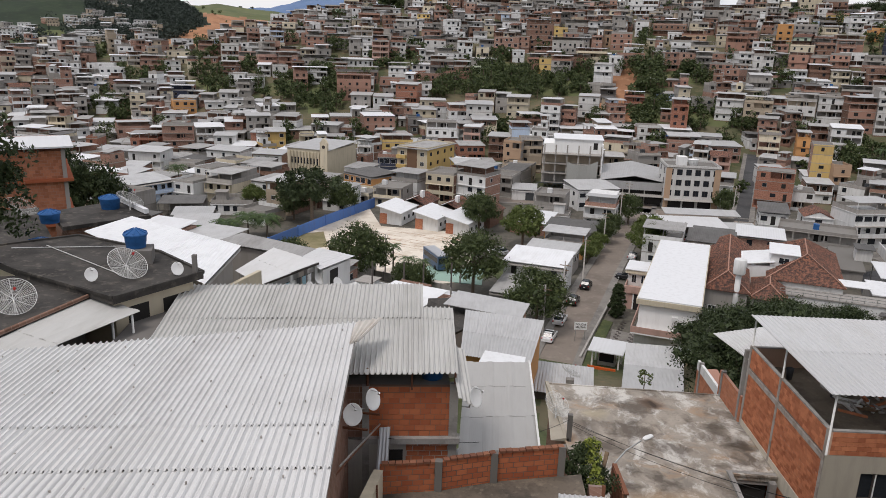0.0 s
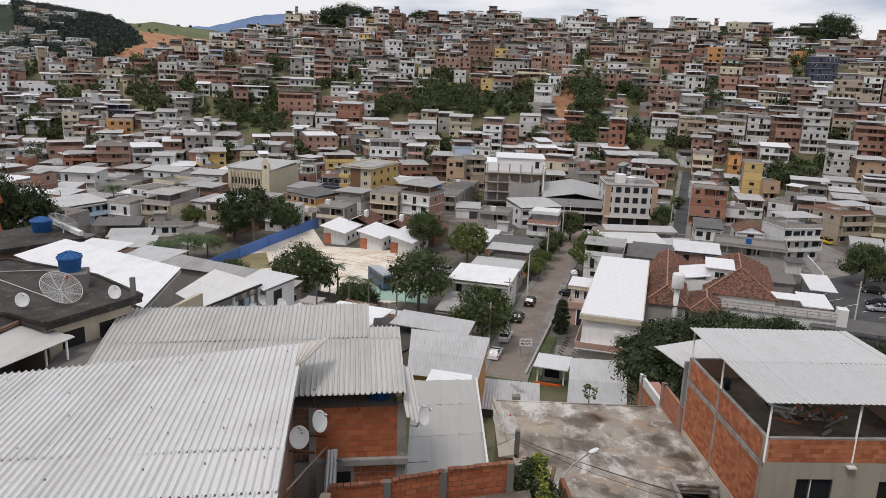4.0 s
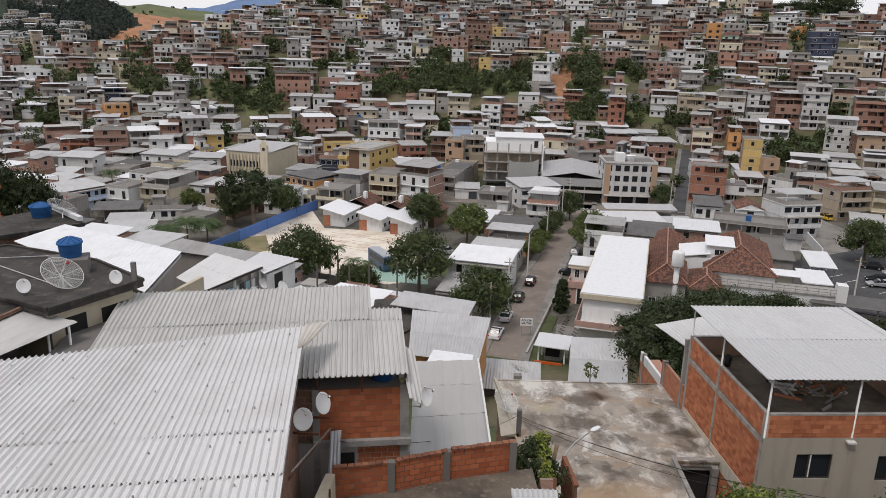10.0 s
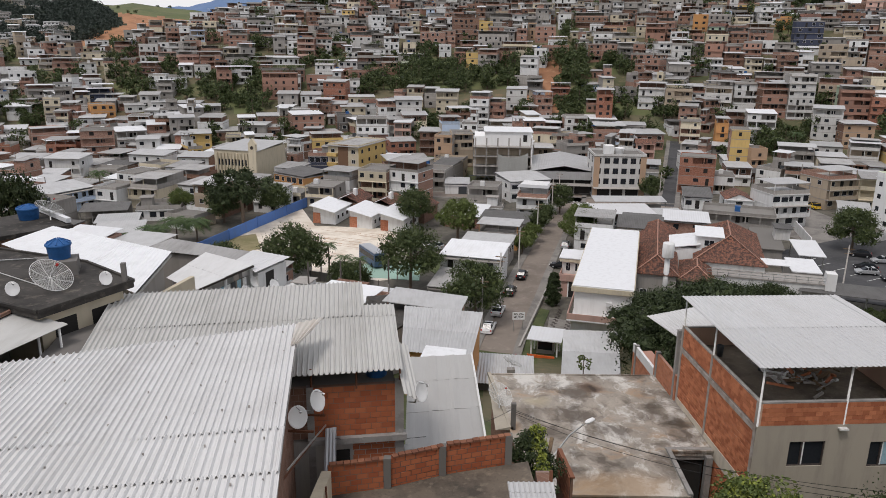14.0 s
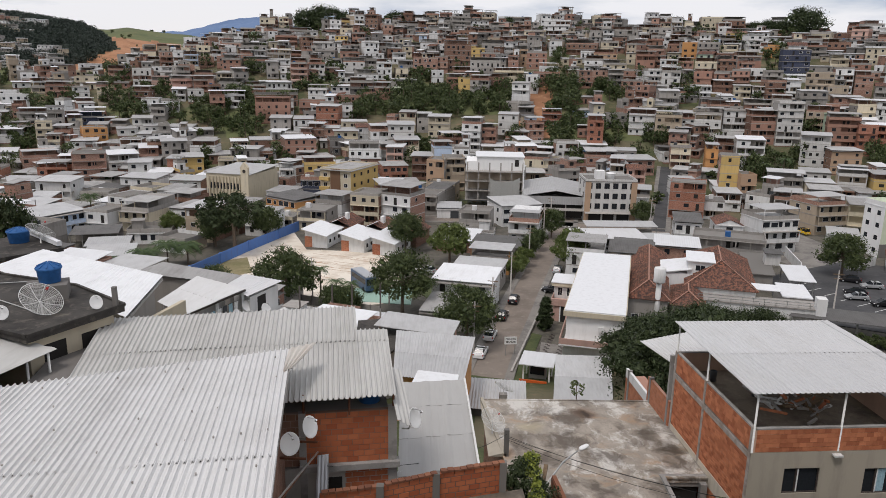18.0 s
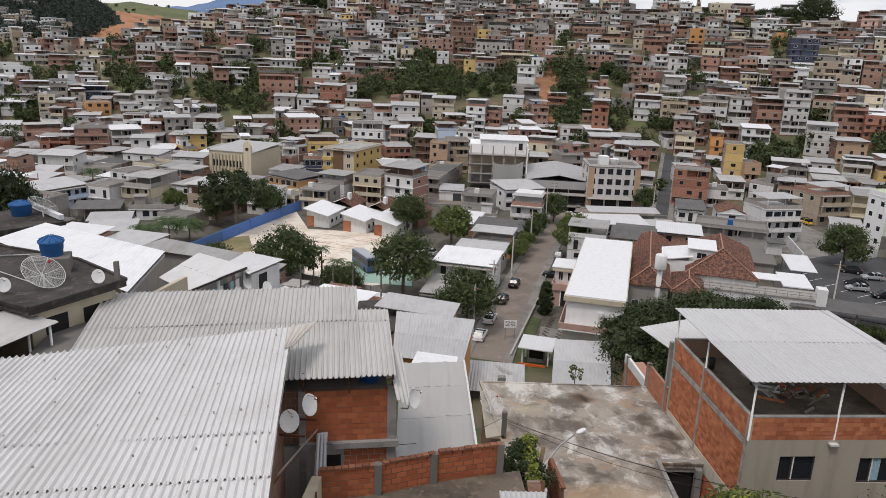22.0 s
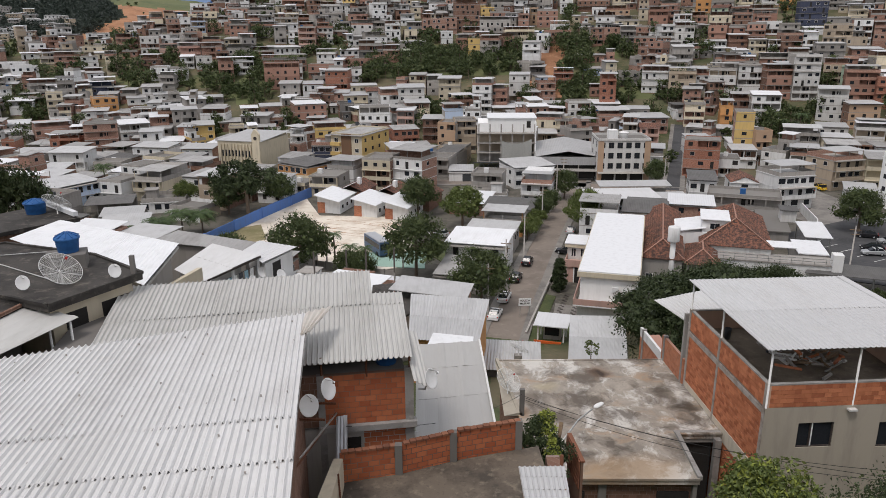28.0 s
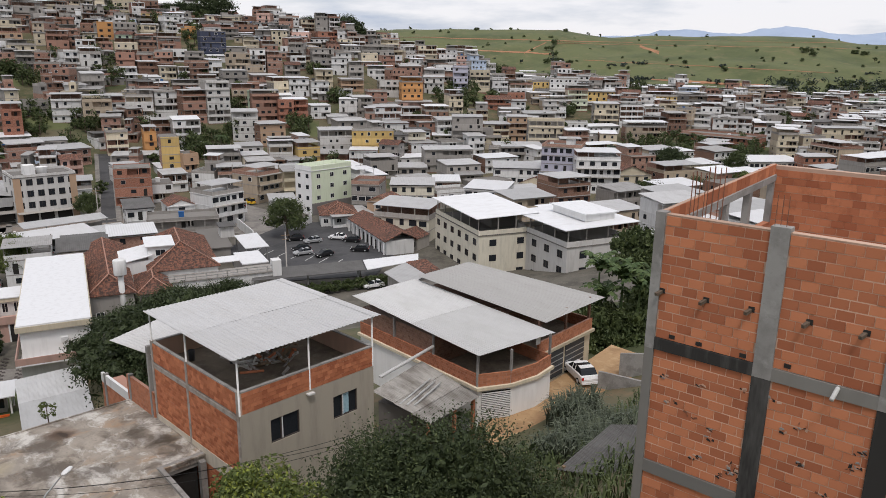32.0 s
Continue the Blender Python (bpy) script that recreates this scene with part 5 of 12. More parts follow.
side_wall = Solid().hexa([(-3.2, 10.5, 30), (-2.75, 10.5, 30), (-2.85, 17.0, 30), (-3.1, 17.0, 30), (-3.2, 10.5, 33.1), (-2.75, 10.5, 33.1), (-2.85, 17.0, 31.95), (-3.1, 17.0, 31.95)], "cream_wall")
lone("rendered_wall", side_wall, "sloping cream rendered garden wall beside the yard", "wall")
lone("iron_pipe", tube([(-2.78, 15.9, 31.1), (-2.8, 15.85, 32.25)], 0.025, 8, "rust"), "upright rusty iron pipe in the yard", "pipe")

# Sheet-roofed shed between the brick house and the flat slab
shed = thing("shed", "shed under slipped grey metal roof sheets", "shed")
roof_sheets(shed, [(-1.2, 23.0, 28.9), (1.75, 24.3, 28.55), (1.4, 30.0, 29.5), (-1.4, 29.6, 29.5)], 0.9, 0.03, "garage_sheet_old", "roof", (0.0, 0.36, 0.7, 1.0), steps=12, sharp=True, seed=9, lap=0.008, label="flat metal sheets in overlapping rows")
part("wall", Solid().hexa([(-1.1, 23.6, 22), (1.5, 24.7, 22), (1.2, 29.6, 22), (-1.3, 29.3, 22), (-1.1, 23.6, 28.8), (1.5, 24.7, 28.4), (1.2, 29.6, 29.35), (-1.3, 29.3, 29.4)], "cement_dark"), shed)
part("edge_board", Solid().beam((1.75, 24.3, 28.6), (1.4, 30.0, 29.55), 0.04, "pvc"), shed)
roof_sheets(shed, [(-1.3, 22.7, 28.3), (-1.0, 22.8, 28.5), (-1.05, 23.4, 28.95), (-1.3, 23.3, 28.95)], 0.15, 0.02, "pale_sheet", "hanging_strip")

# Flat concrete slab roof
slab = thing("flat_roof_house", "one-storey brick house with a stained flat concrete roof", "house", Matrix.Translation((0, 0, -2.15)) @ Matrix.Scale(1.05, 4))
TOP = [(4.25, 27.6), (10.95, 27.5), (11.05, 31.2), (13.25, 31.2), (12.85, 39.4), (2.85, 39.4)]


part("roof_slab", prism(TOP, 23.72, 24.0, "slab_concrete"), slab, "weather-stained concrete roof slab")
part("wall", prism([(4.45, 27.9), (10.7, 27.8), (10.8, 31.5), (12.9, 31.5), (12.6, 39.1), (3.1, 39.1)], 14.5, 23.7, "old_brick_wall"), slab)
rim = Solid()
for (ax, ay), (bx, by) in zip(TOP, TOP[1:] + TOP[:1]):
    rim.beam((ax, ay, 24.0), (bx, by, 24.0), 0.05, "slab_concrete")
part("rim", rim, slab)
part("upstand", Solid().hexa([(2.85, 33, 24), (3.75, 33, 24), (2.98, 39.3, 24), (2.8, 39.3, 24), (3.55, 33, 24.18), (3.75, 33, 24.18), (2.98, 39.3, 24.2), (2.8, 39.3, 24.2)], "ochre_render"), slab)
part("notch_wall", Solid().box(10.95, 13.2, 31.25, 31.45, 23.5, 24.06, "plain_concrete"), slab)
# the shade in the notch is a black panel before a closed wall
part("notch_opening", Solid().box(11.0, 12.86, 31.42, 31.49, 18.0, 23.5, "opening"), slab, "near-black panel painted as the shade below the beam")
part("notch_side", Solid().box(10.72, 10.9, 27.6, 31.4, 18.0, 23.72, "cement_wet"), slab)
part("notch_beam", Solid().beam((10.95, 27.5, 24.05), (11.05, 31.2, 24.05), 0.1, "plain_concrete"), slab)
part("notch_post", Solid().box(12.85, 13.15, 30.9, 31.2, 14, 23.8, "plain_concrete"), slab)
part("starter_stub", Solid().box(3.62, 3.86, 33.0, 33.22, 24, 25.45, "cement_dark"), slab)
for x0, x1 in ((5.6, 6.0), (9.2, 10.6)):
    part("window_opening", Solid().box(x0, x1, 27.72, 27.95, 22.0, 23.2, "opening"), slab)
part("column", Solid().box(6.6, 6.95, 27.72, 27.95, 14.5, 23.7, "cement_wet"), slab)
mesh_dish(3.31, 36.96, 23.05, 130, 52, 0.76, 0.84)

edge = thing("edge_wall", "low dark brick wall along the edge of the flat roof", "wall")
edge_back = part("wall", prism([(3.98, 21.5), (4.06, 21.49), (4.2, 19.9), (4.12, 19.9)], 27.0, 29.9, "old_mortar"), edge)
bricks(edge_back, (4.1, 19.9, 28.9), (-0.0875, 0.9962), 1.6, 0, 6, 0.3, 0.17, 0.04, "coping_clay", seed=91, gap=0.012)
part("coping", Solid().hexa([(3.94, 21.52, 29.9), (4.08, 21.51, 29.9), (4.24, 19.86, 29.9), (4.1, 19.86, 29.9), (3.94, 21.52, 29.96), (4.08, 21.51, 29.96), (4.24, 19.86, 29.95), (4.1, 19.86, 29.95)], "coping_clay"), edge)
lone("leaning_post", Solid().beam((3.0, 19.6, 28.0), (3.75, 21.6, 30.3), 0.06, "wood"), "weathered timber post leaning in the creeper", "post")

# Street lamp arm over the slab, with its wires
lamp = thing("street_lamp", "street lamp head on a curved galvanised arm", "street lamp")
part("arm", tube([(3.75, 25.6, 25.6), (4.6, 26.3, 26.6), (5.4, 27.0, 27.25), (6.1, 27.6, 27.42)], (0.04, 0.04, 0.035, 0.03), 8), lamp)
part("lamp_head", lathe([(0.02, -0.32), (0.1, -0.25), (0.13, 0.0), (0.11, 0.2), (0.04, 0.3), (0.01, 0.3)], 12, "dish_white"), lamp, m=Matrix.Translation((6.4, 27.85, 27.45)) @ pose(0, 0, 0, 90, 0, -48) @ Matrix.Diagonal((1, 0.6, 1, 1)))
part("pole", Solid().beam((3.72, 25.55, 18), (3.72, 25.55, 26.0), 0.11, "wood"), lamp, "leaning timber pole")
wires = thing("overhead_wires", "sagging black overhead service wires", "wires")
for k, (a, b, sag) in enumerate((((3.94, 34.75, 24.2), (17.6, 22.8, 27.4), 0.8), ((3.94, 34.75, 24.0), (17.8, 22.9, 26.9), 0.9), ((3.94, 34.75, 24.1), (17.2, 23.6, 26.6), 0.5), ((3.94, 34.75, 24.3), (-2.9, 18.2, 32.2), 0.6))):
    pts = [tuple(a[i] + (b[i] - a[i]) * q / 12 - (sag * (1 - (q / 6 - 1) ** 2) if i == 2 else 0) for i in range(3)) for q in range(13)]
    part("wire", tube(pts, 0.011, 5, "cable"), wires)
awning = thing("sheet_awning", "small corrugated metal awning over a yard wall", "awning")
roof_sheets(awning, [(1.63, 13.7, 32.95), (2.63, 13.6, 33.0), (2.75, 15.24, 32.85), (1.65, 15.3, 32.8)], 0.12, 0.03, "pale_sheet", "sheet", (0, 0.35, 0.7, 1.0), sharp=True)
part("support", Solid().box(1.75, 2.6, 13.9, 15.1, 30.9, 32.8, "old_brick_wall"), awning)
lone("iron_post", tube([(2.85, 16.1, 30.9), (2.83, 16.1, 32.6)], 0.045, 8, "rust"), "rusted iron post by the awning", "post")
edge_wall = thing("retaining_wall", "brick retaining wall stepping down beside the yard", "wall")
part("wall", Solid().hexa([(2.7, 15, 25), (3.1, 15, 25), (4.1, 27.6, 20), (3.7, 27.6, 20), (2.7, 15, 30.9), (3.1, 15, 30.9), (3.3, 19.2, 30.6), (2.9, 19.2, 30.6)], "old_brick_wall"), edge_wall)

# Brick house with a white roofed terrace
T36 = pose(14.2, 29.2, 0, 0, 0, 3.6)
bh = thing("terrace_house", "brick and render house with a white-roofed open terrace", "house", T36)
W, D = 8.2, 8.95
s = Solid()
s.box(0.12, W, 0.15, D, 14, 26.45, "cement")
part("core_wall", s, bh)
part("front_wall", holed_wall(-0.02, W, -0.02, 0.15, 14, 26.5, [(1.62, 3.3, 24.42, 25.68), (5.43, 7.03, 24.3, 25.58)], "ochre_render"), bh, "rough grey-beige rendered front wall")
side_bh = part("side_wall", Solid().box(-0.02, 0.12, 0.15, D, 14, 26.2, "mortar"), bh, "bare brick side wall with mortar joints")
bricks(side_bh, (-0.035, D - 0.2, 18.0), (0, -1), D - 0.4, 0, 49, 0.3, 0.168, 0.06, "brick_clay", seed=83, limit=0, gap=0.018, thin=True)
part("ring_beam", Solid().box(-0.055, 0.1, 0.0, D, 26.16, 26.42, "worn_concrete"), bh, "rough concrete ring beam")
part("skirting", Solid().box(-0.06, 0.1, 0.3, D, 22.6, 23.4, "ochre_render"), bh, "rough render band along the wall foot")
for y in (0.0, 4.9, D - 0.18):
    part("column", Solid().box(-0.062, 0.12, y, y + 0.2, 14, 27.72, "worn_concrete"), bh)
for x0, x1, y0, y1 in ((0, W, -0.01, 0.14), (0, W, D - 0.14, D), (-0.01, 0.13, 0.14, D - 0.14), (W - 0.14, W, 0.14, D - 0.14)):
    q = part("parapet", Solid().box(x0, x1, y0, y1, 26.5, 27.62, "mortar"), bh)
    if y1 < 1:
        bricks(q, (0.14, -0.03, 26.53), (1, 0), W - 0.2, 0, 5, 0.31, 0.215, 0.06, "brick_clay", seed=81, limit=0, thin=True)
    elif x1 < 1:
        bricks(q, (-0.03, D - 0.2, 26.53), (0, -1), D - 0.25, 0, 5, 0.31, 0.215, 0.06, "brick_clay", seed=82, limit=0, thin=True)
    part("coping", Solid().box(x0 - 0.02, x1 + 0.02, y0 - 0.02, y1 + 0.02, 27.62, 27.68, "plain_concrete"), q)
part("terrace_floor", Solid().box(0.13, W - 0.14, 0.14, D - 0.14, 26.45, 26.55, "terrace_cement"), bh)
roof_sheets(bh, [(-0.35, -0.25, 29.45), (8.65, -0.2, 29.4), (8.55, 8.95, 29.42), (-0.3, 8.9, 29.47)], 0.25, 0.04, "pale_sheet", "roof", (0.0, 0.5, 1.0), sharp=True, seed=12, label="white trapezoid metal roof sheets")
for x, y in ((0.0, 0.0), (4.0, 0.0), (W - 0.06, 0.0), (0.0, 4.95), (0.0, D - 0.1), (W - 0.06, 4.6), (W - 0.06, D - 0.1), (4.0, D - 0.1)):
    part("roof_post", tube([(x, y, 26.5), (x, y, 29.42)], 0.05, 8, "pvc"), bh)
for x in (0.0, 4.0, 8.1):
    part("rafter", Solid().beam((x, -0.2, 29.38), (x, 8.9, 29.39), 0.04, "steel"), bh)
for x0, x1, z0, z1, cur in ((1.62, 3.3, 24.42, 25.68, False), (5.43, 7.03, 24.3, 25.58, True)):
    w = part("window", Solid().box(x0, x1, 0.10, 0.13, z0, z1, "glass_dark"), bh)
    f = Solid()
    for q in ((x0, x0 + 0.05, z0, z1), (x1 - 0.05, x1, z0, z1), (x0 + 0.05, x1 - 0.05, z0, z0 + 0.05), (x0 + 0.05, x1 - 0.05, z1 - 0.05, z1), ((x0 + x1) / 2 - 0.25, (x0 + x1) / 2 - 0.18, z0 + 0.05, z1 - 0.05)):
        f.box(q[0], q[1], 0.03, 0.09, q[2], q[3], "frame_dark")
    part("frame", f, w)
    part("sliding_sash", Solid().box((x0 + x1) / 2 - 0.18, (x0 + x1) / 2 - 0.1, 0.05, 0.095, z0 + 0.05, z1 - 0.05, "frame_white"), w, "white sash edge")
    if cur:
        fold = [(x0 + 0.55 + k * 0.045, 0.082 + 0.012 * (k % 2)) for k in range(13)]
        cv = [(a, b, z) for z in (z0 + 0.06, z1 - 0.06) for a, b in fold]
        part("curtain", mesh_of("curtain", cv, [(k, k + 1, k + 14, k + 13) for k in range(12)], ["curtain"]), w, "pale blue curtain")
for x in (3.95,):
    part("drain_spout", Solid().box(x - 0.2, x + 0.2, -0.25, 0, 26.3, 26.38, "pvc"), bh)
rng = random.Random(8)
heap = Solid()
for k in range(46):
    x, y = rng.gauss(4.6, 0.9), rng.gauss(4.2, 0.7)
    a = rng.uniform(0, 3.14)
    heap.beam((x, y, 26.6 + rng.uniform(0, 0.25)), (x + math.cos(a) * rng.uniform(0.3, 1.6), y + math.sin(a) * rng.uniform(0.3, 1.2), 26.62 + rng.uniform(0, 0.35)), rng.uniform(0.025, 0.07), rng.choice(["wood", "brick_clay", "cement", "pvc"]))
tagged(lone("rubble_pile", heap, "pile of boards, bricks and rubble on the terrace floor", "rubble", T36), kind="stuff")
for k, (x, y, h) in enumerate(((2.9, 5.5, 0.9), (3.2, 6.0, 0.7), (1.5, 7.4, 1.1), (6.6, 6.8, 0.5), (7.2, 7.0, 0.45))):
    lone("bucket", lathe([(0.01, 0), (0.15, 0), (0.19, h * 0.55), (0.17, h * 0.56), (0.14, 0.03), (0.01, 0.03)], 14, "tank_grey" if k < 3 else "cloth_white"), "builders' bucket standing on the terrace floor", "bucket", T36 @ Matrix.Translation((x, y, 26.55)))
lone("partition", Solid().box(5.2, 6.3, 6.3, 6.45, 26.55, 28.1, "brick_wall"), "unfinished brick partition on the terrace", "wall", T36)
annex = thing("annex", "brick annex with a small sheet roof", "annex", T36)
part("wall", Solid().box(-0.1, 1.2, 9.0, 16.5, 12, 22.8, "brick_wall"), annex)
part("parapet", Solid().box(-0.12, 0.05, 9.0, 12.5, 22.8, 24.6, "brick_wall"), annex)
part("parapet", Solid().box(-0.12, 0.05, 12.5, 16.5, 22.8, 23.4, "white_wall"), annex)
roof_sheets(annex, [(0.15, 9.0, 26.7), (3.6, 9.1, 27.0), (3.3, 13.0, 27.45), (-1.4, 11.0, 27.5)], 0.25, 0.04, "pale_sheet", "roof", sharp=True)
for y in (9.2, 12.0, 15.8):
    part("column", Solid().box(-0.16, 0.1, y, y + 0.2, 12, 27.3 if y < 10 else 24.7 if y < 13 else 23.5, "plain_concrete"), annex)

# Unfinished brick tower
T7 = pose(12.8, 7.6, 0, 0, 0, 7.3)
tw = thing("brick_tower_house", "tall unfinished house of bare hollow brick and concrete frame", "house", T7)
L_ = 7.2
part("face_backing", Solid().box(0.11, 0.16, -6.6, -0.05, 20, 39.95, "mortar"), tw)
for z in (40.0,):
    part("wall_cap", Solid().box(0.0, 0.18, -6.6, -2.5, z, z + 0.02, "mortar"), tw)
    part("wall_cap", Solid().box(0.0, 0.18, -2.15, -0.2, z, z + 0.02, "mortar"), tw)
for y0, y1, z1, m in ((-0.2, 0.0, 40.05, "plain_concrete"), (-2.5, -2.16, 40.1, "plain_concrete"), (-4.6, -4.25, 40.1, "plain_concrete")):
    part("column", Solid().box(-0.035, 0.2, y0, y1, 37.2, z1, m), tw)
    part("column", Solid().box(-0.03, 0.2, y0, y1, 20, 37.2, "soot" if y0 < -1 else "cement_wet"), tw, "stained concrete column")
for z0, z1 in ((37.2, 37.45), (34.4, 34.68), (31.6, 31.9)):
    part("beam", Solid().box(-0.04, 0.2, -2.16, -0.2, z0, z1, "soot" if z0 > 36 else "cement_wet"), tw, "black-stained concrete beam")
    part("beam", Solid().box(-0.04, 0.2, -4.25, -2.5, z0, z1, "cement_wet"), tw)
for y0, y1 in ((-2.16, -0.2), (-4.25, -2.5), (-6.6, -4.6)):
    for z0, rows, sd in ((37.46, 13, 1), (34.69, 13, 2), (31.92, 13, 3)):
        bay = part("brick_bay", Solid().box(0.006, 0.1, y0, y1, z0, z0 + rows * 0.195, "mortar"), tw)
        near = y0 > -4.5 and z0 > 32
        bricks(bay, (0.0, y1, z0), (0, -1), y1 - y0, 0, rows, 0.3, 0.195, 0.1, "brick_clay", seed=30 + sd + int(-y0 * 3), gap=0.013, limit=300 if near else 0, thin=True)
for y, z in ((-0.26, 38.45), (-1.15, 38.46), (-2.0, 38.47), (-3.0, 38.47), (-3.9, 38.5)):
    part("putlog", Solid().beam((0.05, y, z), (-0.16, y + 0.06, z - 0.05), 0.032, "trunk"), tw, "broken scaffold timber stub")
    part("putlog_hole", Solid().box(-0.012, 0.05, y - 0.06, y + 0.055, z - 0.045, z + 0.06, "opening"), tw)
for y, z in ((-0.55, 37.5), (-1.1, 37.5), (-1.95, 37.5), (-2.75, 37.52)):
    part("putlog_hole", Solid().box(-0.014, 0.05, y - 0.06, y + 0.06, z, z + 0.08, "opening"), tw)
part("drain_pipe", tube([(0.1, -3.62, 37.45), (-0.35, -3.6, 37.3)], 0.04, 10, "pvc"), tw)
rs = random.Random(4)
for k in range(22):
    y, z = -rs.uniform(0.35, 4.1), rs.uniform(34.9, 36.9)
    if -2.55 < y < -2.1:
        continue
    # a broken brick: dark hollows with ragged mortar smeared round them
    hurt = Solid()
    for j in range(rs.randrange(4, 8)):
        py, pz, w, hh = y + rs.uniform(-0.12, 0.12), z + rs.uniform(-0.06, 0.06), rs.uniform(0.03, 0.1), rs.uniform(0.015, 0.05)
        q = rs.uniform(-0.03, 0.03)
        mat = rs.choice(("opening", "opening", "plain_concrete", "coping_clay", "mortar"))
        out = -0.014 if mat == "plain_concrete" else -0.01
        hurt.hexa([(out, py, pz), (out, py - w, pz + q), (0.02, py - w, pz + q), (0.02, py, pz), (out, py - 0.01, pz + hh), (out, py - w * 0.8, pz + hh + q), (0.02, py - w * 0.8, pz + hh + q), (0.02, py - 0.01, pz + hh)], mat)
    part("broken_brick", hurt, tw)
# side wall with its open top strip
side = part("side_wall", Solid().box(0.2, L_, -0.16, 0.0, 20, 38.7, "brick_wall"), tw)
part("side_lintel", Solid().hexa([(0.2, -0.18, 39.6), (L_, -0.18, 39.82), (L_, 0.02, 39.82), (0.2, 0.02, 39.6), (0.2, -0.18, 39.77), (L_, -0.18, 39.99), (L_, 0.02, 39.99), (0.2, 0.02, 39.77)], "plain_concrete"), tw)
sb = part("side_course", Solid().hexa([(0.2, -0.114, 39.77), (L_, -0.114, 39.99), (L_, -0.03, 39.99), (0.2, -0.03, 39.77), (0.2, -0.114, 40.05), (L_, -0.114, 40.26), (L_, -0.03, 40.26), (0.2, -0.03, 40.05)], "mortar"), tw)
for k in range(23):
    x, dz = 0.22 + k * 0.302, 0.031 * (0.22 + k * 0.302)
    part("brick", Solid().box(x, x + 0.29, -0.13, -0.02, 39.77 + dz, 40.04 + dz, "brick_clay"), sb)
for x in (0.9, 3.6, 5.2, L_ - 0.12):
    part("stub_column", Solid().box(x - 0.1, x + 0.1, -0.16, 0.0, 38.7, 39.62 + 0.031 * x, "plain_concrete"), tw)
part("floor_slab", Solid().box(0.2, L_, -6.6, -0.16, 37.2, 37.35, "plain_concrete"), tw)
bk = part("back_wall", Solid().box(L_ - 0.094, L_ + 0.14, -6.6, 0.0, 20, 40.22, "mortar"), tw)
bricks(bk, (L_ - 0.1, 0.0, 37.4), (0, -1), 6.4, 0, 14, 0.3, 0.195, 0.1, "brick_clay", seed=63, limit=160, thin=True)
pt = part("partition", Solid().box(4.2, L_, -4.35, -4.22, 37.35, 39.85, "cement"), tw)
bricks(pt, (4.2, -4.22, 37.4), (1, 0), L_ - 4.3, 0, 13, 0.3, 0.195, 0.08, "brick_clay", seed=64, limit=0, thin=True)
for x, y in ((0.6, -0.3), (0.75, -0.36), (0.9, -0.3), (0.7, -0.5), (-0.3, -0.3), (-0.2, -0.42), (-0.1, -0.3), (-0.25, -0.55), (0.85, -0.55)):
    part("rebar", tube([(x + 1.2, y, 38.0), (x + 1.22, y, 40.75)], 0.011, 5, "rust"), tw)
for x, y in ((0.05, -2.2), (0.12, -2.28), (0.05, -2.4)):
    part("rebar", tube([(x, y, 40.0), (x + 0.02, y + 0.01, 40.65)], 0.008, 5, "rust"), tw)

# ---- roofs and houses beside the grey roof ----
tank_house = thing("house", "rendered house with a blackened flat concrete roof", "house")
T_TOP = [(-10.4, 23.5), (-13.0, 25.6), (-17.2, 27.2), (-20.0, 24.5), (-16.6, 22.5), (-12.05, 20.5)]
part("roof_slab", prism(T_TOP, 34.78, 35.0, "dark_slab"), tank_house, "blackened concrete roof slab")
part("wall", prism([(-10.75, 23.4), (-13.1, 25.3), (-17.1, 26.9), (-19.5, 24.5), (-16.5, 22.75), (-12.2, 20.8)], 29, 34.78, "cream_wall"), tank_house, "cream rendered wall")
fu = Vector((1.45, 2.6)).normalized()
for a, w, z0, z1, nm in ((0.45, 0.75, 32.3, 34.45, "door_opening"), (1.75, 1.0, 33.2, 34.4, "window_opening")):
    p = Vector((-12.2, 20.8)) + fu * a
    q = p + fu * w
    n_ = Vector((fu.y, -fu.x)) * 0.02
    part(nm, Solid().hexa([(p.x + n_.x, p.y + n_.y, z0), (q.x + n_.x, q.y + n_.y, z0), (q.x - n_.x * 3, q.y - n_.y * 3, z0), (p.x - n_.x * 3, p.y - n_.y * 3, z0), (p.x + n_.x, p.y + n_.y, z1), (q.x + n_.x, q.y + n_.y, z1), (q.x - n_.x * 3, q.y - n_.y * 3, z1), (p.x - n_.x * 3, p.y - n_.y * 3, z1)], "opening"), tank_house)
for (ax, ay), (bx, by) in zip(T_TOP, T_TOP[1:] + T_TOP[:1]):
    part("roof_kerb", Solid().beam((ax, ay, 35.02), (bx, by, 35.02), 0.05, "dark_slab"), tank_house)
part("tank_plinth", Solid().hexa([(-13.75, 23.6, 35), (-12.55, 24.1, 35), (-12.9, 25.0, 35), (-14.1, 24.5, 35), (-13.75, 23.6, 35.5), (-12.55, 24.1, 35.5), (-12.9, 25.0, 35.5), (-14.1, 24.5, 35.5)], "cement_dark"), tank_house)
water_tank(-13.3, 24.45, 35.5, 0.4, 0.5)
mesh_dish(-12.65, 22.5, 35.0, 115, 50, 0.66, 0.42)
dish(-13.54, 21.81, 35.0, 135, 22, 0.22, 0.3)
dish(-11.12, 22.95, 35.0, 135, 22, 0.22, 0.3)
lone("pipe_stub", Solid().beam((-10.6, 23.3, 35), (-10.6, 23.3, 35.7), 0.07, "cement_dark"), "short concrete stub column with bare rods", "stub column")
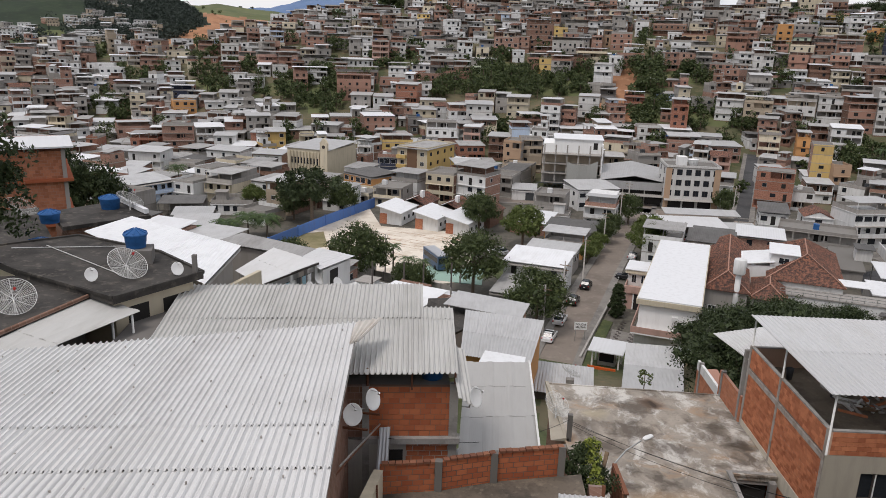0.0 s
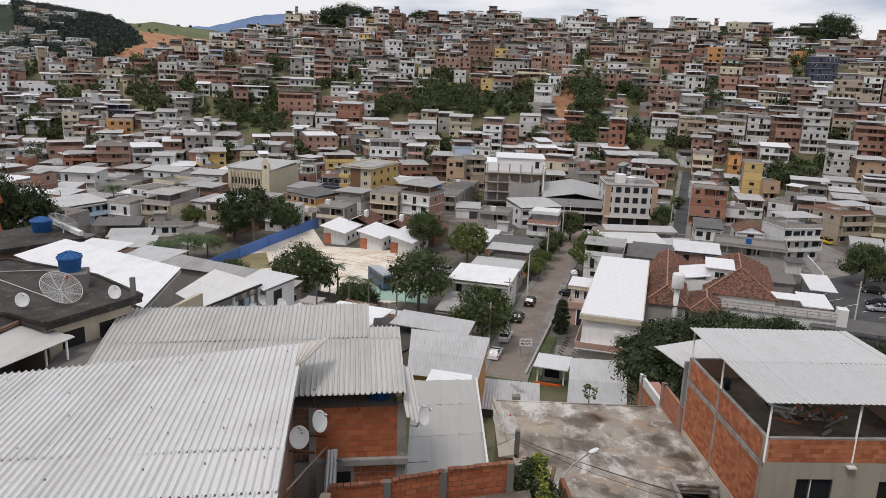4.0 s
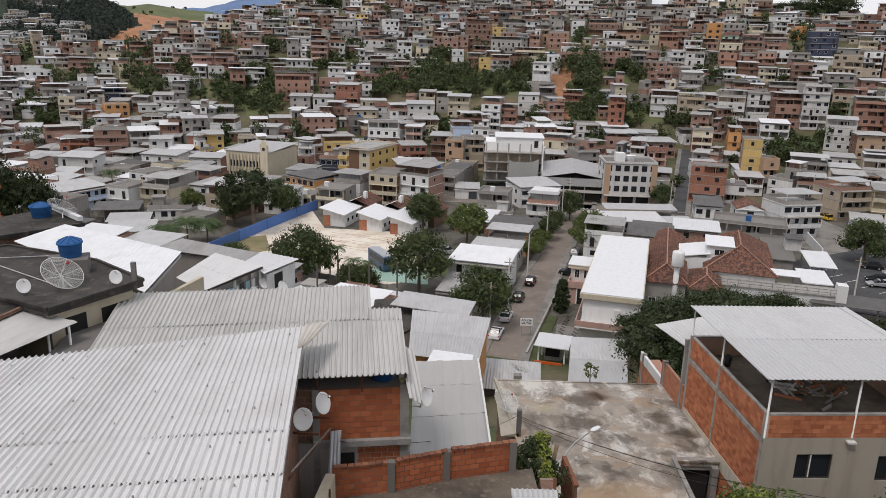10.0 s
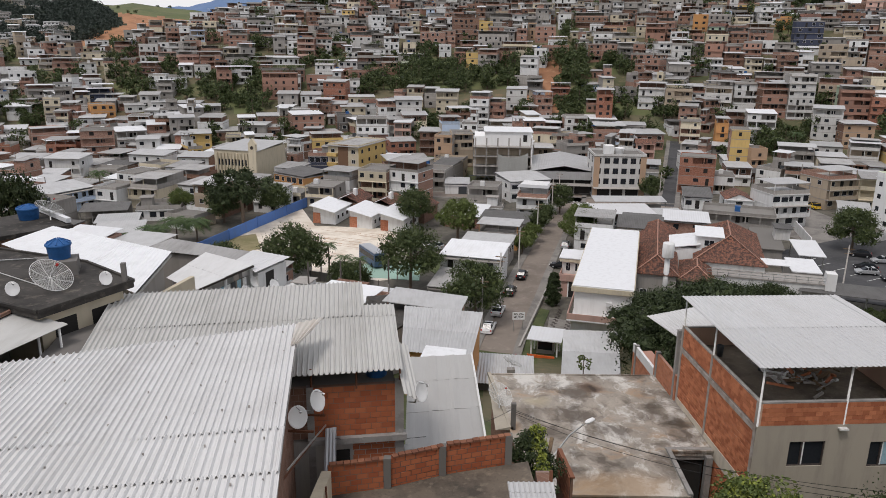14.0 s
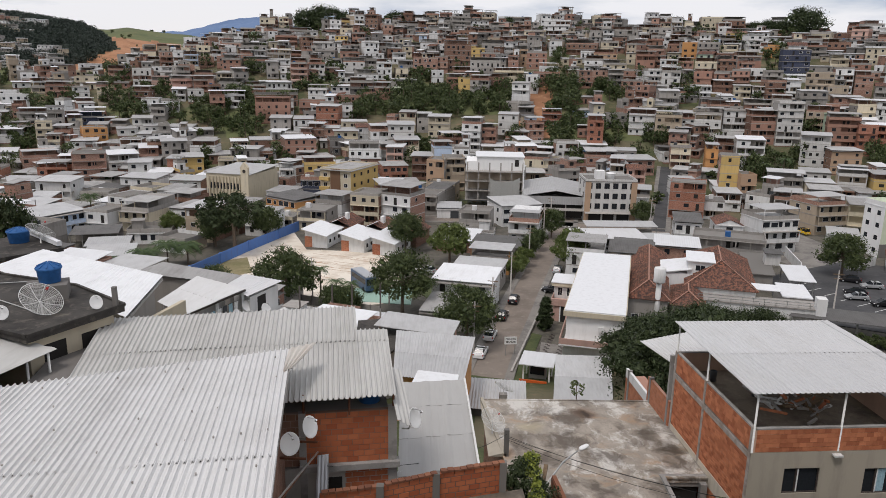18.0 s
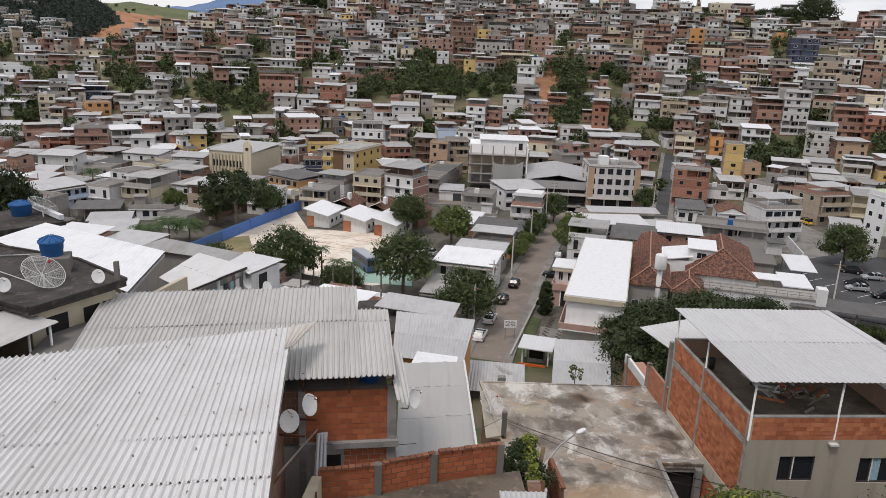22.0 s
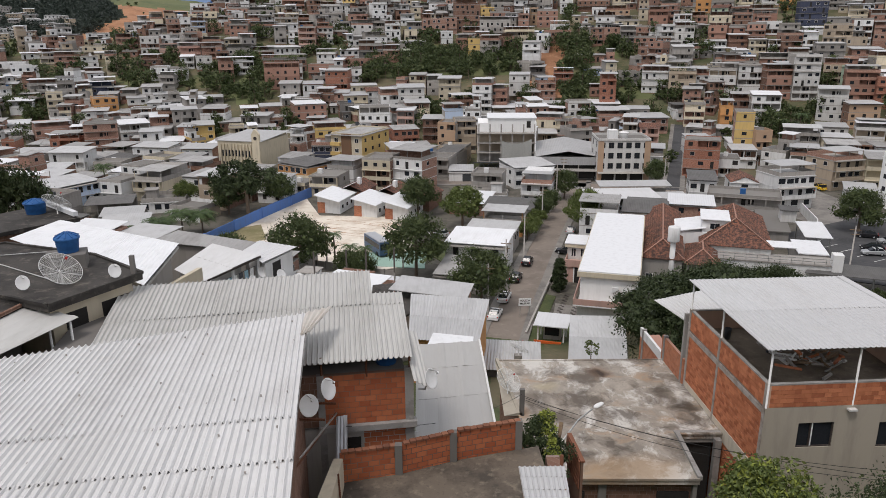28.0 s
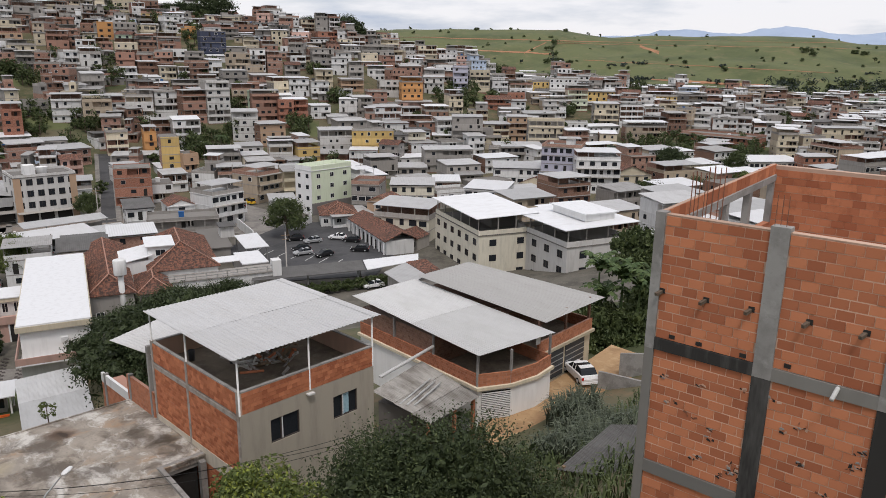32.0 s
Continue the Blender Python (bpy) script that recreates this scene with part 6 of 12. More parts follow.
for k, (a, b) in enumerate((((-17.5, 25.5, 35.05), (-12.9, 22.6, 35.05)), ((-18.5, 24.9, 35.05), (-14.4, 26.0, 35.05)))):
    lone("roof_pipe", tube([a, b], 0.017, 6, "pvc"), "white plastic pipe lying on the dark roof", "pipe")
low = thing("house", "house with a lower blackened flat roof and brick kerb", "house")
part("roof_slab", prism([(-13.15, 21.15), (-16.5, 22.6), (-21, 21.3), (-18.5, 13.2), (-14.3, 14.9), (-13.85, 17.6)], 34.6, 34.8, "dark_slab"), low)
part("wall", prism([(-13.4, 21.0), (-16.5, 22.4), (-20.6, 21.1), (-18.3, 13.6), (-14.5, 15.1), (-14.05, 17.6)], 28, 34.6, "cement_dark"), low)
part("brick_kerb", Solid().beam((-13.15, 21.15, 34.83), (-13.85, 17.6, 34.83), 0.05, "old_brick_wall"), low)
mesh_dish(-14.55, 19.4, 34.8, 135, 45, 0.62, 0.42)
porch = thing("porch_roof", "sheet porch roof on white posts beside the grey roof", "porch roof")
roof_sheets(porch, [(-14.2, 15.2, 34.72), (-13.2, 15.2, 34.5), (-11.3, 20.7, 34.55), (-13.2, 21.3, 34.72)], 0.5, 0.02, "near_sheet_old", "roof", (0, 0.5, 1.0), sharp=True)
for x, y in ((-11.45, 20.45), (-11.85, 20.0), (-12.4, 18.0)):
    part("post", tube([(x, y, 30), (x, y, 34.5)], 0.04, 8, "pvc"), porch)
white_house = thing("house", "house under a low white metal roof", "house")
roof_sheets(white_house, [(-20.7, 33.1, 33.5), (-11.9, 26.9, 33.35), (-12.2, 31.8, 33.6), (-19.5, 35.6, 33.75)], 0.25, 0.018, "white_slab", "roof", (0, 1.0), sharp=True, seed=3, label="white metal roof sheets")
part("wall", prism([(-20.0, 32.9), (-12.2, 27.5), (-12.5, 31.4), (-19.2, 35.0)], 26, 33.2, "cement"), white_house)
part("roof_beam", Solid().beam((-11.95, 27.2, 33.2), (-12.25, 31.7, 33.45), 0.06, "steel"), white_house)
part("side_wall", prism([(-12.1, 28.8), (-11.4, 31.6), (-11.2, 31.6), (-11.9, 28.8)], 28, 32.5, "cream_wall"), white_house)
grey_house = thing("house", "house under pale grey fibre-cement roofs", "house")
roof_sheets(grey_house, [(-14.1, 35.7, 31.05), (-12.1, 33.8, 31.0), (-10.2, 38.2, 31.0), (-13.5, 40.2, 31.1)], 0.5, 0.014, "near_sheet", "roof", (0, 0.5, 1), sharp=True)
roof_sheets(grey_house, [(-11.6, 39.6, 30.85), (-10.0, 37.6, 30.75), (-8.7, 40.6, 30.75), (-11.1, 41.4, 30.9)], 0.25, 0.02, "pale_sheet", "roof", sharp=True)
roof_sheets(grey_house, [(-18.0, 42.3, 30.65), (-11.5, 40.3, 30.6), (-11.2, 42.0, 30.6), (-16.9, 44.2, 30.8)], 0.3, 0.014, "fibre_roof", "roof", sharp=True)
part("wall", prism([(-13.9, 35.9), (-13.4, 35.4), (-11.6, 38.9), (-13.3, 39.8)], 24, 30.9, "white_wall"), grey_house)
part("wall", prism([(-9.95, 37.9), (-8.95, 40.3), (-11.0, 41.0), (-11.3, 39.6)], 24, 30.6, "white_wall"), grey_house)
part("wall", prism([(-17.6, 42.4), (-11.8, 40.6), (-11.5, 41.8), (-16.7, 43.8)], 24, 30.5, "cement"), grey_house)
part("porch_floor", prism([(-12.2, 34.1), (-10.4, 38.1), (-11.4, 38.8), (-13.3, 35.3)], 24, 28.4, "cement_dark"), grey_house)
part("porch_beam", Solid().beam((-12.1, 33.9, 30.93), (-10.25, 38.15, 30.93), 0.05, "frame_dark"), grey_house)
for x, y in ((-12.05, 34.1), (-11.2, 36.1), (-10.35, 38.0)):
    part("porch_post", Solid().box(x - 0.06, x + 0.06, y - 0.06, y + 0.06, 28.3, 30.95, "white_paint"), grey_house)
part("window_opening", Solid().hexa([(-9.7, 38.5, 29.6), (-9.4, 39.2, 29.6), (-9.5, 39.25, 29.6), (-9.8, 38.55, 29.6), (-9.7, 38.5, 30.45), (-9.4, 39.2, 30.45), (-9.5, 39.25, 30.45), (-9.8, 38.55, 30.45)], "opening"), grey_house)
part("terrace_wall", prism([(-10.0, 37.5), (-8.35, 38.1), (-7.85, 39.3), (-8.6, 40.2), (-9.6, 38.4)], 24, 29.3, "white_wall"), grey_house)
line = thing("clothes_line", "washing hung on a line under the porch roof", "clothes line")
part("cord", tube([(-11.9, 34.6, 30.5), (-10.5, 37.8, 30.5)], 0.01, 5, "cable"), line)
for k in range(7):
    x, y = -11.75 + 0.18 * k, 34.95 + 0.41 * k
    part("garment", Solid().hexa([(x, y, 29.85 + 0.08 * (k % 3)), (x + 0.12, y + 0.27, 29.85 + 0.08 * (k % 3)), (x + 0.1, y + 0.28, 29.85 + 0.08 * (k % 3)), (x - 0.02, y + 0.01, 29.85 + 0.08 * (k % 3)), (x, y, 30.5), (x + 0.12, y + 0.27, 30.5), (x + 0.1, y + 0.28, 30.5), (x - 0.02, y + 0.01, 30.5)], ("cloth_white", "tank_grey", "curtain")[k % 3]), line)
dish(-10.55, 37.1, 29.4, 120, 30, 0.3, 0.5)
dish(-10.3, 38.0, 29.6, 120, 30, 0.3, 0.5)
dish(-9.3, 38.3, 29.3, 120, 30, 0.34, 0.5)
dish(-10.95, 36.6, 29.0, 120, 30, 0.3, 0.5)
back_house = thing("house", "low house with a mossy dark flat roof and brick end", "house")
part("roof_slab", prism([(-24.5, 36.3), (-21.9, 33.3), (-19.0, 36.6), (-22.4, 39.6)], 33.4, 33.6, "dark_slab"), back_house)
part("wall", prism([(-24.2, 36.2), (-21.9, 33.6), (-19.3, 36.6), (-22.4, 39.2)], 26, 33.4, "old_brick_wall"), back_house)
part("parapet", Solid().beam((-19.2, 36.6, 33.8), (-22.4, 39.5, 33.8), 0.12, "white_slab"), back_house)
water_tank(-21.8, 37.6, 33.6, 0.55, 0.6)
mesh_dish(-20.6, 37.4, 33.6, 10, 45, 0.75, 0.5)
water_tank(-20.6, 29.6, 33.2, 0.55, 0.7)
lone("tank_stand", Solid().box(-21.2, -20.0, 29.0, 30.2, 28, 33.2, "cement_dark"), "dark concrete block under a water tank", "tank stand")
water_tank(-23.0, 34.0, 33.6, 0.5, 0.5)
mesh_dish(-26.0, 36.0, 33.2, 0, 45, 0.85, 0.5)
lone("low_roof", prism([(-30, 36), (-24.6, 31.5), (-20.2, 31.0), (-22.4, 33.1), (-25, 36.3), (-27, 39)], 28, 33.1, "dark_slab"), "low blackened flat roof with debris", "flat roof")
left_house = thing("house", "bare red brick house under a white sheet roof", "house", pose(-30.6, 41.36, 0, 0, 0, 34.7))
part("wall", Solid().box(-6.5, 3.4, 0.006, 8, 22, 35.75, "brick_wall"), left_house)
for z in (33.85, 31.0):
    part("floor_slab", Solid().box(-6.6, 3.75, -0.3, 8, z, z + 0.2, "dark_clay"), left_house)
for x in (-1.6, 3.3):
    part("column", Solid().box(x - 0.12, x + 0.12, -0.05, 0.2, 22, 35.8, "cement"), left_house)
for x in (-3.5, -1.6, 1.2, 3.3):
    part("roof_post", Solid().box(x - 0.05, x + 0.05, 0.05, 0.15, 35.75, 36.05, "cement"), left_house)
part("roof", Solid().slant(-7, 3.9, -0.6, 3.4, 36.0, 36.2, 0.1, "white_roof"), left_house)

# ---- houses with garages under wide roofs ----
ga = thing("garage_house", "house with a roofed brick terrace over a white slatted gate", "house")
LINE = [(36.4, 35.4), (38.9, 34.2), (41.5, 33.9), (43.7, 34.3)]
part("lower_wall", prism(LINE + [(43.7, 50.2), (36.4, 50.2)], 14.5, 18.5, "white_paint"), ga)
part("floor_slab", prism([(36.2, 35.2), (38.9, 34.0), (41.5, 33.7), (43.9, 34.1), (43.9, 50.4), (36.2, 50.4)], 18.5, 18.75, "cream_wall"), ga)
for (ax, ay), (bx, by) in list(zip(LINE, LINE[1:])) + [((36.4, 50.2), (36.4, 35.4)), ((43.7, 34.3), (43.7, 50.2))]:
    d_ = Vector((bx - ax, by - ay)).normalized()
    n_ = Vector((-d_.y, d_.x)) * 0.14
    q = [(ax, ay), (bx, by), (bx + n_.x, by + n_.y), (ax + n_.x, ay + n_.y)] if ax != 36.4 or ay < 40 else [(ax, ay), (bx, by), (bx + 0.14, by), (ax + 0.14, ay)]
    part("parapet", Solid().hexa([(*p, 18.75) for p in q] + [(*p, 19.75) for p in q], "brick_wall"), ga)
part("terrace_floor", prism([(36.6, 35.6), (39, 34.4), (41.5, 34.1), (43.5, 34.5), (43.5, 50), (36.6, 50)], 18.76, 18.8, "terrace_cement"), ga)
part("back_room", Solid().box(36.6, 43.5, 40.5, 50.0, 18.75, 21.2, "old_brick_wall"), ga)
roof_sheets(ga, [(36.0, 34.9, 21.55), (44.2, 34.4, 21.45), (43.9, 51.4, 22.0), (36.1, 50.9, 22.1)], 0.25, 0.04, "garage_sheet", "roof", (0, 0.5, 1), sharp=True, seed=15, label="grey metal roof sheets")
for x, y in ((36.45, 35.45), (38.9, 34.3), (43.6, 34.4), (36.5, 40.5), (36.5, 45.5), (43.6, 40)):
    part("post", Solid().box(x - 0.08, x + 0.08, y - 0.08, y + 0.08, 18.75, 21.5, "plain_concrete"), ga)
gate = part("gate", Solid().hexa([(36.7, 35.18, 16.0), (38.8, 34.18, 16.0), (38.85, 34.25, 16.0), (36.75, 35.25, 16.0), (36.7, 35.18, 18.3), (38.8, 34.18, 18.3), (38.85, 34.25, 18.3), (36.75, 35.25, 18.3)], "opening"), ga, "white slatted metal gate")
for k in range(15):
    z = 16.08 + k * 0.15
    part("slat", Solid().beam((36.66, 35.15, z), (38.78, 34.14, z), 0.035, "frame_white"), gate)
lone("laundry", Solid().box(37.2, 38.6, 42.0, 42.05, 19.6, 21.0, "cloth_white").box(39.0, 40.0, 42.0, 42.05, 19.8, 21.0, "tank_grey"), "white and grey washing on a terrace line", "laundry")
lone("laundry", Solid().box(42.6, 43.1, 35.0, 35.03, 20.6, 21.35, "cloth_white"), "white towel hung under the roof edge", "laundry")
lone("laundry", Solid().box(38.9, 39.8, 41.2, 41.25, 19.5, 20.9, "paint_red"), "dark red blanket hung on a terrace line", "laundry")
gb = thing("garage_house", "house with a brick terrace over dark grey garage doors", "house")
part("lower_wall", prism([(44.3, 36.2), (52.6, 37.0), (50.6, 50.6), (43.9, 50.2)], 14.5, 18.7, "cream_wall"), gb)
part("floor_slab", prism([(44.1, 35.9), (52.9, 36.7), (50.8, 50.8), (43.9, 50.4)], 18.7, 18.95, "cream_wall"), gb)
part("parapet", prism([(44.3, 36.1), (52.7, 36.9), (52.65, 37.1), (44.3, 36.3)], 18.95, 20.0, "brick_wall"), gb)
part("parapet", prism([(52.5, 36.9), (52.7, 36.9), (50.7, 50.6), (50.5, 50.6)], 18.95, 20.0, "brick_wall"), gb)
part("terrace_floor", prism([(44.5, 36.4), (52.4, 37.2), (50.5, 50.4), (44.2, 50)], 18.96, 19.0, "terrace_cement"), gb)
part("back_room", prism([(44.5, 40), (51.9, 40.6), (50.4, 50.4), (44.2, 50)], 18.95, 21.5, "old_brick_wall"), gb)
roof_sheets(gb, [(44.2, 35.4, 22.0), (53.6, 36.3, 21.9), (50.8, 51.1, 22.5), (43.4, 50.5, 22.6)], 0.25, 0.04, "garage_sheet_old", "roof", (0, 1), sharp=True, seed=16, label="grey metal roof sheets")
for x, y in ((44.5, 36.3), (48.5, 36.7), (52.4, 37.1), (51.6, 43)):
    part("post", Solid().box(x - 0.1, x + 0.1, y - 0.1, y + 0.1, 18.95, 22.0, "old_brick_wall"), gb)
for x0, x1 in ((44.9, 48.2), (48.5, 51.6)):
    y0, y1 = 36.15 + (x0 - 44.3) * 0.096, 36.15 + (x1 - 44.3) * 0.096
    g = part("garage_door", Solid().hexa([(x0, y0, 16), (x1, y1, 16), (x1, y1 + 0.1, 16), (x0, y0 + 0.1, 16), (x0, y0, 18.5), (x1, y1, 18.5), (x1, y1 + 0.1, 18.5), (x0, y0 + 0.1, 18.5)], "tank_grey"), gb, "dark grey metal garage door")
    for k in range(1, 5):
        part("rail", Solid().beam((x0 + 0.05, y0 - 0.03, 16 + 0.5 * k), (x1 - 0.05, y1 - 0.03, 16 + 0.5 * k), 0.03, "steel"), g)
lo_roof = thing("lean_to", "lean-to under dirty broken corrugated sheets between two houses", "lean-to")
roof_sheets(lo_roof, [(30.1, 33.6, 18.65), (35.8, 34.6, 18.45), (35.6, 40.9, 19.25), (29.4, 39.2, 19.25)], 0.177, 0.05, "dirty_sheet", "roof", (0.0, 0.3, 0.62, 1.0), seed=23, lap=0.05, label="dirty broken corrugated sheets")
# dark wall colour stands for the shade of the open recess under the sheets
part("wall", prism([(30.6, 36.2), (35.4, 37.2), (35.3, 40.5), (29.8, 39)], 14, 18.4, "cement_dark"), lo_roof)
for x, y in ((30.3, 34.0), (33.1, 34.4), (35.5, 34.9)):
    part("post", Solid().box(x - 0.12, x + 0.12, y - 0.1, y + 0.12, 14, 18.45, "brick_wall"), lo_roof)
for k in range(3):
    lone("plastic_tube", tube([(29.9 + 0.35 * k, 36.7 - 0.4 * k, 18.98), (34.0 + 0.1 * k, 38.1 - 0.5 * k, 19.2)], 0.07, 10, "pvc"), "white plastic tube lying on the lean-to", "tube", group="tubes on the lean-to")
lone("gutter", tube([(31.0, 40.4, 19.45), (36.3, 40.3, 20.55)], 0.13, 8, "pvc"), "long white gutter propped across the lean-to", "gutter")
tagged(lone("driveway", prism([(35.5, 29.5), (39, 30.5), (48, 31), (57, 33), (57, 37.5), (52.9, 36.8), (44, 35.8), (43.8, 34.1), (36.2, 35), (34.5, 32)], 14.0, 16.02, "dirt"), "sandy earth driveway in front of garages", "driveway"), kind="structure")
block = thing("block_wall", "unrendered grey concrete block wall", "wall")
part("wall", prism([(51.3, 32.8), (51.5, 32.8), (55.2, 29.4), (55.0, 29.3)], 15.5, 18.2, "plain_concrete"), block)
part("wall", prism([(48.1, 32.7), (48.3, 32.8), (49.9, 27.4), (49.7, 27.3)], 15.5, 17.5, "plain_concrete"), block)
lone("green_roof_shed", waved([(28.49, 21.56, 21.4), (31.6, 17.0, 21.4), (36.2, 19.4, 22.2), (33.59, 21.75, 22.2)], 0.177, 0.05, "dark_fibre_roof", "green_roof_shed", (0, 0.5, 1)), "dark corrugated shed roof on timber posts", "shed roof")
for x, y in ((28.9, 21.4), (31.4, 17.6), (35.6, 19.8), (33.4, 21.5)):
    lone("timber_post", Solid().box(x - 0.09, x + 0.09, y - 0.09, y + 0.09, at_ground(x, y) - 0.3, 21.55, "wood"), "dark timber post under a shed roof", "post", group="shed posts")


# ---- vehicles ----
def car_meshes(kind):
    """Body, cabin glass and details of a car; nose to +y, length about 4.1 m."""
    van = kind == "van"
    prof = [(-2.05, 0.35), (-2.08, 0.75), (-1.95, 0.98), (-1.2, 1.02), (-0.2, 1.0), (0.75, 0.95), (1.7, 0.82), (2.03, 0.62), (2.05, 0.35)]
    cab = [(-1.75, 1.0), (-1.35, 1.45), (-0.4, 1.5), (0.25, 1.42), (0.95, 0.95)] if not van else [(-2.0, 1.0), (-1.95, 1.75), (0.2, 1.8), (1.0, 1.5), (1.55, 0.9)]

    def shell(profile, half, inset, mat, name):
        bm = bmesh.new()
        rings = []
        for x, ins in ((-half, inset), (-half * 0.93, 0), (half * 0.93, 0), (half, inset)):
            low = profile[0][1]
            rings.append([bm.verts.new((x * (1 - 0.12 * max(0, (z - 0.95)) / 0.5), y, z - ins * (0.06 if z > low + 0.1 else -0.03))) for y, z in profile])
        for a, b in zip(rings, rings[1:]):
            for i in range(len(profile) - 1):
                bm.faces.new((a[i], a[i + 1], b[i + 1], b[i]))
            bm.faces.new((a[-1], a[0], b[0], b[-1]))
        bm.faces.new(list(reversed(rings[0])))
        bm.faces.new(rings[-1])
        bmesh.ops.recalc_face_normals(bm, faces=bm.faces)
        me = bpy.data.meshes.new(name)
        bm.to_mesh(me)
        bm.free()
        me.materials.append(M[mat])
        return me

    return prof, cab, shell


def car(x, y, turn, paint, z=0.0, kind="car", label=None):
    prof, cab, shell = car_meshes(kind)
    colour = paint.split("_")[1]
    t = thing("car" if kind == "car" else "van", label or "parked %s %s with dark windows" % (colour, "hatchback" if kind == "car" else "van"), kind, pose(x, y, z, 0, 0, turn), group="parked vehicles")
    part("body", shell(prof, 0.84, 1, paint, "body"), t)
    glass = part("cabin", shell(cab, 0.74, 0.4, "car_glass", "cabin"), t)
    roof = [(p[0] * 0.97, p[1] + 0.015) for p in cab[1:-1]]
    part("roof", Solid().hexa([(-0.62, roof[0][0], roof[0][1] - 0.03), (0.62, roof[0][0], roof[0][1] - 0.03), (0.62, roof[-1][0], roof[-1][1] - 0.03), (-0.62, roof[-1][0], roof[-1][1] - 0.03), (-0.6, roof[0][0], roof[0][1] + 0.03), (0.6, roof[0][0], roof[0][1] + 0.03), (0.6, roof[-1][0], roof[-1][1] + 0.03), (-0.6, roof[-1][0], roof[-1][1] + 0.03)], paint), t)
    for sx in (-1, 1):
        for yy in (-0.45, 0.05):
            part("pillar", Solid().beam((sx * 0.76, yy, 0.98), (sx * 0.63, yy - 0.05, roof[0][1]), 0.03, paint), t)
        for yy in (-1.25, 1.3):
            w = part("wheel", tube([(sx * 0.66, yy, 0.31), (sx * 0.86, yy, 0.31)], 0.31, 14, "rubber", "wheel"), t)
            part("rim", tube([(sx * 0.80, yy, 0.31), (sx * 0.875, yy, 0.31)], 0.18, 10, "paint_silver", "rim"), w)
        part("headlight", Solid().box(sx * 0.72 - 0.13, sx * 0.72 + 0.13, 1.92, 2.05, 0.62, 0.74, "dish_white"), t)
        part("tail_light", Solid().box(sx * 0.74 - 0.09, sx * 0.74 + 0.09, -2.1, -2.0, 0.7, 0.92, "lamp_red"), t)
    part("number_plate", Solid().box(-0.22, 0.22, -2.11, -2.08, 0.5, 0.62, "cloth_white"), t)
    part("bumper", Solid().box(-0.8, 0.8, -2.13, -2.0, 0.32, 0.5, paint), t)
    return t


car(48.6, 34.9, -28, "paint_white", 16.03, label="white hatchback parked on sandy earth by a garage")

# ---- streets and open places of the valley ----
def strip(points, half, z, mat="asphalt"):
    """A band of constant width along points."""
    left, right = [], []
    for i, p in enumerate(points):
        a, b = Vector(points[max(i - 1, 0)]), Vector(points[min(i + 1, len(points) - 1)])
        d = (b - a).normalized()
        n_ = Vector((-d.y, d.x)) * half
        left.append((p[0] + n_.x, p[1] + n_.y))
        right.append((p[0] - n_.x, p[1] - n_.y))
    s = Solid()
    for i in range(len(points) - 1):
        q = [right[i], right[i + 1], left[i + 1], left[i]]
        zz = [max(z, at_ground(*p) + z) for p in q]
        s.hexa([(*p, h - 0.3) for p, h in zip(q, zz)] + [(*p, h) for p, h in zip(q, zz)], mat)
    return s, left, right


TAKEN = []


def take(x, y, r):
    TAKEN.append((x, y, r))


def free(x, y, reach):
    return all((x - a) ** 2 + (y - b) ** 2 > (reach + c) ** 2 for a, b, c in TAKEN)


MAIN = [(4.4, 84), (7.7, 95), (10.3, 106.7), (13.8, 119.7), (19.1, 140), (26.6, 167), (32.0, 185), (36.6, 200), (41, 222)]
CROSS = [(-10, 206), (10, 205), (36.0, 200.4), (62, 192), (90, 188)]
SIDE = [(61, 193), (75, 236), (86, 270)]
for name, line, half, label in (("road", MAIN, 2.45, "straight asphalt street between parked cars"), ("road", CROSS, 3.2, "asphalt cross street"), ("road", SIDE, 1.8, "narrow street climbing the hillside")):
    # the side street's shade is put in by giving it the darker asphalt
    s, left, right = strip(line, half, 0.06, "dark_asphalt" if line is SIDE else "asphalt")
    tagged(lone(name, s, label, "road"), kind="structure")
    for edge, sgn in ((left, 1), (right, -1)):
        k = Solid()
        for p, q in zip(edge, edge[1:]):
            d_ = (Vector(q) - Vector(p)).normalized()
            n_ = Vector((-d_.y, d_.x)) * sgn * 1.3
            c4 = [p, q, (q[0] + n_.x, q[1] + n_.y), (p[0] + n_.x, p[1] + n_.y)]
            zz = [at_ground(*c) + 0.2 for c in c4]
            k.hexa([(*c, h - 0.4) for c, h in zip(c4, zz)] + [(*c, h) for c, h in zip(c4, zz)], "footway")
        tagged(lone("pavement", k, "raised concrete pavement with kerb along the street", "pavement"), kind="structure")
    for a, b in zip(line, line[1:]):
        for k in range(14):
            take(a[0] + (b[0] - a[0]) * k / 14, a[1] + (b[1] - a[1]) * k / 14, half - 1.2)
zebra = thing("zebra_crossing", "worn white zebra crossing on the asphalt", "crossing")
for k in range(8):
    part("stripe", Solid().hexa([(33.0 + k * 0.9, 196.3 - k * 0.25, 0.065), (33.45 + k * 0.9, 196.2 - k * 0.25, 0.065), (34.2 + k * 0.9, 199.0 - k * 0.25, 0.065), (33.75 + k * 0.9, 199.1 - k * 0.25, 0.065), (33.0 + k * 0.9, 196.3 - k * 0.25, 0.075), (33.45 + k * 0.9, 196.2 - k * 0.25, 0.075), (34.2 + k * 0.9, 199.0 - k * 0.25, 0.075), (33.75 + k * 0.9, 199.1 - k * 0.25, 0.075)], "line_white"), zebra)
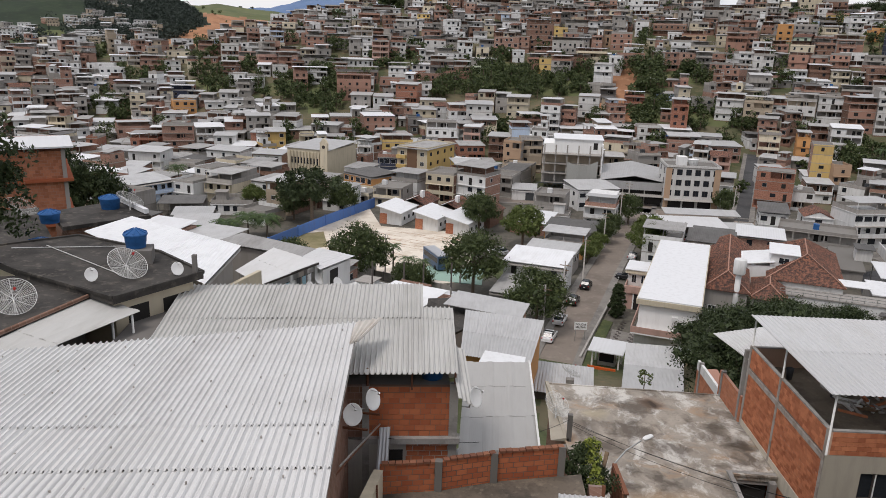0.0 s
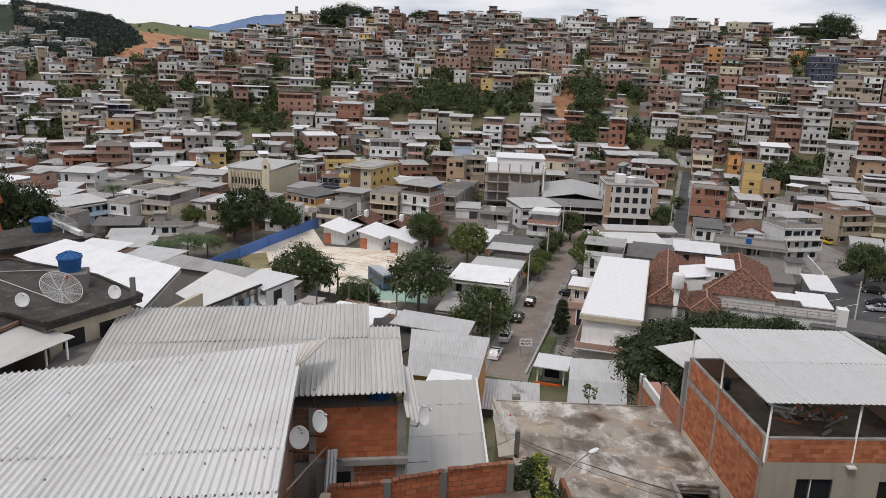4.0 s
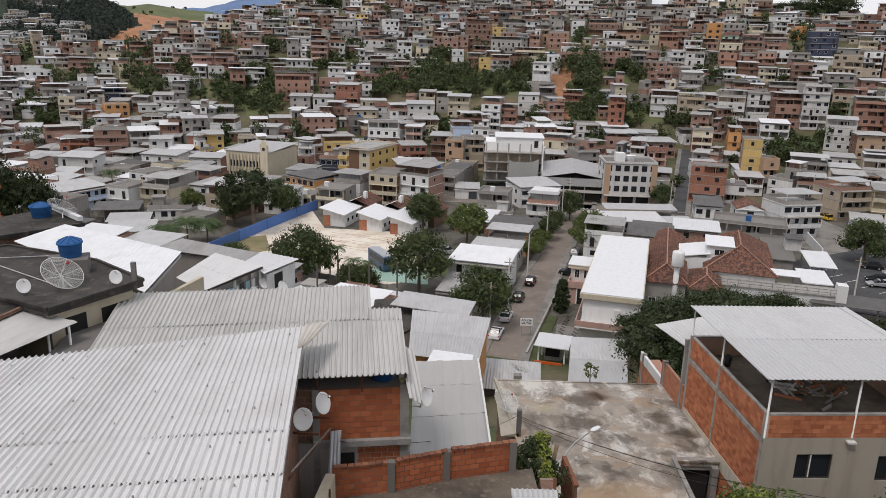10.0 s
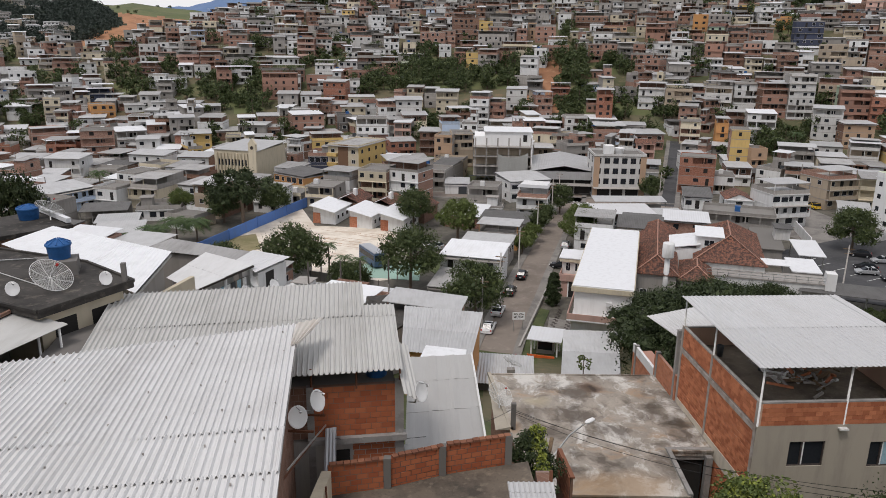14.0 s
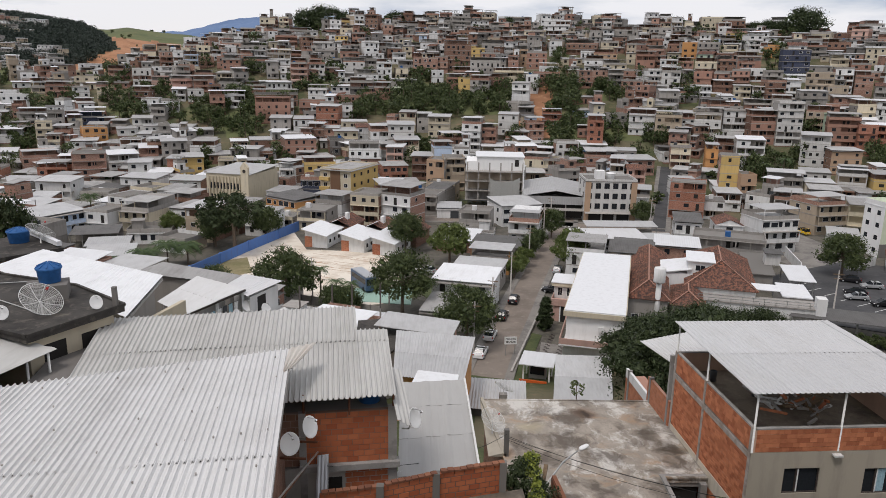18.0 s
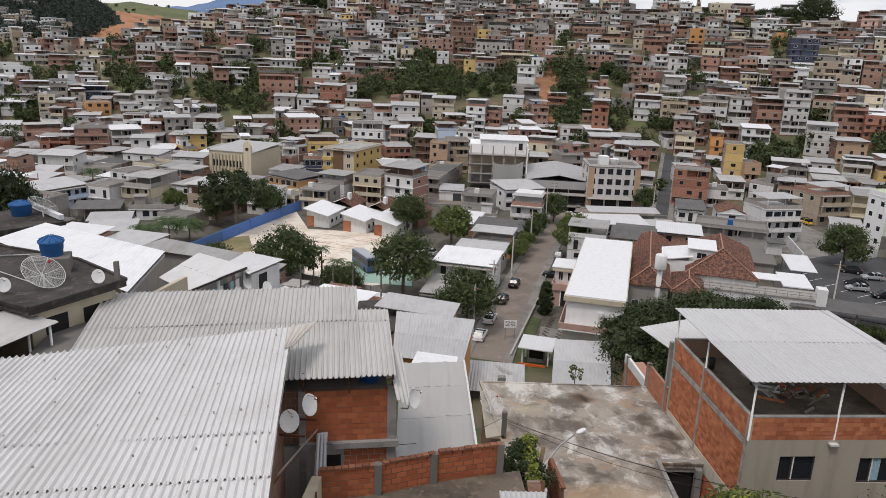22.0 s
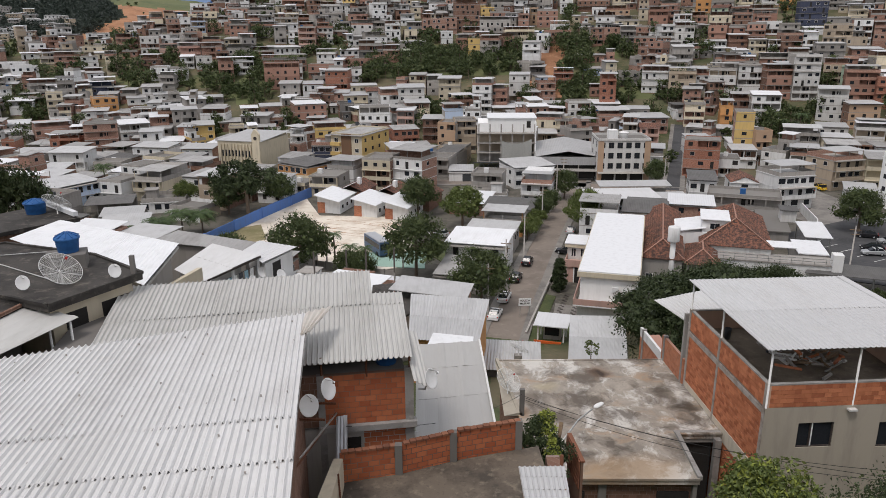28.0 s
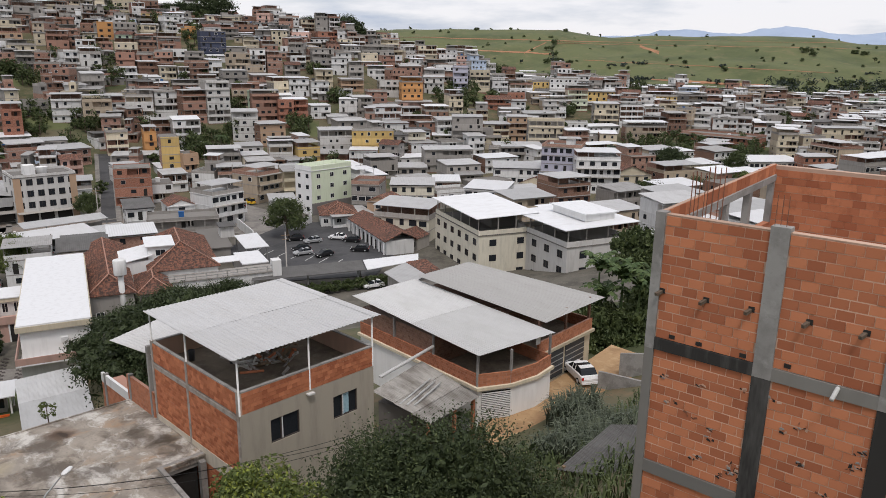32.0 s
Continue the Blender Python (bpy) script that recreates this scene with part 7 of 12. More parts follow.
tagged(lone("plaza", prism([(-47, 157), (-40, 140), (-33, 128), (-18, 124), (-5, 131), (-6, 140), (-9, 166), (-30, 168), (-37, 188)], -0.3, 0.08, "paving"), "pale stone paving of the open square", "paving"), kind="structure")
tagged(lone("ball_court", prism([(-17, 130), (-4, 128), (-4, 139), (-16.5, 138)], 0.0, 0.1, "court_green"), "worn green painted ball court", "ball court"), kind="structure")
tagged(lone("lawn", prism([(-49, 155), (-43, 143), (-38, 148), (-42, 160)], 0.0, 0.13, "dry_grass"), "small dry lawn by the blue wall", "lawn"), kind="structure")
tagged(lone("lawn", prism([(-5, 140), (2, 126), (5, 131), (-1, 145)], 0.0, 0.12, "grass"), "shaded lawn below street trees", "lawn"), kind="structure")
for k in range(40):
    rr_ = random.Random(k)
    x, y = rr_.uniform(-33, -10), rr_.uniform(143, 165)
    if k < 26:
        lone("paving_line", Solid().hexa([(x, y, 0.081), (x + 6, y - 2.4, 0.081), (x + 6.05, y - 2.2, 0.081), (x + 0.05, y + 0.2, 0.081), (x, y, 0.088), (x + 6, y - 2.4, 0.088), (x + 6.05, y - 2.2, 0.088), (x + 0.05, y + 0.2, 0.088)], "tan_wall"), "thin brown line set into pale paving", "paving line", group="paving lines")
fence = thing("blue_wall", "long blue painted boundary wall of the square", "wall")
FLINE = [(-49.5, 143.5), (-46.3, 154.5), (-43.0, 165.9), (-38.8, 178.5), (-34.5, 191)]
for (ax, ay), (bx, by) in zip(FLINE, FLINE[1:]):
    part("panel", prism([(ax, ay), (bx, by), (bx - 0.2, by), (ax - 0.2, ay)], 0, 2.5, "fence_blue"), fence)
    part("post", Solid().box(ax - 0.22, ax + 0.12, ay - 0.15, ay + 0.15, 0, 2.65, "fence_blue"), fence)
take(3.6, 156.5, 4), take(-6.6, 167.5, 4), take(-3, 150, 7), take(5.4, 107.4, 4), take(-5, 122, 4), take(-27, 150, 19), take(-12, 132, 9), take(-40, 160, 8), take(-38, 175, 6)
tagged(lone("car_park", prism([(62, 124), (72, 150), (95, 163), (107, 158), (97, 121), (85, 112)], -0.3, 0.09, "dark_asphalt"), "asphalt car park with faded white bay lines", "car park"), kind="structure")
tagged(lone("yard", prism([(77, 172.6), (83.5, 152), (91, 154.5), (101, 168.5), (99, 192), (94, 186), (88, 171.5)], -0.3, 0.07, "footway"), "pale concrete yard between the houses and the car park", "yard"), kind="structure")
yard_wall = thing("yard_wall", "white rendered wall along the edge of the car park", "wall")
for a, b, h, m in (((69.2, 131.5), (75.6, 143.5), 3.0, "cement"), ((75.6, 143.5), (80.4, 153.0), 2.4, "white_wall"), ((80.4, 153.0), (84.0, 168.0), 2.4, "white_wall"), ((92.0, 155.5), (101.0, 160.0), 2.2, "white_wall")):
    d_ = (Vector(b) - Vector(a)).normalized() * 0.2
    part("panel", prism([a, b, (b[0] - d_.y, b[1] + d_.x), (a[0] - d_.y, a[1] + d_.x)], -0.3, h, m), yard_wall)
low = thing("outbuilding", "low grey outbuilding with a flat roof and a stair head", "outbuilding")
part("wall", prism([(62.8, 140.4), (67.6, 138.8), (73.6, 155.6), (68.4, 157.0)], 0, 3.4, "cement"), low)
part("roof", prism([(62.5, 140.0), (67.8, 138.4), (74.0, 156.0), (68.2, 157.4)], 3.4, 3.6, "cement_wet"), low)
part("stair_head", prism([(69.2, 146.6), (72.0, 145.7), (73.3, 149.6), (70.5, 150.5)], 3.6, 6.0, "grey_white_wall"), low)
part("stair_roof", prism([(68.8, 146.2), (72.2, 145.1), (73.8, 149.9), (70.3, 151.0)], 6.0, 6.16, "dark_fibre_roof"), low)
canopy = thing("canopy", "flat white sheet canopy on thin posts by the car park", "canopy")
part("roof", Solid().hexa([(67.6, 132.4, 4.3), (72.2, 131.0, 4.3), (75.6, 142.4, 4.5), (70.6, 143.2, 4.5), (67.6, 132.4, 4.42), (72.2, 131.0, 4.42), (75.6, 142.4, 4.62), (70.6, 143.2, 4.62)], "white_roof"), canopy)
for x, y in ((68.0, 132.8), (71.9, 131.5), (75.1, 141.9), (70.9, 142.7)):
    part("post", Solid().box(x - 0.08, x + 0.08, y - 0.08, y + 0.08, 0, 4.35, "steel"), canopy)
take(84, 138, 21), take(78, 122, 10), take(69, 148, 7), take(90, 165, 9), take(96, 180, 6)
bays = thing("bay_lines", "faded white parking bay lines", "road marking")
for k in range(7):
    x, y = 74 + 1.5 * k, 143 - 3.2 * k
    part("line", Solid().hexa([(x, y, 0.095), (x + 3.6, y + 2.0, 0.095), (x + 3.65, y + 1.88, 0.095), (x + 0.05, y - 0.12, 0.095), (x, y, 0.1), (x + 3.6, y + 2.0, 0.1), (x + 3.65, y + 1.88, 0.1), (x + 0.05, y - 0.12, 0.1)], "line_white"), bays)


def elevation(x, y, z):
    return math.degrees(math.atan2(z - EYE, math.hypot(x, y)))


VIEWS = []


def span(x, y, z, w, h):
    """The bearings and elevations that a house front spans as seen from the balcony, and its distance."""
    r, az = math.hypot(x, y), math.degrees(math.atan2(x, y))
    half = math.degrees(w / 2 / r)
    return az - half, az + half, elevation(x, y, z), elevation(x, y, z + h), r


def hides(view, limit=0.2):
    """Whether a house would stand in front of one that shows."""
    a0, a1, e0, e1, r = view
    for b0, b1, f0, f1, q in VIEWS:
        if q > r - 2:
            wide, high = min(a1, b1) - max(a0, b0), min(e1, f1) - max(e0, f0 + 0.3 * (f1 - f0))
            if wide > 0 and high > 0 and wide * high > limit * (b1 - b0) * 0.7 * (f1 - f0):
                return True
    return False


def town_house(x, y, turn, w, d, floors, wall, top="terrace", sheet="fibre_roof", z=0, **more):
    turn = (turn + 180) % 360 - 180
    turn = max(-125 if x > 100 else -75, min(60, turn))
    u = (math.cos(radians(turn)), math.sin(radians(turn)))
    for k in (0.25, 0.75):
        take(x - u[1] * d * k, y + u[0] * d * k, max(w, d) * 0.36)
    more.setdefault("front", wall)
    VIEWS.append(span(x, y, max(z, at_ground(x, y)), w, floors * 2.7 + (2.2 if top == "terrace" else 0.5)))
    return house(x, y, turn, w, d, floors, wall, top, sheet, seed=int(abs(x) * 3), z=max(z, at_ground(x, y)), deep=1.5, group="valley houses", **more)


town_house(-92.2, 179.0, 61, 12.3, 9, 2, "blue_wall", "sheet", "metal_roof")
town_house(-76.4, 184.3, -15, 8.0, 13, 2, "cream_wall", "terrace", "fibre_roof")
town_house(-68.2, 171.9, 11, 10.3, 8, 1, "white_wall", "slab", "fibre_roof")
town_house(-94.1, 208.4, -17, 9.0, 10, 1, "white_wall", "sheet", "white_roof")
town_house(-37.9, 222.5, -2, 6.0, 10, 3, "navy_wall", "slab", "fibre_roof")
town_house(-43.3, 204.2, -39, 12.8, 10, 2, "orange_wall", "sheet", "dark_fibre_roof")
town_house(-12.2, 216.8, 17, 7.9, 9, 2, "white_wall", "terrace", "metal_roof")
town_house(4.4, 206.7, -2, 7.0, 8, 1, "white_wall", "sheet", "metal_roof")
town_house(22.4, 177.5, -15, 7.4, 10, 2, "white_wall", "terrace", "metal_roof")
town_house(24.4, 198.4, 20, 12.1, 10, 2, "white_wall", "sheet", "metal_roof")
town_house(10.5, 177.5, -9, 9.1, 5, 1, "white_wall", "slab", "fibre_roof")
town_house(14.0, 161.5, -15, 11.0, 8, 1, "cement", "sheet", "dark_fibre_roof")
town_house(12.0, 149.8, -15, 8.4, 7, 1, "orange_wall", "terrace", "metal_roof")
town_house(8.6, 138.2, -15, 9.4, 6.5, 1, "cement", "sheet", "metal_roof", z=1.4)
town_house(5.2, 124.8, -15, 10.6, 8.5, 2, "white_wall", "sheet", "white_roof")
town_house(2.2, 115.2, -15, 9.0, 8.5, 1, "cement", "sheet", "fibre_roof")
town_house(64.0, 178.8, -14, 6.4, 9, 2, "white_wall", "sheet", "dark_fibre_roof")
town_house(73.7, 177.1, -12, 6.6, 9, 2, "white_wall", "gable", "fibre_roof")
town_house(83.7, 171.6, 12, 9.6, 9, 3, "white_wall", "terrace", "metal_roof")
town_house(106.9, 192.5, 16, 9.3, 10, 3, "beige_wall", "terrace", "metal_roof")
town_house(126.0, 170.5, -10, 6.0, 9, 3, "white_wall", "terrace", "white_roof")
town_house(195.1, 138.5, -45, 14.0, 12, 4, "white_wall", "terrace", "white_roof")
town_house(193.8, 152.8, -60, 13.0, 12, 5, "lilac_wall", "slab", "fibre_roof")
town_house(207.0, 133.6, -30, 14.2, 10, 2, "cream_wall", "gable", "fibre_roof")
town_house(320.4, 116.3, -118, 16.0, 12, 3, "beige_wall", "terrace", "metal_roof")
town_house(330.1, 169.3, -86, 35.8, 16, 2, "red_brick", "slab", "fibre_roof")
town_house(137.2, 162.5, -42, 13.0, 10, 2, "pale_cream_wall", "sheet", "metal_roof")
town_house(107.6, 131.5, -62, 14.0, 10, 2, "pale_cream_wall", "terrace", "metal_roof")
town_house(102.4, 124.4, -70, 7.0, 6, 1, "cement", "gable", "clay_tile")
town_house(115.0, 150.0, -60, 6.4, 9, 2, "tan_wall", "gable", "fibre_roof")
town_house(118.6, 160.5, -50, 7.7, 9, 3, "cement", "slab", "fibre_roof")
town_house(160.3, 172.5, -40, 8.8, 9, 1, "old_brick_wall", "sheet", "white_roof")
town_house(149.0, 144.3, -60, 12.2, 11, 2, "white_wall", "sheet", "white_roof")
town_house(188.6, 163.8, -45, 21.1, 12, 2, "white_wall", "sheet", "metal_roof")
town_house(170.1, 202.4, -38, 12.1, 10, 1, "cement", "sheet", "metal_roof")
town_house(227.2, 201.1, -39, 20.2, 10, 2, "cement", "sheet", "metal_roof")
town_house(180.0, 152.0, -70, 11.0, 10, 1, "cream_wall", "gable", "fibre_roof")
town_house(103.0, 177.8, -24, 6.8, 7, 1, "white_wall", "sheet", "metal_roof")
town_house(294.5, 126.3, -38, 27.2, 14, 1, "white_wall", "sheet", "white_roof")


# ---- larger buildings of the valley ----
def block(name, label, x, y, turn, w, d, floors, wall, cols, fh=2.9, side=None, side_cols=2, roof="cement_wet", z=0.0, parapet=0.6, wsize=(1.2, 1.1), gap=None, frame="frame_white"):
    t = thing(name, label, "building", pose(x, y, z, 0, 0, turn))
    h = floors * fh
    part("wall", Solid().box(-w / 2, w / 2, 0, d, -1, h, wall), t)
    part("roof", Solid().box(-w / 2 - 0.15, w / 2 + 0.15, -0.15, d + 0.15, h, h + 0.15, roof), t)
    for x0, x1, y0, y1 in ((-w / 2, w / 2, 0, 0.18), (-w / 2, w / 2, d - 0.18, d), (-w / 2, -w / 2 + 0.18, 0.18, d - 0.18), (w / 2 - 0.18, w / 2, 0.18, d - 0.18)):
        part("parapet", Solid().box(x0, x1, y0, y1, h + 0.15, h + 0.15 + parapet, wall), t)
    for k in range(floors):
        for i in range(cols):
            if gap and gap(i, k):
                continue
            framed_window(t, -w / 2 + w * (i + 0.5) / cols, k * fh + 1.0, wsize[0], wsize[1], 0, frame)
        for sd in (-1, 1):
            for i in range(side_cols):
                s = Solid()
                side_window(s, sd * w / 2, k * fh + 1.0, wsize[0], wsize[1], d * (i + 0.5) / side_cols, frame, sd)
                part("window", s, t)
    VIEWS.append(span(x, y, z, w, h))
    u = (math.cos(radians(turn)), math.sin(radians(turn)))
    for k in (0.2, 0.5, 0.8):
        take(x - u[1] * d * k, y + u[0] * d * k, min(w, d) * 0.5 + 2)
    return t


apt = block("apartment_block", "four-storey off-white apartment block with tan ends", 50.2, 204.5, -2, 14.6, 12, 4, "grey_white_wall", 6, gap=lambda i, k: k == 0, wsize=(1.35, 1.45), frame="frame_dark")
for sx in (-1, 1):
    part("end_band", Solid().box(sx * 7.3 - 1.6 * (sx > 0) - 0.02, sx * 7.3 + 1.6 * (sx < 0) + 0.02, -0.06, 0.0, 0, 11.6, "tan_wall"), apt, "tan painted end band")
for x0, x1 in ((-6, -2.5), (-2, 1.2), (2, 5.5)):
    part("shop_front", Solid().box(x0, x1, -0.08, 0.0, 0, 2.6, "opening"), apt)
part("shop_awning", Solid().slant(-7.2, 7.2, -1.6, 0, 2.65, 2.9, 0.08, "cement"), apt)
water_tank(51, 210, 11.75, 1.4, 1.6, "white_paint", "white concrete water tank on a flat roof")
lone("stair_head", Solid().box(46.5, 49.0, 208, 211, 11.75, 14.2, "white_paint"), "white rooftop stair head", "stair head")
yb = block("apartment_block", "four-storey cream block with a brown stair band and yellow side", -29.7, 218.6, -22, 10.4, 18, 4, "cream_wall", 3, side_cols=4, roof="fibre_roof", fh=2.9)
part("stair_band", Solid().box(-1.7, 1.7, -0.1, 0.0, 0, 12.2, "brown_wall"), yb, "brown painted stair band")
part("side_panel", Solid().box(5.2, 5.26, 0, 18, 0, 11.6, "yellow_wall"), yb, "yellow painted side wall")
for k in range(4):
    part("balcony", Solid().box(-5.2, -1.9, -0.9, 0, k * 2.9 - 0.1, k * 2.9 + 0.9, "yellow_wall"), yb)
part("eave", Solid().box(-5.8, 5.9, -0.8, 18.5, 11.75, 11.95, "fibre_roof"), yb)
church = thing("church", "cream church front with tall fins and a stepped gable", "church", pose(-63.4, 223.4, 0, 0, 0, -16))
part("wall", Solid().box(-7.4, 7.4, 0, 18, -1, 9.5, "cream_wall"), church)
part("roof", Solid().slant(-7.8, 7.8, -0.3, 18.5, 9.5, 10.4, 0.12, "metal_roof"), church)
for k in range(10):
    x = -6.2 + k * 1.15
    part("fin", Solid().box(x - 0.13, x + 0.13, -0.45, 0, 0, 8.6, "cream_wall"), church)
    if k < 9:
        for z in (1.2, 4.8):
            part("window", Solid().box(x + 0.25, x + 0.9, -0.04, 0.02, z, z + 1.9, "glass_dark"), church)
part("gable", Solid().box(4.8, 7.3, -0.5, 0.4, 0, 11.6, "cream_wall").hexa([(4.6, -0.5, 11.6), (7.5, -0.5, 11.6), (7.5, 0.4, 11.6), (4.6, 0.4, 11.6), (5.9, -0.5, 13.4), (6.1, -0.5, 13.4), (6.1, 0.4, 13.4), (5.9, 0.4, 13.4)], "cream_wall"), church)
part("clock", tube([(6.05, -0.56, 10.6), (6.05, -0.48, 10.6)], 0.55, 16, "frame_dark"), church)
take(-63, 226, 9), take(-61, 236, 9)
VIEWS.append(span(-63.4, 223.4, 0, 14.8, 11))
cube = thing("unfinished_building", "unfinished concrete building with a white upper box and netting", "building", pose(18.4, 219.5, 0, 0, 0, -3))
for k in range(4):
    part("floor_slab", Solid().box(-9, 8.6, 0, 16, 3.2 + 2.9 * k - 0.25, 3.2 + 2.9 * k, "cement"), cube)
    for i in range(6):
        part("column", Solid().box(-8.6 + i * 3.35, -8.2 + i * 3.35, 0.3, 0.7, 3.2 + 2.9 * k, 5.85 + 2.9 * k, "cement"), cube)
    part("inner_wall", Solid().box(-8.8, 8.4, 3.5 if k % 2 else 2.6, 15.8, 3.2 + 2.9 * k, 5.85 + 2.9 * k, ("cement", "beige_wall", "beige_wall", "white_paint")[k]), cube)
part("upper_box", Solid().box(-5.6, 8.7, 3.0, 16, 11.9, 16.0, "white_paint"), cube, "white rendered upper box")
part("side_wall", Solid().box(8.4, 8.75, 0, 16, 2, 15.2, "white_paint"), cube)
part("roof_edge", Solid().box(-5.9, 9.0, 2.6, 16.3, 16.0, 16.2, "white_slab"), cube)
for x0, x1, z0, z1 in ((6.0, 7.2, 13.2, 15.2), (-1, 0.2, 9.3, 10.8)):
    part("window_opening", Solid().box(x0, x1, 2.93, 3.02, z0, z1, "opening"), cube)
net = Solid()
for i in range(9):
    net.hexa([(-1.5 + i, -0.35 - 0.15 * math.sin(i), 3.4), (-0.5 + i, -0.35 - 0.15 * math.sin(i + 1), 3.4), (-0.5 + i, -0.32 - 0.15 * math.sin(i + 1), 3.4), (-1.5 + i, -0.32 - 0.15 * math.sin(i), 3.4), (-1.5 + i, -0.2, 8.8 - 0.06 * (i - 4) ** 2 * -1), (-0.5 + i, -0.2, 8.8 - 0.06 * (i - 3) ** 2 * -1), (-0.5 + i, -0.17, 8.8 - 0.06 * (i - 3) ** 2 * -1), (-1.5 + i, -0.17, 8.8 - 0.06 * (i - 4) ** 2 * -1)], "net")
part("safety_net", net, cube, "grey builders' netting")
truss = thing("footbridge_truss", "dark steel lattice girder in front of the building", "girder", pose(16, 214.5, 0, 0, 0, -2))
for z in (2.2, 4.0):
    part("chord", Solid().beam((-8, 0, z), (8, 0, z), 0.1, "tank_grey"), truss)
for k in range(12):
    part("diagonal", Solid().beam((-8 + k * 1.33, 0, 2.2 if k % 2 else 4.0), (-6.67 + k * 1.33, 0, 4.0 if k % 2 else 2.2), 0.07, "tank_grey"), truss)
for x in (-7.5, 0, 7.5):
    part("support", Solid().box(x - 0.2, x + 0.2, -0.2, 0.2, 0, 2.2, "cement"), truss)
take(18, 226, 11), take(14, 216, 8)
VIEWS.append(span(18.4, 219.5, 0, 17.6, 16))
ware = thing("warehouse", "grey metal-clad warehouse with an open front", "warehouse", pose(35.2, 208.2, 0, 0, 0, -6))
part("wall", Solid().box(-9, 9, 1.5, 28, 0, 6.4, "cement"), ware)
part("fascia", Solid().box(-9.1, 9.1, 0, 0.2, 4.3, 6.6, "metal_roof"), ware)
# black sheet on the closed wall paints the shade of the open front
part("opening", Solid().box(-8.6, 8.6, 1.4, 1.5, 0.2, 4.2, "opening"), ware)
part("roof", Solid().slant(-9.3, 0, -0.1, 28.5, 6.6, 8.2, 0.12, "metal_roof", "x").slant(0, 9.3, -0.1, 28.5, 8.2, 6.6, 0.12, "metal_roof", "x"), ware)
part("canopy", Solid().slant(-9, 9, -2.5, 0, 2.9, 3.2, 0.1, "cement"), ware)
for x in (-9, -3, 3, 8.8):
    part("column", Solid().box(x - 0.15, x + 0.15, 0, 0.3, 0, 4.3, "cement"), ware)
take(36, 215, 9), take(37, 228, 10)
VIEWS.append(span(35.2, 208.2, 0, 18, 8))

hall = thing("hall", "long white-roofed hall with pale rendered walls", "hall", pose(23.7, 101.0, 0, 0, 0, -15.6))
part("roof", Solid().box(-4.4, 4.4, 0, 36, 8.1, 8.3, "white_slab"), hall, "bright white flat roof")
part("eave", Solid().box(-4.55, 4.55, -0.12, 36.1, 7.35, 8.1, "cream_wall"), hall, "cream eaves fascia")
part("upper_wall", Solid().box(-4.1, 4.1, 0.5, 35.7, 3.4, 7.35, "white_paint"), hall)
part("balcony", Solid().box(-4.9, 4.5, -1.2, 0.5, 3.1, 3.3, "white_paint"), hall)
part("balcony_front", Solid().box(-4.9, 4.5, -1.2, -1.05, 3.3, 4.2, "pink_wall"), hall, "pale pink balcony front")
part("balcony_side", Solid().box(-4.9, -4.75, -1.05, 12, 3.3, 4.2, "pink_wall"), hall)
part("lower_wall", Solid().box(-4.4, 4.3, 0.4, 35.5, -0.5, 3.1, "white_wall"), hall)
part("entrance_wing", Solid().box(-7.9, -4.45, 18.0, 26.5, -0.5, 3.1, "pink_wall"), hall, "pale pink ground floor of the entrance wing")
part("wing_upper", Solid().box(-8.3, -4.15, 21.5, 26.5, 3.1, 5.5, "white_wall"), hall)
part("wing_fascia", Solid().box(-8.7, -4.15, 21.0, 26.8, 5.4, 6.0, "cream_wall"), hall, "cream eaves fascia")
part("wing_roof", Solid().box(-8.8, -4.15, 20.9, 26.9, 6.0, 6.15, "white_slab"), hall, "white flat roof")
part("wing_balcony", Solid().box(-8.2, -4.45, 17.7, 18.0, 2.9, 4.1, "pink_wall"), hall)
part("wing_balcony", Solid().box(-8.35, -8.2, 17.7, 21.5, 2.9, 4.1, "pink_wall"), hall)
for x in (-7.2, -5.6):
    framed_window(hall, x, 3.7, 0.7, 1.4, 21.5)
part("door", Solid().box(-6.6, -5.7, 17.92, 18.02, 0, 2.7, "opening"), hall)
part("door_surround", Solid().box(-6.8, -6.6, 17.86, 18.02, 0, 2.85, "white_paint"), hall)
for k in range(6):
    s = Solid()
    side_window(s, -4.1, 4.8, 1.3, 1.2, 2.5 + k * 5.5, "frame_white", -1)
    part("window", s, hall)
part("air_unit", Solid().box(0.6, 1.4, -0.05, 0.45, 5.4, 6.0, "dish_white"), hall)
for k in range(5):
    take(26 + 2.4 * k, 104 + 8 * k, 6.5)
tagged(lone("forecourt", prism([(14, 93), (19.5, 92), (22, 108), (17.5, 110)], -0.2, 0.07, "footway"), "patterned paving in front of the hall", "paving"), kind="structure")
for x, y in ((17.3, 105.6), (19.2, 104.6)):
    zig = thing("zigzag_border", "zigzag line of dark stones set in pale paving", "paving", group="zigzag lines")
    for k in range(15):
        side = 0.22 if k % 2 else -0.22
        part("stone", Solid().box(x + 0.19 * k + side - 0.2, x + 0.19 * k + side + 0.2, y + 0.58 * k - 0.22, y + 0.58 * k + 0.22, 0.072, 0.1, "frame_dark"), zig)
low_wall = thing("low_wall", "low grey retaining wall along the pavement", "wall")
for (ax, ay), (bx, by) in zip(((11.2, 97.0), (14.2, 107.4), (17.4, 118.4)), ((14.2, 107.4), (17.4, 118.4), (20.6, 129.0))):
    part("panel", prism([(ax, ay), (ax + 0.3, ay - 0.08), (bx + 0.3, by - 0.08), (bx, by)], -0.2, 0.75, "cement"), low_wall)
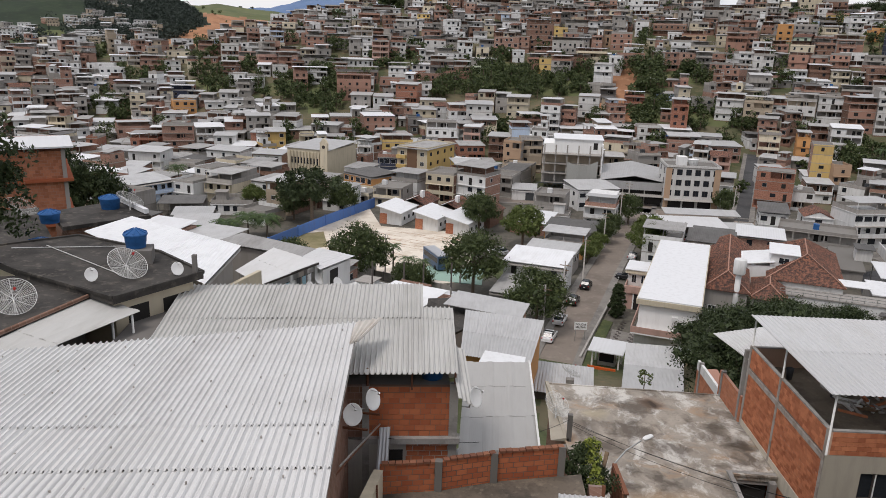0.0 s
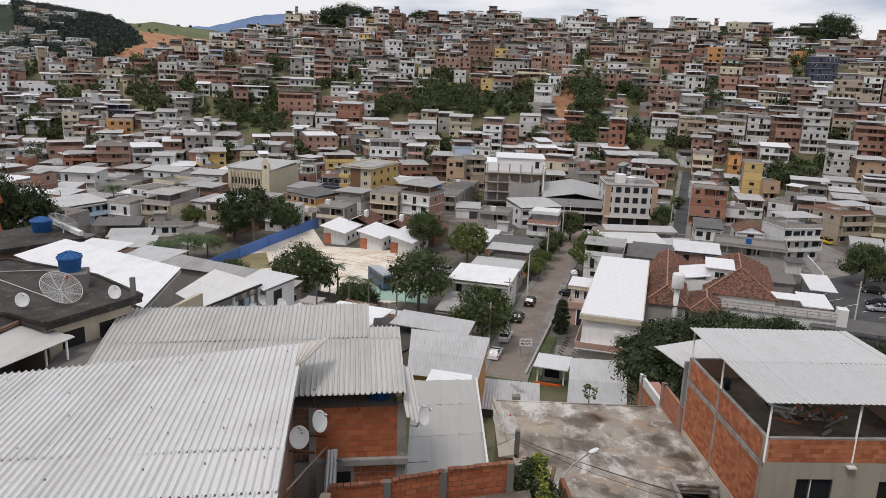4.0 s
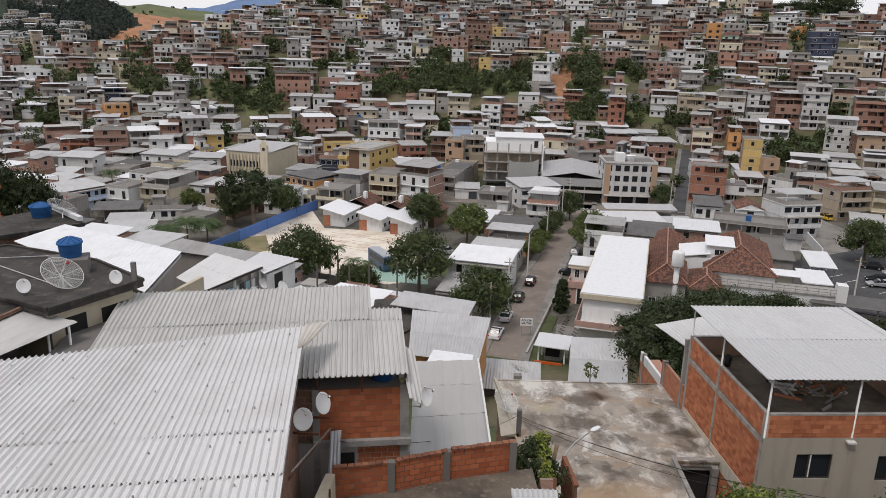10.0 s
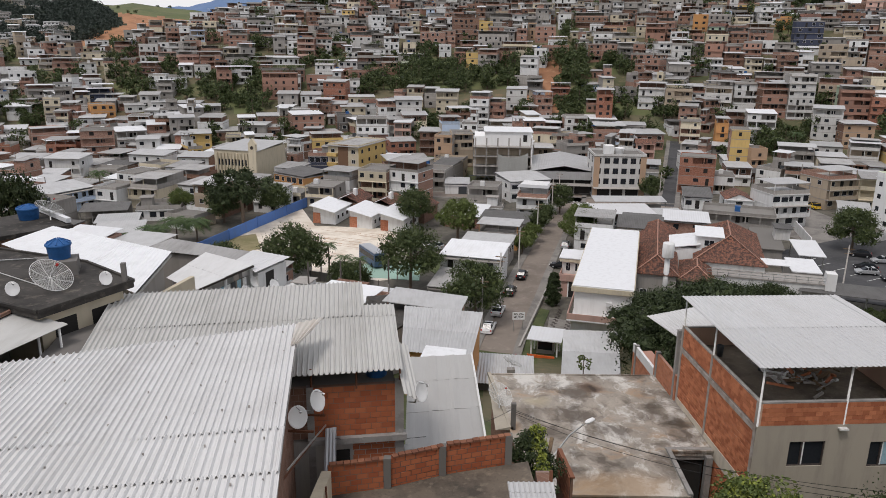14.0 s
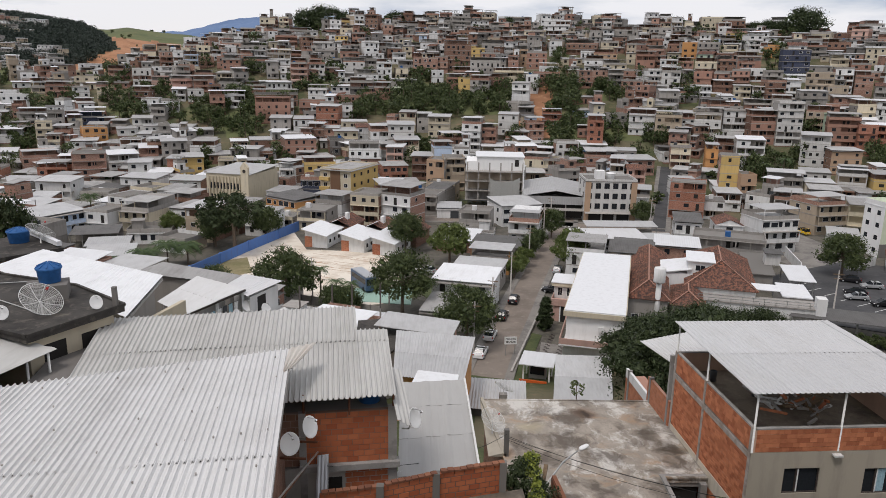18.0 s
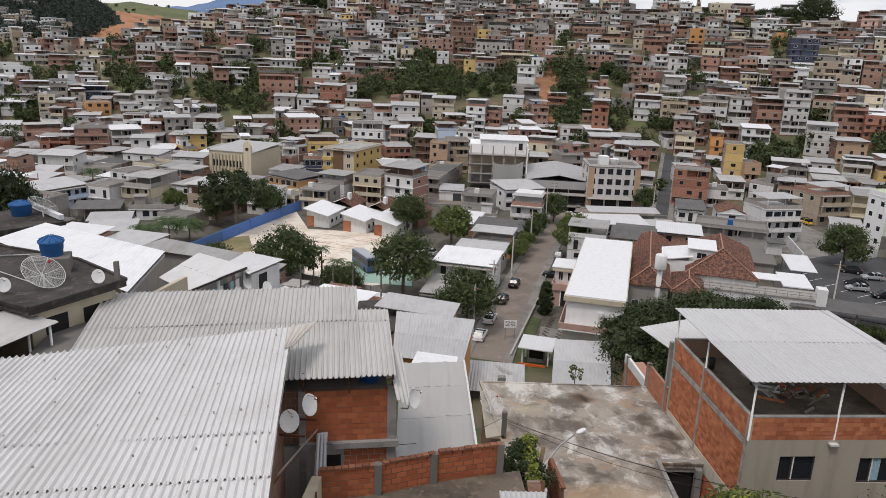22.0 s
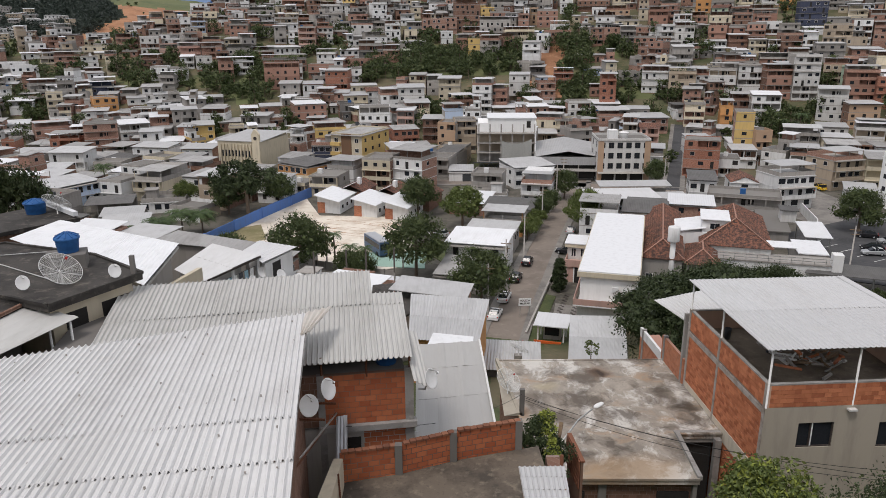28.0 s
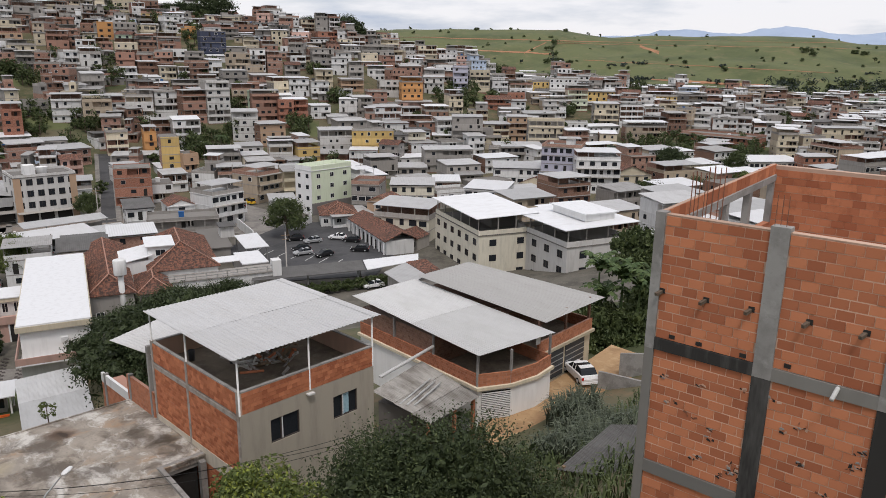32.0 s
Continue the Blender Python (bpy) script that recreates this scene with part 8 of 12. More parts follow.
tagged(lone("lawn", prism([(13.0, 102), (14.6, 101), (18.0, 113), (16.5, 114)], 0.0, 0.14, "grass"), "narrow clipped lawn beside the street", "lawn"), kind="structure")
gate = thing("gatehouse", "small kiosk under a white flat roof by the street", "kiosk", pose(14.9, 95.5, 0, 0, 0, -16))
part("roof", Solid().slant(-2.4, 2.4, -2.3, 2.3, 3.0, 3.2, 0.14, "white_roof"), gate)
for x in (-1.8, 1.8):
    for y in (-1.6, 1.6):
        part("post", Solid().box(x - 0.1, x + 0.1, y - 0.1, y + 0.1, 0, 3.0, "white_paint"), gate)
part("booth", Solid().box(-1.2, 1.2, -0.4, 1.4, 0, 2.5, "cement"), gate)
part("booth_glass", Solid().box(-1.0, 1.0, -0.45, -0.4, 1.0, 2.2, "glass_dark"), gate)
part("barrier", Solid().box(-2.2, 1.6, -2.6, -2.4, 0.3, 1.0, "orange_plastic"), gate, "orange plastic barrier")
take(15, 95, 4)
shed2 = thing("shed", "shed with a wide white corrugated roof", "shed")
roof_sheets(shed2, [(14.6, 80.5, 4.3), (21.6, 79.6, 4.2), (24.6, 93.6, 4.5), (17.0, 93.8, 4.6)], 0.5, 0.02, "metal_roof", "roof", (0, 0.5, 1), sharp=True)
part("wall", prism([(14.9, 81), (21.3, 80.2), (24.2, 93), (17.2, 93.2)], -1, 4.15, "white_wall"), shed2)
take(19, 87, 6)
# sign at the roadside
sign = thing("road_sign", "white roadside board with dark lettering on two posts", "sign", pose(11.9, 104.0, 0, 0, 0, 4))
part("board", Solid().box(-0.95, 0.95, 0, 0.06, 2.0, 3.2, "white_paint"), sign)
for x in (-0.7, 0.7):
    part("post", Solid().box(x - 0.05, x + 0.05, 0.06, 0.14, 0, 2.1, "steel"), sign)
for k, (txt, z) in enumerate((("POLICIA", 2.72), ("MILITAR", 2.25))):
    cu = bpy.data.curves.new("lettering", "FONT")
    cu.body, cu.size, cu.align_x, cu.extrude, cu.offset = txt, 0.42, "CENTER", 0.004, 0.012
    tmp = new("lettering", cu)
    me = bpy.data.meshes.new_from_object(tmp.evaluated_get(bpy.context.evaluated_depsgraph_get()))
    bpy.data.objects.remove(tmp)
    me.materials.append(M["frame_dark"])
    part("lettering", me, sign, m=pose(0, -0.008, z, 90, 0, 0))


def tiled_hip(name, label, x, y, turn, w, d, h, rise, wall, ridge=0.4, gable=False):
    """A low building under a hipped clay roof."""
    t = thing(name, label, "house", pose(x, y, 0, 0, 0, turn))
    part("wall", Solid().box(-w / 2 + 0.4, w / 2 - 0.4, 0.4, d - 0.4, -0.5, h, wall), t)
    r = d * ridge / 2
    cx = [(-w / 2, 0), (w / 2, 0), (w / 2, d), (-w / 2, d)]
    top = [(0, d / 2 - r), (0, d / 2 + r)]
    lo, hi = h - 0.1, h + rise
    v = [(*p, lo) for p in cx] + [(*p, hi) for p in top] + [(*p, lo - 0.12) for p in cx]
    bm = bmesh.new()
    vs = [bm.verts.new(p) for p in v]
    for f in ((0, 1, 4), (1, 2, 5, 4), (2, 3, 5), (3, 0, 4, 5), (6, 7, 1, 0), (7, 8, 2, 1), (8, 9, 3, 2), (9, 6, 0, 3), (9, 8, 7, 6)):
        bm.faces.new([vs[i] for i in f])
    me = bpy.data.meshes.new("roof")
    bm.to_mesh(me)
    bm.free()
    me.materials.append(M["clay_tile"])
    roof = part("roof", me, t, "blackened old clay tile roof")
    rows = Solid()
    rng_ = random.Random(int(x))
    n = int(w / 2 / 0.36)
    for side in (-1, 1):
        for k in range(n):
            q = k / n
            xx = side * (w / 2) * (1 - q)
            zz = lo + (hi - lo) * q
            span = (d / 2) * (1 - q) + r * q
            yy = d / 2 - span
            while yy < d / 2 + span - 0.3:
                ln = 0.45
                rows.hexa([(xx, yy, zz), (xx, yy + 0.2, zz + 0.07), (xx - side * 0.4, yy + 0.2, zz + 0.07 + (hi - lo) * 0.4 / (w / 2)), (xx - side * 0.4, yy, zz + (hi - lo) * 0.4 / (w / 2)), (xx, yy, zz + 0.05), (xx, yy + 0.2, zz + 0.11), (xx - side * 0.4, yy + 0.2, zz + 0.10 + (hi - lo) * 0.4 / (w / 2)), (xx - side * 0.4, yy, zz + 0.04 + (hi - lo) * 0.4 / (w / 2))], "clay_tile")
                yy += ln + rng_.uniform(-0.04, 0.05)
    tagged(part("tiles", rows, roof), kind="stuff")
    for a, b in (((-w / 2, 0), top[0]), ((w / 2, 0), top[0]), ((w / 2, d), top[1]), ((-w / 2, d), top[1])):
        part("hip_ridge", Solid().beam((*a, lo + 0.06), (*b, hi + 0.06), 0.09, "salmon_wall"), roof)
    part("ridge", Solid().beam((*top[0], hi + 0.06), (*top[1], hi + 0.06), 0.1, "salmon_wall"), roof)
    for k in range(max(2, int(w / 3))):
        framed_window(t, -w / 2 + w * (k + 0.5) / max(2, int(w / 3)), 1.0, 1.1, 1.0, 0.4)
    return t


tiled_hip("tiled_house", "low house under a blackened clay tile hip roof", 51.3, 124.0, -18, 12.5, 24, 5.2, 3.6, "white_wall", 0.5)
take(54, 132, 8), take(57, 142, 8)
tiled_hip("tiled_house", "long house under an old clay tile roof beside the hall", 36.5, 118.0, -16, 7.5, 34, 5.0, 2.4, "cement", 0.8)
take(40, 128, 5), take(43, 140, 6)
tiled_hip("tiled_house", "small tiled house behind a white annex", 43.5, 118.0, -18, 6, 12, 3.8, 1.6, "cement", 0.4)
an = thing("annex", "white rendered annex with a white flat roof", "house", pose(46.5, 130.5, 0, 0, 0, -18))
part("wall", Solid().box(-5, 5, 0, 9, 0, 6.0, "white_paint"), an)
part("roof", Solid().slant(-5.3, 1.5, -0.3, 9.3, 5.6, 6.9, 0.14, "white_slab", "x"), an)
part("upper_room", Solid().box(0.8, 5.2, 0.5, 8, 6.0, 8.4, "white_paint"), an)
part("roof", Solid().box(0.4, 5.6, 0.1, 8.4, 8.4, 8.55, "white_slab"), an)
framed_window(an, 3.0, 6.7, 1.6, 1.0, 0.5)
take(48, 134, 6)
wt = thing("water_tower", "white concrete water tower on a slim column", "water tower", pose(38.2, 118.0, 0))
part("column", lathe([(0.01, 0), (0.45, 0), (0.45, 8.0), (0.01, 8.0)], 16, "white_wall"), wt)
part("tank", lathe([(0.01, 8), (0.95, 8.0), (0.98, 8.1), (0.98, 10.4), (0.9, 10.5), (0.01, 10.5)], 20, "white_wall"), wt)
terr = thing("terrace_building", "low white building with a roof terrace and rails", "building", pose(55.3, 119.0, 0, 0, 0, -16))
part("wall", Solid().box(-9.2, 10.5, 0, 4.5, -0.5, 3.8, "white_wall"), terr)
part("roof", Solid().box(-9.4, 10.7, -0.2, 4.7, 3.8, 4.0, "cement"), terr)
for z in (4.5, 5.0):
    part("rail", Solid().beam((-9.3, -0.1, z), (10.6, -0.1, z), 0.04, "steel"), terr)
for k in range(12):
    part("baluster", Solid().box(-9.3 + k * 1.8, -9.22 + k * 1.8, -0.14, -0.06, 4.0, 5.0, "steel"), terr)
part("awning", Solid().slant(-8.8, 4.8, 4.7, 6.6, 5.2, 5.8, 0.1, "white_slab"), terr)
part("white_deck", Solid().box(5.2, 10.2, 5, 14, 4.2, 4.4, "white_slab"), terr)
part("deck_base", Solid().box(5.3, 10.1, 5.1, 13.9, 0, 4.2, "cement"), terr)
part("end_tower", Solid().box(9.6, 11.2, -0.6, 1.4, 0, 6.0, "white_wall"), terr)
take(55, 121, 4), take(63, 121, 5), take(66, 130, 6)
for i, (x, y, w, d, z, t_) in enumerate(((41.5, 170, 17, 9, 4.2, 3), (51.5, 168, 11, 7, 3.9, 3), (47, 180, 18, 5, 4.5, 1), (-80.5, 171.1, 10.8, 8, 3.2, 15), (-72.8, 160.0, 9.3, 7, 3.2, 15), (-68.6, 151.2, 10.1, 9, 3.4, 15))):
    cp = thing("carport", "long low carport under pale grey sheets", "carport", pose(x, y, 0, 0, 0, t_))
    part("roof", Solid().slant(-w / 2, w / 2, -d / 2, d / 2, z, z + 0.5, 0.1, ("pale_sheet", "metal_roof", "metal_roof", "dark_fibre_roof", "metal_roof", "metal_roof")[i]), cp)
    for k in range(5):
        part("post", Solid().box(-w / 2 + 0.3 + k * (w - 0.6) / 4 - 0.08, -w / 2 + 0.3 + k * (w - 0.6) / 4 + 0.08, -d / 2 + 0.3, -d / 2 + 0.46, 0, z + 0.02, "steel"), cp)
    part("back_wall", Solid().box(-w / 2, w / 2, d / 2 - 0.4, d / 2 - 0.2, 0, 3.0, "cement"), cp)
    take(x, y, w * 0.4)
    if i > 2:
        continue
    take(x + 6, y, 5), take(x - 5, y, 5)
    for k in range(3):
        car(x - w / 3 + k * w / 3, y - 0.3, t_ + 3, ("paint_black", "paint_silver", "paint_red")[(i + k) % 3], 0.05)

# low white-roofed school huts on the square, with raised dark roofs behind
for k, (x, y, t_) in enumerate(((-28.2, 170.0, -16), (-19.0, 166.0, -19), (-11.5, 163.0, -20))):
    hut = thing("hut", "small white hut under a sloping white roof", "hut", pose(x, y, 0, 0, 0, t_), group="huts on the square")
    part("wall", Solid().box(-2.9, 2.9, 0.4, 9.5, 0, 3.0, "white_wall"), hut)
    part("front_panel", Solid().box(-2.9, -1.0, 0.3, 0.42, 0, 2.6, "brick_wall"), hut)
    part("roof", Solid().slant(-3.3, 3.2, -0.8, 10.2, 4.45, 3.1, 0.14, "white_slab", "x"), hut)
    part("eave_wall", Solid().hexa([(-2.9, 0.4, 3.0), (2.9, 0.4, 3.0), (2.9, 9.5, 3.0), (-2.9, 9.5, 3.0), (-2.9, 0.4, 4.4), (2.9, 0.4, 3.15), (2.9, 9.5, 3.15), (-2.9, 9.5, 4.4)], "white_wall"), hut)
    for i in range(3):
        s = Solid()
        side_window(s, 2.9, 1.1, 0.9, 0.9, 2.0 + i * 2.6, "frame_white", 1)
        part("window", s, hut)
    back = thing("tiled_hut", "dark tiled hut with white gable fins", "hut", pose(x + 4.2, y + 9.5, 0, 0, 0, t_), group="tiled huts")
    part("wall", Solid().box(-3.4, 3.4, 0, 9, 0, 3.2, "old_brick_wall"), back)
    part("roof", Solid().slant(-3.8, 0, -0.4, 9.4, 3.2, 5.0, 0.15, "clay_tile", "x").slant(0, 3.8, -0.4, 9.4, 5.0, 3.2, 0.15, "clay_tile", "x"), back)
    part("gable_fin", Solid().hexa([(-1.6, -0.5, 4.2), (1.4, -0.5, 5.6), (1.4, 1.4, 5.6), (-1.6, 1.4, 4.2), (-1.6, -0.5, 4.35), (1.4, -0.5, 5.75), (1.4, 1.4, 5.75), (-1.6, 1.4, 4.35)], "white_slab"), back)
    part("chimney", Solid().box(0.6, 1.4, 3, 4.4, 4.0, 6.2, "white_paint"), back)
    take(x, y + 4, 5), take(x + 4.2, y + 13, 6)
court_fence = thing("court_fence", "grey panel fence along the edge of the ball court", "fence")
for k in range(9):
    x, y = -25.8 + k * 1.85, 128.6 - k * 0.78
    part("panel", prism([(x + 0.06, y), (x + 1.8, y - 0.75), (x + 1.83, y - 0.67), (x + 0.09, y + 0.08)], 0, 1.8, "cement"), court_fence)
    part("post", Solid().box(x - 0.07, x + 0.07, y - 0.07, y + 0.07, 0, 1.95, "cement_dark"), court_fence)
bus = thing("bus", "dark blue bus parked on the square", "bus", pose(-13.6, 138.4, 0.1, 0, 0, 28))
part("body", Solid().box(-1.2, 1.2, -4, 4, 0.4, 3.0, "paint_blue"), bus)
part("roof", Solid().box(-1.1, 1.1, -3.8, 3.8, 3.0, 3.15, "paint_silver"), bus)
for sx in (-1.21, 1.21):
    part("window_band", Solid().box(min(sx, sx * 0.98), max(sx, sx * 0.98), -3.6, 3.6, 1.6, 2.6, "car_glass"), bus)
part("windscreen", Solid().box(-1.05, 1.05, -4.03, -3.98, 1.5, 2.7, "car_glass"), bus)
for sx in (-1, 1):
    for yy in (-2.5, 2.4):
        part("wheel", tube([(sx * 0.95, yy, 0.5), (sx * 1.22, yy, 0.5)], 0.5, 14, "rubber"), bus)

# cars on the street and in the car park
for x, y, t_, p in ((15.2, 130.4, -15, "paint_black"), (12.2, 121.3, -15, "paint_black"), (9.4, 111.5, -15, "paint_white"), (7.4, 104.2, -15, "paint_white"), (23.4, 136.6, 70, "paint_black"), (26.8, 151.5, -16, "paint_silver"), (-4.0, 150.5, 60, "paint_white"), (-1.4, 149.4, 60, "paint_silver"), (-6.8, 152.0, 60, "paint_white"),
                    (87.6, 146.5, 65, "paint_black"), (89.6, 142.0, 80, "paint_silver"), (83.6, 137.4, 75, "paint_black"), (82.2, 134.4, 78, "paint_silver"), (85.0, 130.4, 85, "paint_black"), (96.0, 141.2, 40, "paint_white"), (97.0, 137.0, 40, "paint_black"), (93.6, 129.0, 45, "paint_black"), (79.8, 105.9, 75, "paint_white"), (95, 189, 20, "paint_black")):
    car(x, y, t_, p, 0.1)
car(100.2, 192.7, 15, "paint_yellow", 0.0, "van", "yellow van parked beside a house")

# right-hand blocks
b1 = block("apartment_block", "cream three-storey block with an open top floor under pale sheets", 104.6, 109.5, -110, 23, 12.5, 3, "pale_cream_wall", 6, fh=3.15, parapet=0.9, wsize=(1.4, 1.2), z=-1.3, frame="frame_dark")
part("sheet_roof", Solid().slant(-12, 12, -0.8, 13.2, 13.0, 13.4, 0.12, "white_roof"), b1)
for k in range(6):
    part("roof_post", Solid().box(-11 + k * 4.3, -10.8 + k * 4.3, 0.2, 0.35, 9.6, 13.02, "cement"), b1)
    part("roof_post", Solid().box(-11 + k * 4.3, -10.8 + k * 4.3, 12.1, 12.25, 9.6, 13.35, "cement"), b1)
for y in (4.2, 8.2):
    part("roof_post", Solid().box(11.2, 11.4, y, y + 0.2, 9.6, 13.2, "cement"), b1)
# added inner block, there to darken the open floor under the roof
part("stair_room", Solid().box(-6, 6, 5.5, 11.5, 9.6, 12.6, "cement_wet"), b1)
b2 = block("apartment_block", "grey-white three-storey block, open top floor under a white roof", 109.2, 90.0, -107, 18, 15, 3, "grey_white_wall", 4, fh=3.2, parapet=1.0, wsize=(1.5, 1.3), z=-1.4, frame="frame_dark")
part("sheet_roof", Solid().slant(-10, 10, -1.2, 16.2, 13.2, 13.6, 0.12, "white_roof"), b2)
for k in range(5):
    part("roof_post", Solid().box(-8.9 + k * 4.4, -8.7 + k * 4.4, 0.2, 0.4, 9.75, 13.25, "cement"), b2)
for y in (4.5, 9.5, 14.4):
    part("roof_post", Solid().box(8.5, 8.7, y, y + 0.2, 9.75, 13.4, "cement"), b2)
# same added infill, keeps this open top floor dark
part("stair_room", Solid().box(-5, 5, 6, 13, 9.75, 13.1, "cement_wet"), b2)
part("upper_room", Solid().box(-5, 6, 6, 13, 13.6, 15.0, "white_paint"), b2)
part("upper_roof", Solid().box(-5.6, 6.6, 5.4, 13.6, 15.0, 15.2, "white_slab"), b2)
b3 = block("apartment_block", "pale green four-storey block beside a white one", 113.2, 168.6, 6, 14.2, 7, 4, "pale_green_wall", 3, fh=3.0, parapet=1.2, roof="white_slab")
part("white_end", Solid().box(-7.16, -7.11, -0.05, 7.0, 0, 13.3, "white_paint"), b3)
part("base_storey", Solid().box(-7.2, 7.1, -0.5, -0.02, 0, 3.2, "cement_dark"), b3)
lt = thing("tiled_row", "long low row under an orange clay tile roof", "building", pose(99.3, 134.5, 0, 0, 0, -107))
part("wall", Solid().box(-12.5, 12.5, 0.4, 7, -0.3, 3.2, "white_wall"), lt)
part("roof", Solid().slant(-13, 13, -0.2, 4, 3.1, 4.9, 0.16, "clay_tile").slant(-13, 13, 4, 8, 4.9, 3.1, 0.16, "clay_tile"), lt)
for k in range(9):
    part("column", Solid().box(-12 + 3 * k - 0.1, -12 + 3 * k + 0.1, -0.2, 0.1, 0, 3.1, "white_paint"), lt)
    part("door", Solid().box(-11 + 2.7 * k, -10 + 2.7 * k, 0.36, 0.42, 0, 2.1, "opening"), lt)
take(101, 140, 7), take(98, 128, 6)
th = tiled_hip("tiled_house", "house under a brown clay tile roof by the car park", 104, 152, -30, 10, 10, 3.2, 2.2, "white_wall", 0.3)
lr = thing("lot_canopy", "long dark canopy roof along the car park edge", "canopy")
part("roof", Solid().hexa([(60, 116, 2.9), (80, 108.5, 2.9), (83, 114, 3.1), (64, 121.5, 3.1), (60, 116, 3.0), (80, 108.5, 3.0), (83, 114, 3.2), (64, 121.5, 3.2)], "dark_fibre_roof"), lr)
part("white_roof", Solid().hexa([(80.3, 108.3, 2.9), (92, 107, 2.9), (95, 110.5, 3.1), (83.3, 113.8, 3.1), (80.3, 108.3, 3.0), (92, 107, 3.0), (95, 110.5, 3.2), (83.3, 113.8, 3.2)], "white_slab"), lr)
part("tile_end", Solid().hexa([(83.8, 95.2, 3.6), (88.8, 96.1, 3.6), (90.5, 103.2, 4.3), (86.2, 103.9, 4.3), (83.8, 95.2, 3.75), (88.8, 96.1, 3.75), (90.5, 103.2, 4.45), (86.2, 103.9, 4.45)], "clay_tile"), lr)
part("sheet_end", Solid().hexa([(78.0, 93.9, 3.4), (83.7, 95.2, 4.3), (86.1, 103.9, 4.3), (80.6, 103.6, 3.4), (78.0, 93.9, 3.5), (83.7, 95.2, 4.4), (86.1, 103.9, 4.4), (80.6, 103.6, 3.5)], "metal_roof"), lr)
part("end_wall", prism([(79.0, 94.6), (88.2, 96.4), (89.8, 102.8), (81.2, 103.2)], -0.5, 3.42, "cement"), lr)
for x, y in ((61, 116.5), (70, 113), (79, 109.6), (64.5, 120.5), (82, 113), (91, 107.8), (94, 110)):
    part("post", Solid().box(x - 0.1, x + 0.1, y - 0.1, y + 0.1, -0.2, 3.0, "steel"), lr)
take(72, 114, 6), take(86, 108, 8)
for x, y in ((6.3, 104), (10.0, 117), (14.9, 134), (21.4, 158), (27.8, 180), (32.0, 196), (46, 208), (-8, 128), (-22, 128), (72, 124), (59.5, 196)):
    up = thing("utility_pole", "slender concrete utility pole with a crossarm", "utility pole", pose(x, y, 0, 0, 0, -16), group="utility poles")
    part("pole", tube([(0, 0, -0.5), (0, 0, 8.8)], (0.16, 0.1), 8, "cement"), up)
    part("crossarm", Solid().box(-0.9, 0.9, -0.06, 0.06, 8.0, 8.12, "wood"), up)
    part("crossarm", Solid().box(-0.7, 0.7, -0.05, 0.05, 7.2, 7.3, "wood"), up)


for a in (-10.8, -8.2, -6.6, -4.3):
    x, y = 112 * math.sin(radians(a)), 112 * math.cos(radians(a))
    lone("lamp_post", tube([(x, y, -0.5), (x, y, 9.0)], (0.17, 0.12), 8, "frame_dark"), "dark timber post at the edge of the ball court", "post", group="court posts")


# roofs stepping down behind the brick house
step = thing("house", "low orange-walled house under a grey corrugated roof", "house")
roof_sheets(step, [(-4.0, 69.5, 12.0), (3.2, 68.0, 12.0), (5.0, 80.0, 12.3), (-4.3, 82.0, 12.3)], 0.35, 0.06, "metal_roof", "roof", (0, 0.5, 1.0))
part("wall", prism([(-3.6, 70), (2.9, 68.6), (4.6, 79.4), (-4, 81.2)], 2, 11.9, "orange_wall"), step)
part("white_roof", Solid().hexa([(-2.6, 60.8, 13.4), (2.0, 60.2, 13.4), (2.6, 66.2, 13.6), (-1.4, 67.2, 13.6), (-2.6, 60.8, 13.5), (2.0, 60.2, 13.5), (2.6, 66.2, 13.7), (-1.4, 67.2, 13.7)], "white_slab"), step)
part("lower_wall", prism([(-2.4, 61), (1.8, 60.5), (2.4, 66), (-1.2, 67)], 4, 13.4, "cement"), step)
stp = thing("house", "house with a dark flat roof and white canopy", "house")
part("roof_slab", prism([(-9, 76), (-3.8, 84), (-2.2, 95), (-10, 93)], 9.2, 9.5, "dark_slab"), stp)
part("wall", prism([(-8.7, 76.5), (-4.2, 84), (-2.6, 94.6), (-9.7, 92.6)], 0, 9.2, "cement"), stp)
part("canopy", Solid().hexa([(-7.5, 88, 10.6), (2.5, 85, 10.4), (3.6, 90, 10.6), (-6, 93, 10.8), (-7.5, 88, 10.7), (2.5, 85, 10.5), (3.6, 90, 10.7), (-6, 93, 10.9)], "metal_roof"), stp)
for x, y in ((-6.8, 88.6), (2.2, 85.8), (3.0, 89.4)):
    part("post", Solid().box(x - 0.1, x + 0.1, y - 0.1, y + 0.1, 0, 10.5, "pink_wall"), stp)
water_tank(-6.2, 79.0, 9.5, 0.9, 1.1)
gr = thing("shed", "low shed under grey corrugated sheets beside the street", "shed")
roof_sheets(gr, [(3.2, 74, 6.3), (10.4, 73, 6.3), (11.2, 80.5, 6.6), (4.0, 81.5, 6.6)], 0.35, 0.06, "metal_roof", "roof")
part("wall", prism([(3.5, 74.4), (10, 73.5), (10.8, 80), (4.3, 81)], 0, 6.3, "cement_dark"), gr)
mesh_dish(7.6, 71.5, 9.2, 40, 45, 1.1, 0.6)
lone("dish_stand", Solid().box(7.2, 8.0, 71.2, 71.9, 3, 9.2, "cement"), "concrete stub carrying a mesh dish", "stub column")


